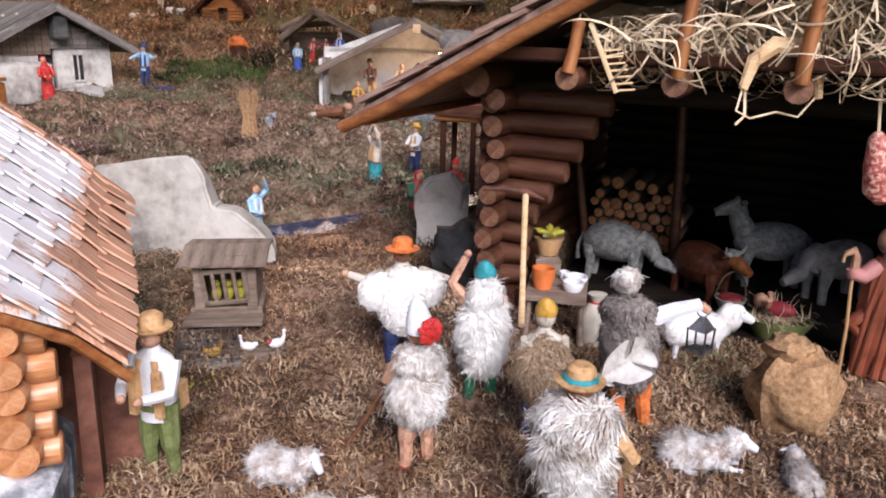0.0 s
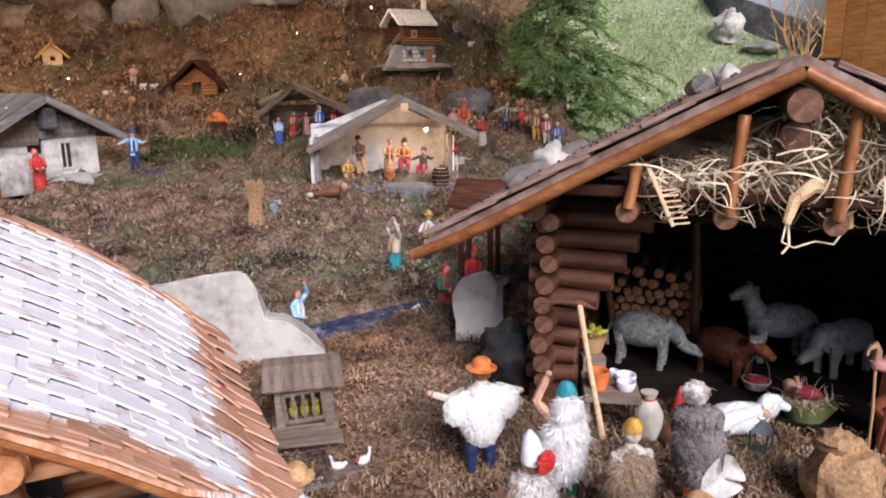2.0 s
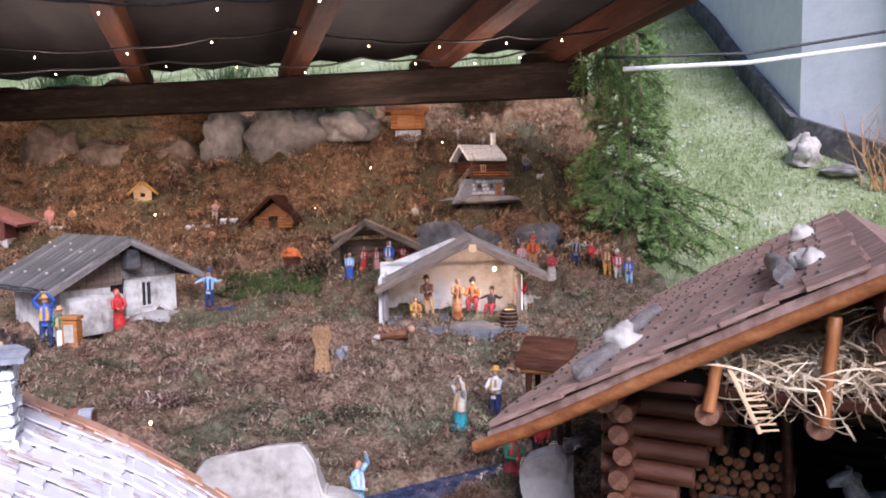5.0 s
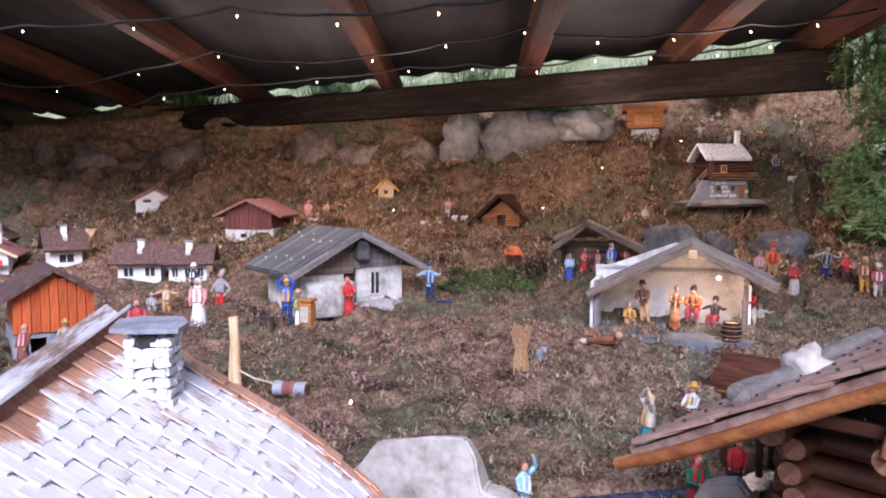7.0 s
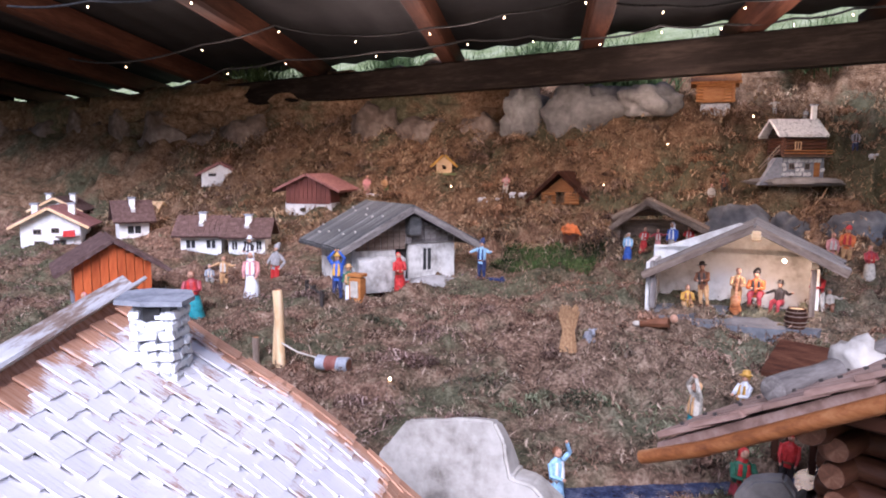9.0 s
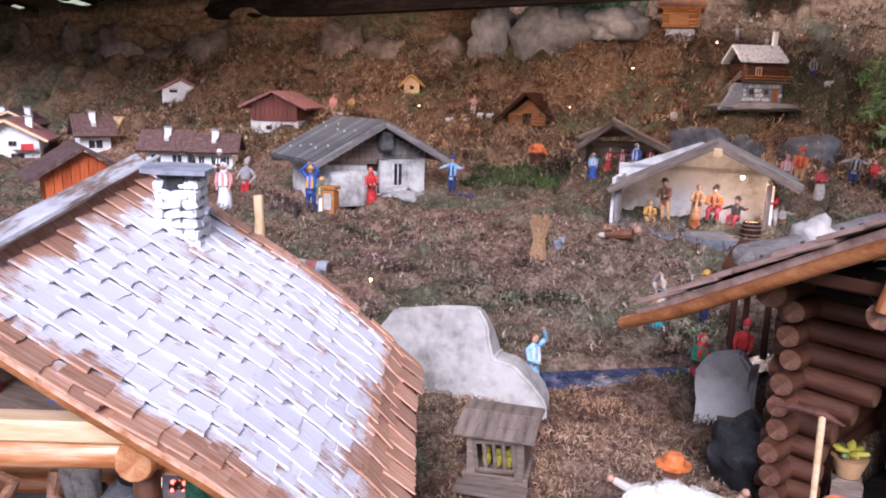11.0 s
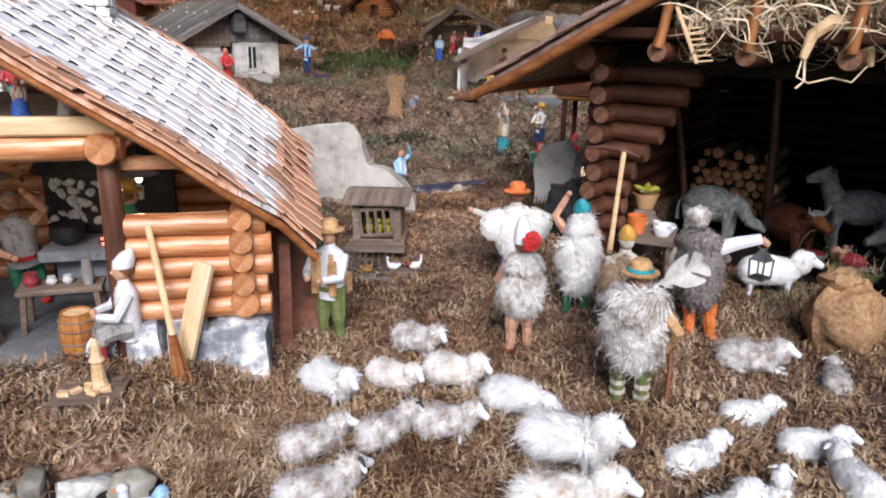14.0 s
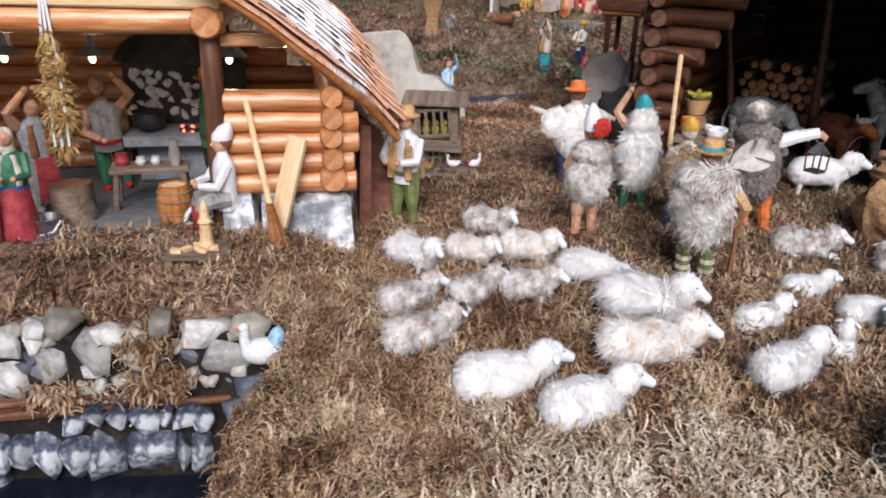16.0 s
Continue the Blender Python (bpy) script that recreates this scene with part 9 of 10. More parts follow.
# firewood
fw = thing("firewood_pile", "stack of split round firewood with pale cut ends", "firewood", Matrix.Translation((0.31, 1.09, 0.052)))
rw = random.Random(4)
w_dir, u_dir = ST @ Vector((1, 0, 0)), ST @ Vector((0, 1, 0))
for row in range(7):
    for col in range(8):
        if row > 4 and (col + row) % 3 == 0:
            continue
        r = rw.uniform(0.0065, 0.0095)
        p = Vector((0.235, 1.075, 0.062 + row * 0.0148)) + w_dir * (col * 0.0165 + (row % 2) * 0.008) + Vector((0, rw.uniform(-0.006, 0.006), rw.uniform(-0.002, 0.002)))
        log(fw, p, p + u_dir * 0.09, r, [M_bark, M_logend], "billet", n=9)
thing("prop_pole", "slim brown pole standing inside the stable", "pole", Matrix.Translation((0.335, 1.0, 0.05)), Shape().tube([(0.004, 0, 0), (0, 0, 0.12), (-0.01, 0, 0.255)], 0.0075, 9).mesh("prop_pole", M_dlog))
thing("prop_pole", "slanting brown brace inside the stable", "pole", Matrix.Translation((0.2, 1.02, 0.05)), Shape().tube([(0.02, 0, 0), (0, 0, 0.12), (-0.03, 0.0, 0.26)], 0.0055, 9).mesh("prop_pole", M_dlog))

# hay loft straw, rake, yoke, hams
def loft_straw(label, count, s0, s1, a0, a1, low, top, rad):
    """Loose curled shavings on the loft, heaped between the posts."""
    ss_, aa_ = rng.uniform(s0, s1, count), rng.uniform(a0, a1, count)
    hump = np.clip(0.55 + 0.45 * np.cos((ss_ - 0.0) * 22), 0.12, 1.0) * np.clip(1 - 2.2 * np.abs(ss_ - 0.03), 0.15, 1.0)
    zz = low + rng.uniform(0.05, 1, count) * top * hump
    thing("hay", label, "straw", kind="stuff", data=curls("hay", np.stack([0.906 * ss_ + 0.423 * aa_, -0.423 * ss_ + 0.906 * aa_, zz], 1), rng.uniform(*rad, count), rng.uniform(1.2, 4.2, count), rng.uniform(0.0004, 0.0011, count), M_straw))


loft_straw("loose pale curled straw filling the stable loft", 4200, -0.17, 0.28, 0.70, 0.86, 0.345, 0.085, (0.01, 0.034))
loft_straw("curled straw ends hanging over the loft edge", 70, -0.1, 0.24, 0.682, 0.70, 0.335, 0.03, (0.012, 0.03))
thing("hay_mound", "heap of straw under the stable roof", "straw", kind="stuff", data=Shape().ball((0.02, 0.88, 0.345), (0.24, 0.12, 0.06), 0, None, 60, 30, 0.35, 4, -0.1).mesh("hay_mound", M_straw), m=ST)
ra_, rb_ = Vector((0.137, 0.684, 0.372)), Vector((0.164, 0.676, 0.311))
rake = thing("rake", "pale wooden rake head with teeth hanging from the loft", "rake", Matrix.Translation(ra_))
plank(rake, ra_, rb_, 0.0055, 0.004, M_pale, "bar")
for i in range(7):
    p = ra_.lerp(rb_, 0.4 + i * 0.095)
    part("tooth", Shape().tube([p, p + Vector((0.017, -0.004, 0.002))], 0.0011, 5).mesh("tooth", M_pale), rake)
ym = Matrix.Translation((0.293, 0.635, 0.332))
s = Shape()
s.tube([(-0.03, 0, -0.012), (-0.024, 0, 0.012), (-0.008, 0, 0.025), (0.012, 0, 0.024), (0.03, 0, 0.008), (0.036, 0, -0.018)], [0.004, 0.0065, 0.008, 0.008, 0.0065, 0.0035], 8)
s.tube([(0.008, 0, 0.022), (0.012, -0.004, 0.0), (0.006, -0.004, -0.014)], [0.006, 0.0045, 0.003], 7)
yoke = thing("yoke", "pale carved wooden ox yoke with cord hanging from the loft", "yoke", ym, s.mesh("yoke", M_pale))
part("cord", Shape().tube([(-0.03, 0, -0.01), (-0.034, -0.002, -0.03), (-0.022, -0.004, -0.036), (0.0, -0.003, -0.03), (0.02, -0.002, -0.034), (0.034, 0, -0.016)], 0.0011, 5).tube([(-0.028, 0, -0.012), (-0.026, -0.002, -0.034), (-0.034, -0.004, -0.042)], 0.0014, 5).mesh("cord", M_straw), yoke, ym)
M_net = mottled("netted_sausage_skin", [(0.35, (0.28, 0.05, 0.04)), (0.5, (0.45, 0.14, 0.11)), (0.62, (0.66, 0.42, 0.34))], 170, rough=0.6, bump=0.6, dist=0.002, fine=2)
hm = Matrix.Translation((0.372, 0.605, 0.262))
for i, (dx, ln) in enumerate(((0, 0.058), (0.012, 0.045), (0.03, 0.05), (0.04, 0.04))):
    hm_ = hm @ pose(dx, 0.006 * (i % 2), -0.012 * (i % 2), 0, 4 * i - 6, 0)
    sa = thing("sausage", "pink netted sausage hanging on a cord from the stable", "sausage", hm_, Shape().loft([(-ln / 2, 0.003, 0.003, 0, 0), (-ln * 0.4, 0.0085, 0.0085, 0, 0), (0, 0.0095, 0.0095, 0, 0), (ln * 0.4, 0.0075, 0.0075, 0, 0), (ln / 2, 0.003, 0.003, 0, 0)], 12).mesh("sausage", M_net), "hanging sausages")
    part("cord", Shape().tube([(0, 0, ln / 2 - 0.002), (0.004, 0.01, ln / 2 + 0.05)], 0.0014, 5).mesh("cord", M_straw), sa, hm_)

# small lean-to behind the stable
GL = Matrix.Translation((0.03, 1.30, 0.08)) @ rotz(-25) @ Matrix.Diagonal((0.42, 0.4, 0.88, 1))
lean = thing("lean_to", "small brown timber lean-to behind the stable", "model hut", GL)
for x in (-0.07, 0.07):
    for y in (0, 0.12):
        plank(lean, GL @ Vector((x, y, 0)), GL @ Vector((x, y, 0.15)), 0.01, 0.01, M_rafter, "corner_post")
for y in (-0.01, 0.06):
    log(lean, GL @ Vector((-0.1, y, 0.152)), GL @ Vector((0.1, y, 0.152)), 0.007, [M_orange, M_orange], "beam")
part("roof", Shape().box((0, 0.03, 0.185), (0.24, 0.15, 0.012), 0, pose(0, 0, 0, 18, 0, 0), 0.001).mesh("roof", M_dlog, False), lean, GL)

# winch poles, rope and log on the slope
wp = thing("winch", "two pale wooden poles with a rope on the slope", "winch", Matrix.Translation((-1.03, 1.375, 0.08)))
log(wp, (-1.012, 1.375, 0.07), (-1.02, 1.375, 0.262), 0.0105, [M_pale, M_logend], "pole")
log(wp, (-1.05, 1.40, 0.085), (-1.022, 1.378, 0.22), 0.0075, [M_pale, M_logend], "pole")
log(wp, (-1.105, 1.40, 0.07), (-1.105, 1.40, 0.14), 0.008, [M_brown, M_logend], "pole")
part("rope", Shape().tube([(-1.01, 1.37, 0.145), (-0.97, 1.38, 0.125), (-0.93, 1.40, 0.112)], 0.002, 5).mesh("rope", M_cream), wp)
lg = thing("felled_log", "dark log with a red band lying on the slope", "log", Matrix.Translation((-0.93, 1.405, 0.1)))
log(lg, (-0.935, 1.405, 0.102), (-0.855, 1.41, 0.102), 0.016, [M_slate, M_dend], "trunk")
log(lg, (-0.908, 1.4055, 0.102), (-0.885, 1.4075, 0.102), 0.0168, [M_maroon, M_maroon], "band")
# sheaf, board, donkey figure
sf = Matrix.Translation((-0.458, 1.74, 0.105))
s = Shape()
for i in range(130):
    a, q = random.uniform(0, 6.3), random.random() ** 0.5
    s.tube([(math.cos(a) * 0.02 * q, math.sin(a) * 0.02 * q, 0), (math.cos(a) * 0.013 * q, math.sin(a) * 0.013 * q, 0.05), (math.cos(a) * 0.025 * q, math.sin(a) * 0.025 * q, 0.1 + random.uniform(-0.014, 0.012))], [0.0026, 0.0022, 0.0014], 4)
thing("sheaf", "bundle of dry grey-brown brushwood standing upright", "sheaf", sf, s.mesh("sheaf", M_burlap))
thing("donkey", "small blue-grey donkey figurine beside the brushwood", "donkey figurine", Matrix.Translation((-0.418, 1.775, 0.108)) @ rotz(-60) @ Matrix.Diagonal((0.06,) * 3 + (1,)), beast((0.4, 0, 0.75), (0.48, 0, 0.85), 0).mesh("donkey", [M_slate, M_slate, M_slate]))
thing("board", "flat reddish board lying on the slope", "board", Matrix.Translation((-0.36, 1.77, 0.118)) @ rotz(12), Shape().box((0, 0, 0), (0.1, 0.06, 0.006), 0, pose(0, 0, 0, 12)).mesh("board", M_maroon, False))
# by the herdsmen's house
thing("churn", "yellow wooden butter churn frame beside the house", "churn", Matrix.Translation((-1.19, 1.965, 0.118)), Shape().box((0, 0, 0.04), (0.042, 0.03, 0.08)).box((0, -0.016, 0.045), (0.026, 0.006, 0.05), 1).box((0, 0, 0.088), (0.05, 0.036, 0.01)).mesh("churn", [M_orange, M_cream], False))
thing("milk_can", "white milk can before the house", "can", Matrix.Translation((-1.215, 2.16, 0.128)), Shape().loft([(0, 0.012, 0.012, 0, 0), (0.025, 0.014, 0.014, 0, 0), (0.035, 0.008, 0.008, 0, 0), (0.042, 0.01, 0.01, 0, 0)], 12).mesh("milk_can", M_gloss))
thing("drum", "red drum with white head before the seated woman", "drum", Matrix.Translation((-1.145, 2.17, 0.13)), Shape().loft([(0, 0.022, 0.022, 0, 0), (0.035, 0.022, 0.022, 0, 0)], 14, 0).loft([(0.0355, 0.02, 0.02, 0, 0), (0.038, 0.02, 0.02, 0, 0)], 14, 1).mesh("drum", [M_crimson, M_gloss]))
fr = thing("rail_fence", "low dark rail fence beside the checked-shirt figurine", "fence", Matrix.Translation((-0.93, 2.32, 0.14)))
for x in (-1.0, -0.93, -0.86):
    plank(fr, (x, 2.33, 0.12), (x, 2.33, 0.175), 0.01, 0.01, M_navy, "post")
plank(fr, (-1.01, 2.33, 0.165), (-0.85, 2.33, 0.165), 0.008, 0.008, M_navy, "rail")
fr = thing("rail_fence", "low dark rail fence at the corner of the house", "fence", Matrix.Translation((-1.3, 1.95, 0.11)))
for i in range(3):
    plank(fr, (-1.42 + i * 0.08, 2.02 - i * 0.07, 0.1), (-1.42 + i * 0.08, 2.02 - i * 0.07, 0.165), 0.01, 0.01, M_darkp, "post")
plank(fr, (-1.43, 2.03, 0.15), (-1.25, 1.875, 0.15), 0.008, 0.008, M_darkp, "rail")
barrel(Matrix.Translation((0.02, 2.12, 0.135)) @ rotz(10), 0.026, 0.052, "brown wooden keg in front of the stall", M_rafter)
thing("flower_tub", "wooden tub with orange flowers on the slope", "flower tub", Matrix.Translation((-0.77, 2.81, 0.225)), Shape().loft([(0, 0.03, 0.03, 0, 0), (0.06, 0.036, 0.036, 0, 0)], 14, 0).ball((0, 0, 0.07), (0.036, 0.036, 0.024), 1, None, 14, 9, 0.5, 5).mesh("flower_tub", [M_dlog, M_orangep]))
thing("cello", "pale wooden cello leaning in the stall", "cello", Matrix.Translation((-0.13, 2.205, 0.14)), Shape().loft([(0, 0.004, 0.002, 0, 0), (0.012, 0.017, 0.008, 0, 0), (0.03, 0.011, 0.007, 0, 0), (0.048, 0.014, 0.007, 0, 0), (0.056, 0.004, 0.004, 0, 0), (0.1, 0.003, 0.003, 0, 0.01)], 14, 0).mesh("cello", M_log))
for x, y, z in ((-0.715, 1.349, 0.098), (-1.413, 3.09, 0.446), (-0.54, 3.5, 0.62), (-0.763, 3.26, 0.4), (-0.2, 3.62, 0.76)):
    thing("ground_lamp", "tiny warm glowing bulb set in the moss", "bulb", Matrix.Translation((x, y, max(z, surface(x, y) + 0.012))), bulb_mesh, "bulbs in the moss")

# ---- outside: house, fence boards, white stone, spruce, wires ----
far_house = thing("white_house", "white rendered house with a grey plinth up the slope", "house", Matrix.Translation((2.4, 5.2, 0.9)))
M_base = mottled("grey_house_plinth", [(0.3, (0.06, 0.056, 0.052)), (0.55, (0.15, 0.14, 0.135)), (0.75, (0.26, 0.25, 0.24))], 6, rough=0.9, bump=0.6, dist=0.02)
FRONT = [(2.6, 9.5), (2.33, 6.4), (2.24, 5.2), (2.8, 4.2), (3.5, 2.95)]


def facade(low, high, out, thick, bits=6):
    """A wall along the house front between two heights over the slope, standing out by a little."""
    pts = []
    for (xa, ya), (xb, yb) in zip(FRONT, FRONT[1:]):
        n = Vector((yb - ya, xa - xb, 0)).normalized()
        for i in range(bits + 1):
            pts.append((Vector((xa + (xb - xa) * i / bits, ya + (yb - ya) * i / bits, 0)), n))
    vs, fs = [], []
    for p, n in pts:
        g = hill(p.x, p.y)
        a, b = p + n * out, p + n * (out - thick)
        vs += [(a.x, a.y, g + low), (a.x, a.y, g + high), (b.x, b.y, g + high), (b.x, b.y, g + low)]
    for i in range(len(pts) - 1):
        for k in range(4):
            fs.append((i * 4 + k, i * 4 + (k + 1) % 4, i * 4 + 4 + (k + 1) % 4, i * 4 + 4 + k))
    fs += [(3, 2, 1, 0), tuple(len(vs) - 4 + k for k in range(4))]
    return Shape().add(vs, fs)


part("plinth", facade(-0.6, 0.17, 0.06, 0.3).mesh("plinth", M_base, False), far_house, None, "dark grey weathered plinth")
part("wall", facade(0.165, 5.0, 0.0, 0.25).mesh("wall", M_render, False), far_house, None, "bluish white rendered wall")
fence = thing("board_wall", "orange-brown board door beside the white house", "board wall", Matrix.Translation((2.7, 4.3, 0.5)))
along = Vector((0.489, -0.872, 0))
for i in range(11):
    p = Vector((2.62, 4.44, 0)) + along * (0.125 * i) + Vector((-0.872, -0.489, 0)) * 0.05
    part("board", Shape().box((0, 0, 1.35), (0.12, 0.025, 2.5), jit=0.004).mesh("board", M_orange, False), fence, Matrix.Translation((p.x, p.y, hill(p.x, p.y) - 0.02)) @ rotz(-60.7))
part("brace", Shape().box((0, 0, 0), (1.1, 0.03, 0.1), jit=0.003).mesh("brace", M_orange, False), fence, Matrix.Translation((2.86, 3.9, 0.78)) @ rotz(-60.7) @ Matrix.Rotation(0.7, 4, "Y"), "slanting door brace")
boulder("white_stone", "white weathered stone on the meadow", (2.14, 4.92, hill(2.14, 4.92) + 0.07), (0.19, 0.18, 0.25), M_stone, 0.5, 1.6, 10)
boulder("kerb_stone", "flat grey stone at the foot of the white house", (2.3, 4.72, hill(2.3, 4.72) + 0.02), (0.24, 0.2, 0.08), M_rock, 0.4, 1.4, 30)
rb = random.Random(77)
s = Shape()
for i in range(16):
    p = Vector((2.42 + rb.gauss(0, 0.05), 4.5 + rb.gauss(0, 0.05), hill(2.42, 4.5)))
    d = Vector((rb.gauss(0, 0.3), rb.gauss(0, 0.3), 1)).normalized()
    pts = [p]
    for k in range(4):
        d = (d + Vector((rb.gauss(0, 0.22), rb.gauss(0, 0.22), rb.gauss(0, 0.1)))).normalized()
        pts.append(pts[-1] + d * rb.uniform(0.06, 0.12))
        if k:
            e = (d + Vector((rb.gauss(0, 0.7), rb.gauss(0, 0.7), 0.1))).normalized()
            s.tube([pts[-1], pts[-1] + e * 0.08, pts[-1] + e * 0.16 + Vector((0, 0, 0.02))], [0.003, 0.0022, 0.001], 4)
    s.tube(pts, [0.006, 0.005, 0.004, 0.003, 0.0015], 5)
thing("twig_bush", "leafless tan twigs of a small bush by the white house", "bush", kind="stuff", data=s.mesh("twig_bush", M_tan))
s = Shape()
for i in range(90):
    x, y = rb.uniform(0.9, 2.6), rb.uniform(4.0, 7.5)
    s.ball((x, y, hill(x, y) + 0.03), (0.011, 0.011, 0.006), 0, None, 6, 4)
thing("daisies", "tiny white flowers scattered over the meadow", "flowers", kind="stuff", data=s.mesh("daisies", M_gloss))
wr = thing("wire", "black cable and white pole crossing beside the shelter", "cable", Matrix.Translation((1.0, 2.9, 1.0)))
part("cable", Shape().tube([(0.45, 2.9, 1.03), (1.0, 2.9, 1.035), (1.9, 2.9, 1.16)], 0.006, 6).mesh("cable", M_black), wr)
part("white_pole", Shape().tube([(0.52, 2.9, 0.985), (1.0, 2.9, 1.0), (1.9, 2.9, 1.1)], 0.009, 8).mesh("white_pole", M_gloss), wr)

M_needle = mottled("spruce_needle", [(0.3, (0.04, 0.085, 0.022)), (0.5, (0.12, 0.2, 0.055)), (0.7, (0.28, 0.37, 0.14))], 12, rough=0.6, bump=0.0, island=0.45)
rt = random.Random(8)


def bough(s, a, b, sag, spread, count):
    """A drooping spruce bough: stem with side twigs and needles."""
    a, b = Vector(a), Vector(b)
    pts = [a.lerp(b, t) + Vector((0, 0, -sag * t * t)) for t in (0, 0.25, 0.5, 0.75, 1)]
    s.tube(pts, [0.006, 0.005, 0.004, 0.003, 0.0015], 5, 1)
    for i in range(count):
        t = rt.uniform(0.1, 1.0)
        j = min(3, int(t * 4))
        p = pts[j].lerp(pts[j + 1], t * 4 - j)
        d = (pts[j + 1] - pts[j]).normalized()
        side = d.cross(Vector((rt.gauss(0, 0.35), rt.gauss(0, 0.35), 1))).normalized() * rt.choice((-1, 1))
        ln = spread * (1.15 - t) * rt.uniform(0.5, 1.1) + 0.02
        tip = p + (side * 0.8 + d * 0.7 + Vector((0, 0, -0.25))).normalized() * ln
        n = max(5, int(ln / 0.0055))
        for k in range(n):
            q = p.lerp(tip, k / n)
            dd = (tip - p).normalized()
            nd = (dd * 0.75 + Vector((rt.gauss(0, 0.5), rt.gauss(0, 0.5), rt.gauss(0.1, 0.5)))).normalized()
            w = nd.orthogonal().normalized() * 0.003
            e = q + nd * rt.uniform(0.016, 0.03)
            s.add([q - w, q + w, e + w * 0.3, e - w * 0.3], [(0, 1, 2, 3)], 0)


spruce = thing("spruce", "green spruce with drooping boughs at the edge of the shelter", "spruce tree", Matrix.Translation((0.62, 3.25, -0.4)))
part("trunk", Shape().tube([(0.62, 3.25, -0.6), (0.63, 3.22, 0.3), (0.60, 3.2, 0.9), (0.58, 3.18, 1.35)], [0.035, 0.028, 0.02, 0.012], 9).mesh("trunk", M_bark), spruce)
s = Shape()
for i in range(64):
    z = 0.22 + 1.0 * (i / 63) ** 0.9
    ang = i * 2.4 + rt.uniform(-0.3, 0.3)
    reach = 0.32 - 0.21 * (z - 0.22)
    a = Vector((0.61, 3.21, z))
    bough(s, a, a + Vector((math.cos(ang) * reach, math.sin(ang) * reach * 0.75 - 0.05, 0.06)), 0.14, 0.12, 22)
for b in ((1.0, 2.92, 0.40), (0.95, 2.85, 0.33), (0.88, 2.95, 0.3), (0.75, 2.8, 0.36), (0.42, 2.86, 0.46), (0.36, 2.95, 0.5), (0.32, 3.0, 0.62), (0.47, 2.85, 0.42), (0.7, 2.83, 0.3), (1.05, 3.0, 0.45)):
    bough(s, (0.61, 3.15, b[2] + 0.16), b, 0.03, 0.15, 42)
for x in (0.36, 0.46, 0.52, 0.58, 0.42):
    bough(s, (x, 2.95, 1.12), (x + 0.02, 2.93, 0.82), 0.0, 0.09, 40)
tagged(part("crown", s.mesh("crown", [M_needle, M_bark], False), spruce), kind="stuff")


# ---- moss: curled strands over the whole landscape ----
def moss_material(name, stops, greens, lo, hi, side=0.0):
    """Strand colours with green patches; side: more olive moss towards the stall."""
    m, n, l, b = shader(name, 0.9, 0.0, 0.15)
    v = coords(n, l, (1, 1, 1), "World")
    big = node(n, "TexNoise", Scale=4.5, Detail=4.0)
    l.new(v, big.inputs["Vector"])
    geo = n.new("ShaderNodeNewGeometry")
    col = ramp(n, l, geo.outputs["Random Per Island"], stops)
    grn = ramp(n, l, geo.outputs["Random Per Island"], greens)
    fac = big.outputs["Fac"]
    if side:
        sep = n.new("ShaderNodeSeparateXYZ")
        l.new(v, sep.inputs["Vector"])
        east = node(n, "MapRange")
        east.inputs["From Min"].default_value, east.inputs["From Max"].default_value = -0.75, 0.0
        east.inputs["To Max"].default_value = side
        l.new(sep.outputs["X"], east.inputs["Value"])
        total = node(n, "Math")
        l.new(fac, total.inputs[0])
        l.new(east.outputs["Result"], total.inputs[1])
        fac = total.outputs[0]
    patch = ramp(n, l, fac, [(lo, (0, 0, 0)), (hi, (1, 1, 1))])
    wide = node(n, "TexNoise", Scale=2.1, Detail=3.0)
    l.new(v, wide.inputs["Vector"])
    tint = ramp(n, l, wide.outputs["Fac"], [(0.4, (1.06, 0.92, 0.84)), (0.5, (1.0, 1.0, 1.0)), (0.6, (0.92, 0.95, 1.12))])
    col = mixc(n, l, 1.0, col, tint, "MULTIPLY")
    tone = node(n, "TexNoise", Scale=7.0, Detail=5.0, Roughness=0.65)
    l.new(v, tone.inputs["Vector"])
    shade = ramp(n, l, tone.outputs["Fac"], [(0.38, (0.35, 0.32, 0.32)), (0.48, (0.8, 0.77, 0.75)), (0.6, (1.45, 1.4, 1.36))])
    l.new(mixc(n, l, 1.0, mixc(n, l, patch, col, grn), shade, "MULTIPLY"), b.inputs["Base Color"])
    return m


GREENS = [(0.0, (0.035, 0.042, 0.022)), (0.5, (0.12, 0.138, 0.075)), (1.0, (0.26, 0.28, 0.18))]
M_moss1 = moss_material("curled_dry_moss", [(0.0, (0.14, 0.084, 0.05)), (0.4, (0.34, 0.228, 0.145)), (0.75, (0.54, 0.405, 0.28)), (1.0, (0.72, 0.6, 0.46))], GREENS, 0.66, 0.76)
M_moss2 = moss_material("meadow_dry_moss", [(0.0, (0.05, 0.028, 0.019)), (0.4, (0.15, 0.09, 0.062)), (0.75, (0.25, 0.163, 0.117)), (1.0, (0.36, 0.26, 0.195))], GREENS, 0.55, 0.65, 0.07)
M_moss3 = moss_material("hillside_rust_moss", [(0.0, (0.06, 0.034, 0.019)), (0.4, (0.2, 0.12, 0.068)), (0.75, (0.33, 0.22, 0.137)), (1.0, (0.46, 0.345, 0.235))], GREENS, 0.60, 0.70)


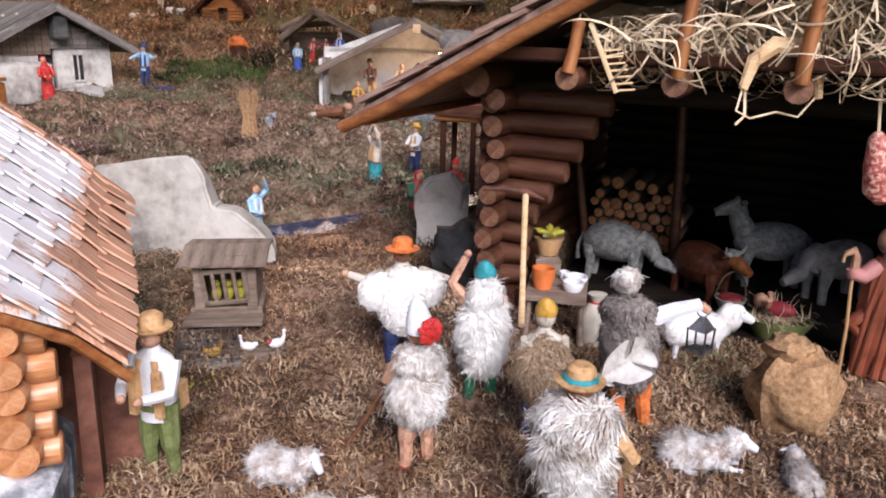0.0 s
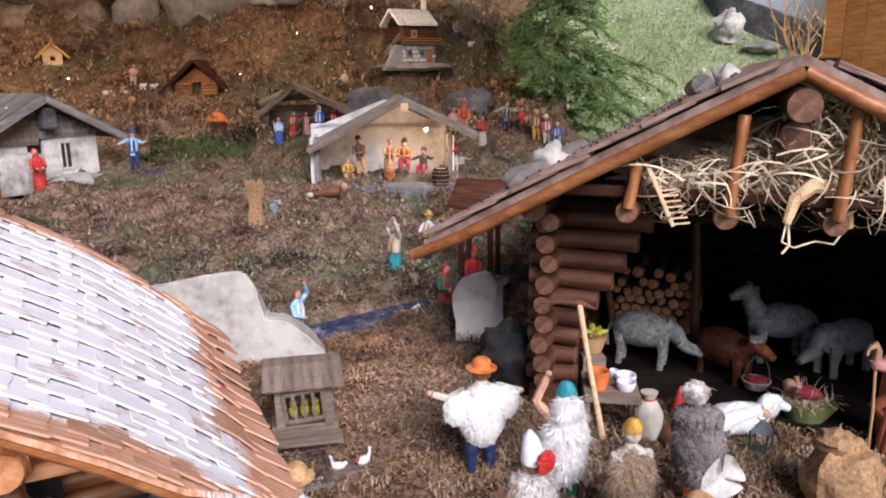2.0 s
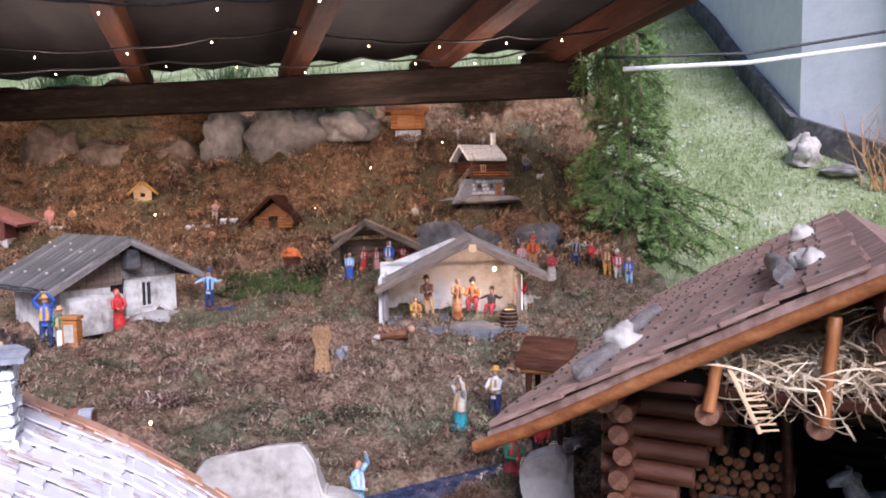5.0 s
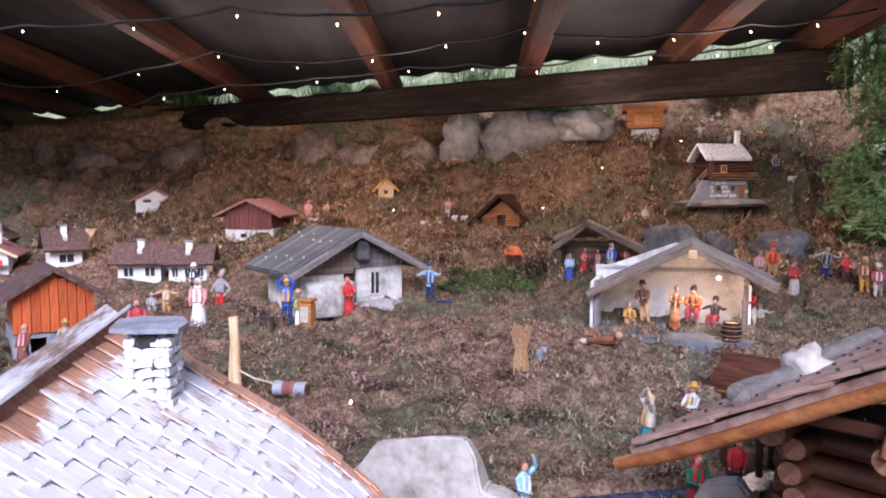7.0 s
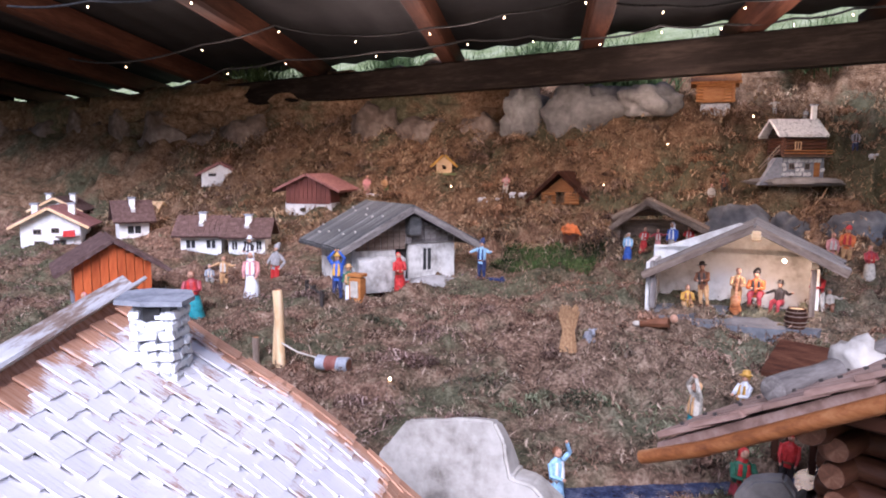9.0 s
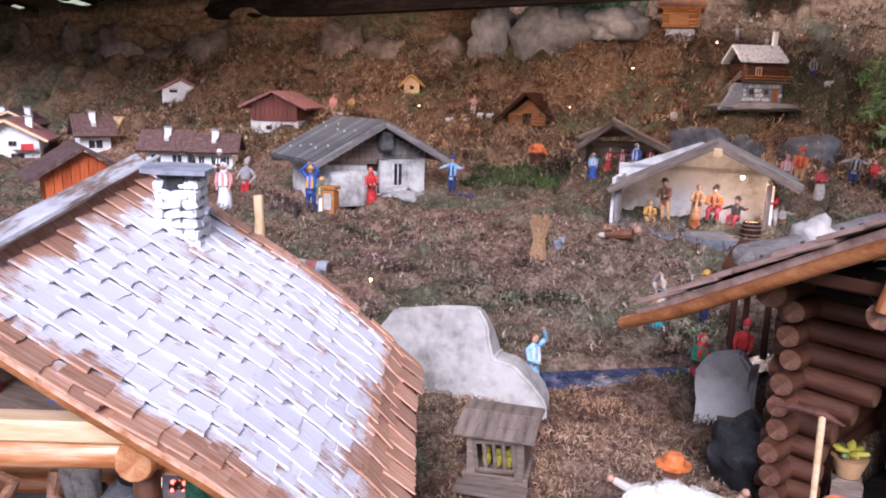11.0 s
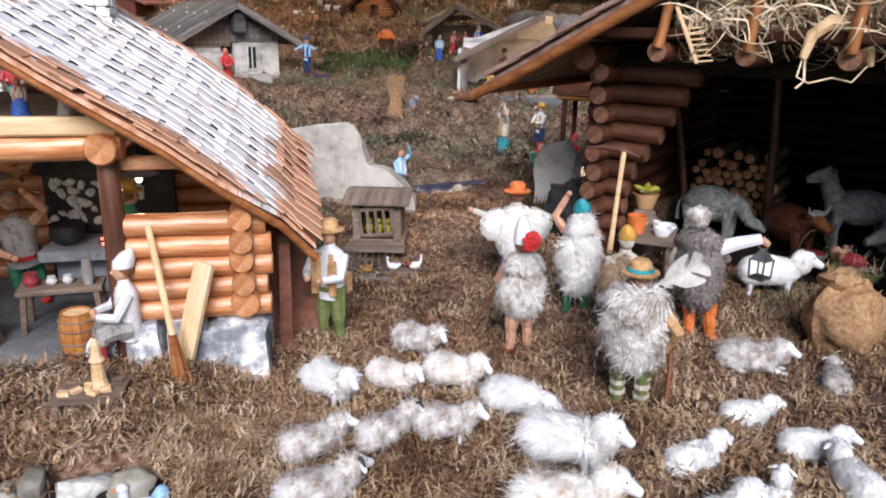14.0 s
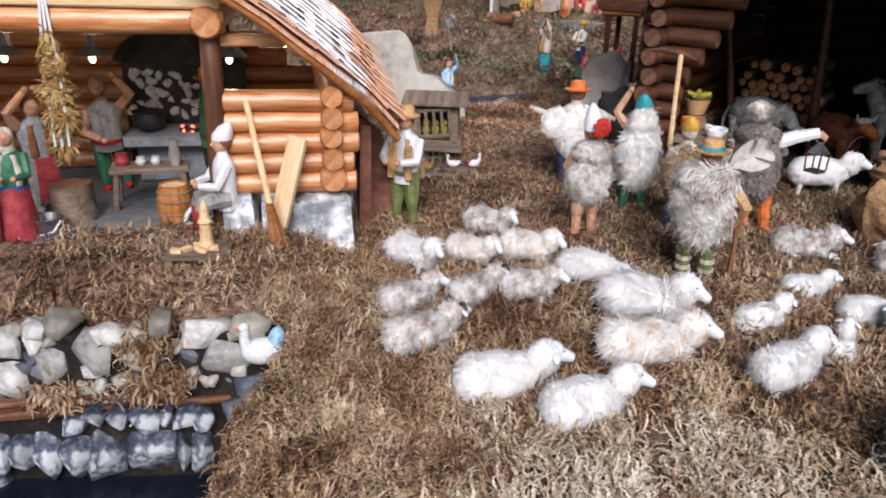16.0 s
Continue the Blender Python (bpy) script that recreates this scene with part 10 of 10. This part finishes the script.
def shoot_material(name, stops):
    """Moss shoots whose tone drifts in patches and varies a little from leaf to leaf."""
    m, n, l, b = shader(name, 0.85, 0.0, 0.15)
    v = coords(n, l, (1, 1, 1), "World")
    a = node(n, "TexNoise", Scale=16.0, Detail=6.0, Roughness=0.7)
    l.new(v, a.inputs["Vector"])
    vary = node(n, "MapRange")
    vary.inputs["To Min"].default_value, vary.inputs["To Max"].default_value = -0.09, 0.09
    l.new(n.new("ShaderNodeNewGeometry").outputs["Random Per Island"], vary.inputs["Value"])
    add = node(n, "Math")
    l.new(a.outputs["Fac"], add.inputs[0])
    l.new(vary.outputs["Result"], add.inputs[1])
    l.new(ramp(n, l, add.outputs[0], stops), b.inputs["Base Color"])
    return m


def scatter(name, label, count, x0, x1, y0, y1, ln, width, curl, lean, mat, seg, clump=0.5, freq=30.0, frond=0.0):
    """Strands on the moss; frond: how finely their direction changes, so that neighbours curl together."""
    px, py, pz, fl_ = [], [], [], []
    rr = random.Random(hash(count) % 1000)
    while len(px) < count:
        x, y = rr.uniform(x0, x1), rr.uniform(y0, y1)
        if noise.noise(Vector((x * freq, y * freq, 5))) < rr.uniform(-0.9, 0.5) * clump:
            continue
        if flat_areas(x, y) or brook(x, y) > 0.02 or trench(x, y) > 0.75:
            continue
        px.append(x)
        py.append(y)
        pz.append(surface(x, y) - 0.002)
        if frond:
            fl_.append(9.0 * noise.noise(Vector((x * frond, y * frond, 1))))
    k = len(px)
    thing(name, label, "moss", kind="stuff", data=strands(name, np.array(px), np.array(py), np.array(pz), rng.uniform(*ln, k), rng.uniform(width * 0.6, width * 1.3, k), curl, lean, mat, seg, np.array(fl_) if frond else None))


def curled(label, count, x0, x1, y0, y1, rad, width, mat, seg, clump=0.6, freq=34.0):
    """A carpet of short curled fronds, thick on the humps and thin in the gaps."""
    pts = []
    rr = random.Random(count)
    while len(pts) < count:
        x, y = rr.uniform(x0, x1), rr.uniform(y0, y1)
        thick = noise.noise(Vector((x * freq, y * freq, 5)))
        if thick < rr.uniform(-0.9, 0.5) * clump or flat_areas(x, y) or brook(x, y) > 0.02 or trench(x, y) > 0.8:
            continue
        pts.append((x, y, surface(x, y) + rr.uniform(-0.001, 0.004) + 0.004 * max(0.0, thick)))
    k = len(pts)
    thing("moss", label, "moss", kind="stuff", data=curls("moss", np.array(pts), rng.uniform(*rad, k), rng.uniform(1.3, 3.6, k), rng.uniform(width * 0.6, width * 1.3, k), mat, seg, 0.5))


def fronds(label, count, x0, x1, y0, y1, ln, width, mat, seed, clump=0.6, freq=30.0, lift=0.001, barb=2.2, hook=0.5):
    """Feathery moss shoots: each a curling stem with short side leaves, combed in tufts."""
    rr = random.Random(seed)
    pts, ang = [], []
    while len(pts) < count:
        x, y = rr.uniform(x0, x1), rr.uniform(y0, y1)
        thick = noise.noise(Vector((x * freq, y * freq, 5)))
        if thick < rr.uniform(-0.9, 0.5) * clump or flat_areas(x, y) or brook(x, y) > 0.02 or trench(x, y) > 0.8:
            continue
        pts.append((x, y, surface(x, y) + lift + 0.004 * max(0.0, thick)))
        ang.append(8.0 * noise.noise(Vector((x * 22, y * 22, 2))) + rr.gauss(0, 0.9))
    k, seg = count, 6
    p, ang = np.array(pts), np.array(ang)
    tilt, curl = np.abs(rng.normal(0.7, 0.35, k)), rng.normal(1.7, 0.7, k)
    bend = np.where(rng.uniform(0, 1, k) < 0.5, -1, 1) * rng.normal(hook, 0.2, k)
    step = (rng.uniform(*ln, k) / seg)[:, None]
    wd = rng.uniform(width * 0.7, width * 1.3, k)[:, None]
    cols, q = [], p
    nodes_, dirs = [q], []
    for i in range(seg):
        a = tilt + curl * (i / seg) ** 1.4
        h = ang + bend * i
        d = np.stack([np.sin(a) * np.cos(h), np.sin(a) * np.sin(h), np.cos(a)], 1)
        dirs.append(d)
        q = q + d * step
        nodes_.append(q)
    dirs.append(dirs[-1])
    sides = [np.stack([-np.sin(ang + bend * i), np.cos(ang + bend * i), np.zeros(k)], 1) for i in range(seg + 1)]
    quads = []
    for i, q in enumerate(nodes_):
        f = 1.15 - 1.0 * i / seg
        cols += [q - sides[i] * wd * f, q + sides[i] * wd * f]
    quads += [[2 * i, 2 * i + 1, 2 * i + 3, 2 * i + 2] for i in range(seg)]
    n = 2 * (seg + 1)
    for i in range(1, seg):
        for sg in (-1, 1):
            tip = nodes_[i] + (sides[i] * sg * 0.85 + dirs[i] * 0.7) * wd * barb * (1.15 - 0.15 * i) + np.array([0, 0, 0.0004])
            along = dirs[i] * wd * 0.8
            cols += [nodes_[i] - along, nodes_[i] + along, tip + along * 0.3, tip - along * 0.3]
            quads.append([n, n + 1, n + 2, n + 3])
            n += 4
    verts = np.stack(cols, 1).reshape(-1, 3)
    allq = ((np.arange(k) * n)[:, None, None] + np.array(quads)[None]).reshape(-1, 4)
    me = bpy.data.meshes.new("moss")
    me.vertices.add(len(verts))
    me.vertices.foreach_set("co", verts.ravel())
    me.loops.add(allq.size)
    me.loops.foreach_set("vertex_index", allq.ravel())
    me.polygons.add(len(allq))
    me.polygons.foreach_set("loop_start", np.arange(0, allq.size, 4))
    me.polygons.foreach_set("loop_total", np.full(len(allq), 4))
    me.materials.append(mat)
    me.update()
    thing("moss", label, "moss", kind="stuff", data=me)


M_moss0 = shoot_material("pale_dry_moss_shoot", [(0.3, (0.15, 0.09, 0.05)), (0.4, (0.36, 0.26, 0.165)), (0.5, (0.54, 0.44, 0.32)), (0.62, (0.74, 0.66, 0.54))])
M_mossb = shoot_material("russet_dry_moss_shoot", [(0.34, (0.075, 0.036, 0.018)), (0.44, (0.21, 0.118, 0.062)), (0.54, (0.38, 0.25, 0.15)), (0.66, (0.6, 0.47, 0.32))])
M_mossy = moss_material("yard_dry_moss", [(0.0, (0.09, 0.052, 0.03)), (0.4, (0.22, 0.14, 0.085)), (0.75, (0.36, 0.25, 0.165)), (1.0, (0.5, 0.39, 0.28))], GREENS, 0.57, 0.68)
fronds("curled pale tan moss along the front edge", 12000, -0.07, 0.45, -0.1, 0.165, (0.012, 0.024), 0.00125, M_moss0, 31, 0.8, barb=1.6)
fronds("curled ochre moss on the stream bank", 6000, -0.31, -0.03, -0.1, 0.2, (0.012, 0.024), 0.0011, M_mossb, 36, 1.2, barb=2.0)
fronds("fine ochre moss on the hump beside the flock", 5000, -0.275, -0.15, 0.17, 0.33, (0.006, 0.013), 0.0006, M_mossb, 37, 0.3)
fronds("curled brown moss round the flock", 10000, -0.5, 0.45, 0.15, 0.42, (0.012, 0.023), 0.00105, M_mossb, 32, 0.9, barb=1.8)
fronds("curled brown moss round the shepherds", 7000, -0.5, 0.45, 0.4, 0.75, (0.01, 0.02), 0.0009, M_mossb, 33, 0.9)
curled("curled dry tan moss carpet at the edge of the landscape", 24000, -0.64, 0.5, -0.1, 0.34, (0.002, 0.0065), 0.00046, M_mossy, 4)
curled("curled dry brown moss carpet round the figurines", 24000, -0.75, 0.55, 0.3, 0.66, (0.002, 0.0055), 0.00045, M_mossy, 4)
curled("curled dry brown moss carpet of the yard", 38000, -0.8, 0.5, 0.6, 1.15, (0.0022, 0.0052), 0.0005, M_mossy, 3)
curled("dry brown and green moss of the meadow", 32000, -2.2, 0.58, 1.1, 2.75, (0.0035, 0.009), 0.00085, M_moss2, 3, 0.9, 14)
curled("brown moss clumps of the hillside", 28000, -3.6, 0.56, 2.65, 4.15, (0.005, 0.014), 0.0014, M_moss3, 3, 0.95, 11)
M_mossm = shoot_material("meadow_moss_shoot", [(0.38, (0.03, 0.017, 0.012)), (0.45, (0.12, 0.072, 0.046)), (0.53, (0.27, 0.185, 0.125)), (0.62, (0.48, 0.365, 0.27))])
M_mossh = shoot_material("hillside_moss_shoot", [(0.38, (0.04, 0.02, 0.01)), (0.45, (0.2, 0.115, 0.06)), (0.53, (0.42, 0.275, 0.155)), (0.62, (0.66, 0.5, 0.33))])
fronds("tufts of dry brown moss in the meadow", 9000, -2.0, 0.5, 1.15, 2.75, (0.014, 0.032), 0.0011, M_mossm, 34, 1.0, 9.0, 0.004, 4.0, 0.3)
fronds("tufts of rusty moss on the hillside", 14000, -3.4, 0.5, 2.7, 3.95, (0.022, 0.05), 0.0019, M_mossh, 35, 1.0, 7.0, 0.006, 4.0, 0.3)
scatter("moss", "thin dry moss round the village", 16000, -4.0, -2.1, 1.3, 2.8, (0.01, 0.028), 0.0024, 2.4, 0.9, M_moss2, 3, 0.8, 12)
scatter("moss", "fresh green moss beside the houses", 6000, -0.98, -0.62, 2.5, 2.78, (0.015, 0.035), 0.0016, 1.2, 0.45, moss_material("green_moss", GREENS, [(0.0, (0.02, 0.04, 0.012)), (0.5, (0.06, 0.095, 0.028)), (1.0, (0.12, 0.16, 0.06))], 0.2, 0.3), 3)


def clumps(label, count, each, x0, x1, y0, y1, size, rad, width, mat, seed):
    """Low cushions of curled moss that make humps and dark gaps."""
    rr = np.random.default_rng(seed)
    pts = []
    while len(pts) < count:
        x, y = rr.uniform(x0, x1), rr.uniform(y0, y1)
        if flat_areas(x, y) or brook(x, y) > 0.05 or (abs(x + 0.13) < 0.32 and abs(y - 2.25) < 0.22) or (abs(x + 1.15) < 0.35 and abs(y - 2.3) < 0.35) or (abs(x) < 0.3 and abs(y - 3.35) < 0.25):
            continue
        r = rr.uniform(*size)
        d = rr.normal(0, 1, (each, 3))
        d /= np.linalg.norm(d, axis=1)[:, None]
        d[:, 2] = np.abs(d[:, 2])
        pts.append(np.array([x, y, surface(x, y) - 0.1 * r]) + d * np.array([r, r * 0.8, r * 0.42]))
    pts = np.concatenate(pts)
    k = len(pts)
    thing("moss", label, "moss", kind="stuff", data=curls("moss", pts, rng.uniform(*rad, k), rng.uniform(1.3, 3.4, k), rng.uniform(width * 0.6, width * 1.3, k), mat, 3, 0.5))


clumps("cushions of dry brown moss in the meadow", 150, 170, -2.0, 0.45, 1.2, 2.7, (0.02, 0.05), (0.004, 0.01), 0.0011, M_moss2, 3)
clumps("cushions of brown moss on the hillside", 300, 130, -3.2, 0.5, 2.75, 3.85, (0.03, 0.085), (0.006, 0.016), 0.0017, M_moss3, 4)
clumps("small cushions of tan moss in the yard", 90, 150, -0.5, 0.4, 0.75, 1.1, (0.01, 0.026), (0.0025, 0.006), 0.0005, M_mossy, 5)


def tuft(x, y, z, r, count, mat, ln=(0.01, 0.024), width=0.0011, lean=0.9):
    """A loose tuft hanging over stones."""
    thing("moss_tuft", "loose tuft of dry moss hanging over the stream stones", "moss", kind="stuff",
          data=strands("moss_tuft", x + rng.normal(0, r, count), y + rng.normal(0, r * 0.6, count), z + rng.normal(0, r * 0.5, count), rng.uniform(*ln, count), width, 3.0, lean, mat, 5))


tuft(-0.352, 0.195, 0.0, 0.014, 700, M_mossb, width=0.0014)
tuft(-0.335, 0.18, -0.03, 0.012, 500, M_mossb, width=0.0014)
tuft(-0.415, 0.16, -0.045, 0.01, 350, M_mossb, width=0.0014)
tuft(-0.36, 0.178, -0.048, 0.012, 260, M_moss1)
tuft(-0.44, 0.06, -0.115, 0.02, 700, M_moss1)
tuft(-0.38, 0.04, -0.12, 0.018, 500, M_moss1)
M_tuftgrass = mottled("dark_grass_tuft", [(0.3, (0.03, 0.06, 0.02)), (0.5, (0.08, 0.13, 0.045)), (0.72, (0.2, 0.26, 0.11))], 8, rough=0.8, bump=0.0, island=0.4)
for x, y, n in ((-0.95, 3.95, 700), (-0.8, 4.0, 500), (-2.9, 4.05, 600), (-3.3, 4.05, 600), (0.05, 4.0, 300), (-0.4, 4.35, 400), (0.25, 4.35, 400), (-1.4, 4.3, 500), (-1.9, 4.3, 400), (-2.4, 4.3, 500), (-3.8, 4.2, 400)):
    thing("grass_tuft", "dark green grass tuft above the retaining wall", "grass", kind="stuff",
          data=strands("grass_tuft", x + rng.normal(0, 0.09, n), y + rng.normal(0, 0.05, n), min(surface(x, y) + 0.1, 1.1) + rng.normal(0, 0.02, n), rng.uniform(0.12, 0.26, n), 0.004, 0.9, 0.35, M_tuftgrass, 4))
M_shrub = mottled("dark_shrub_leaf", [(0.3, (0.018, 0.03, 0.014)), (0.5, (0.05, 0.075, 0.035)), (0.72, (0.13, 0.16, 0.1))], 6, rough=0.8, bump=0.0, island=0.5)
for i in range(17):
    x, y, n = -5.4 + i * 0.36 + rng.uniform(-0.08, 0.08), rng.uniform(4.75, 5.3), 520
    thing("shrub", "dark green bare shrub on the slope behind the shelter", "shrub", kind="stuff",
          data=strands("shrub", x + rng.normal(0, 0.15, n), y + rng.normal(0, 0.12, n), hill(x, y) + np.abs(rng.normal(0.08, 0.09, n)), rng.uniform(0.1, 0.3, n), 0.007, 0.8, 0.7, M_shrub, 3))
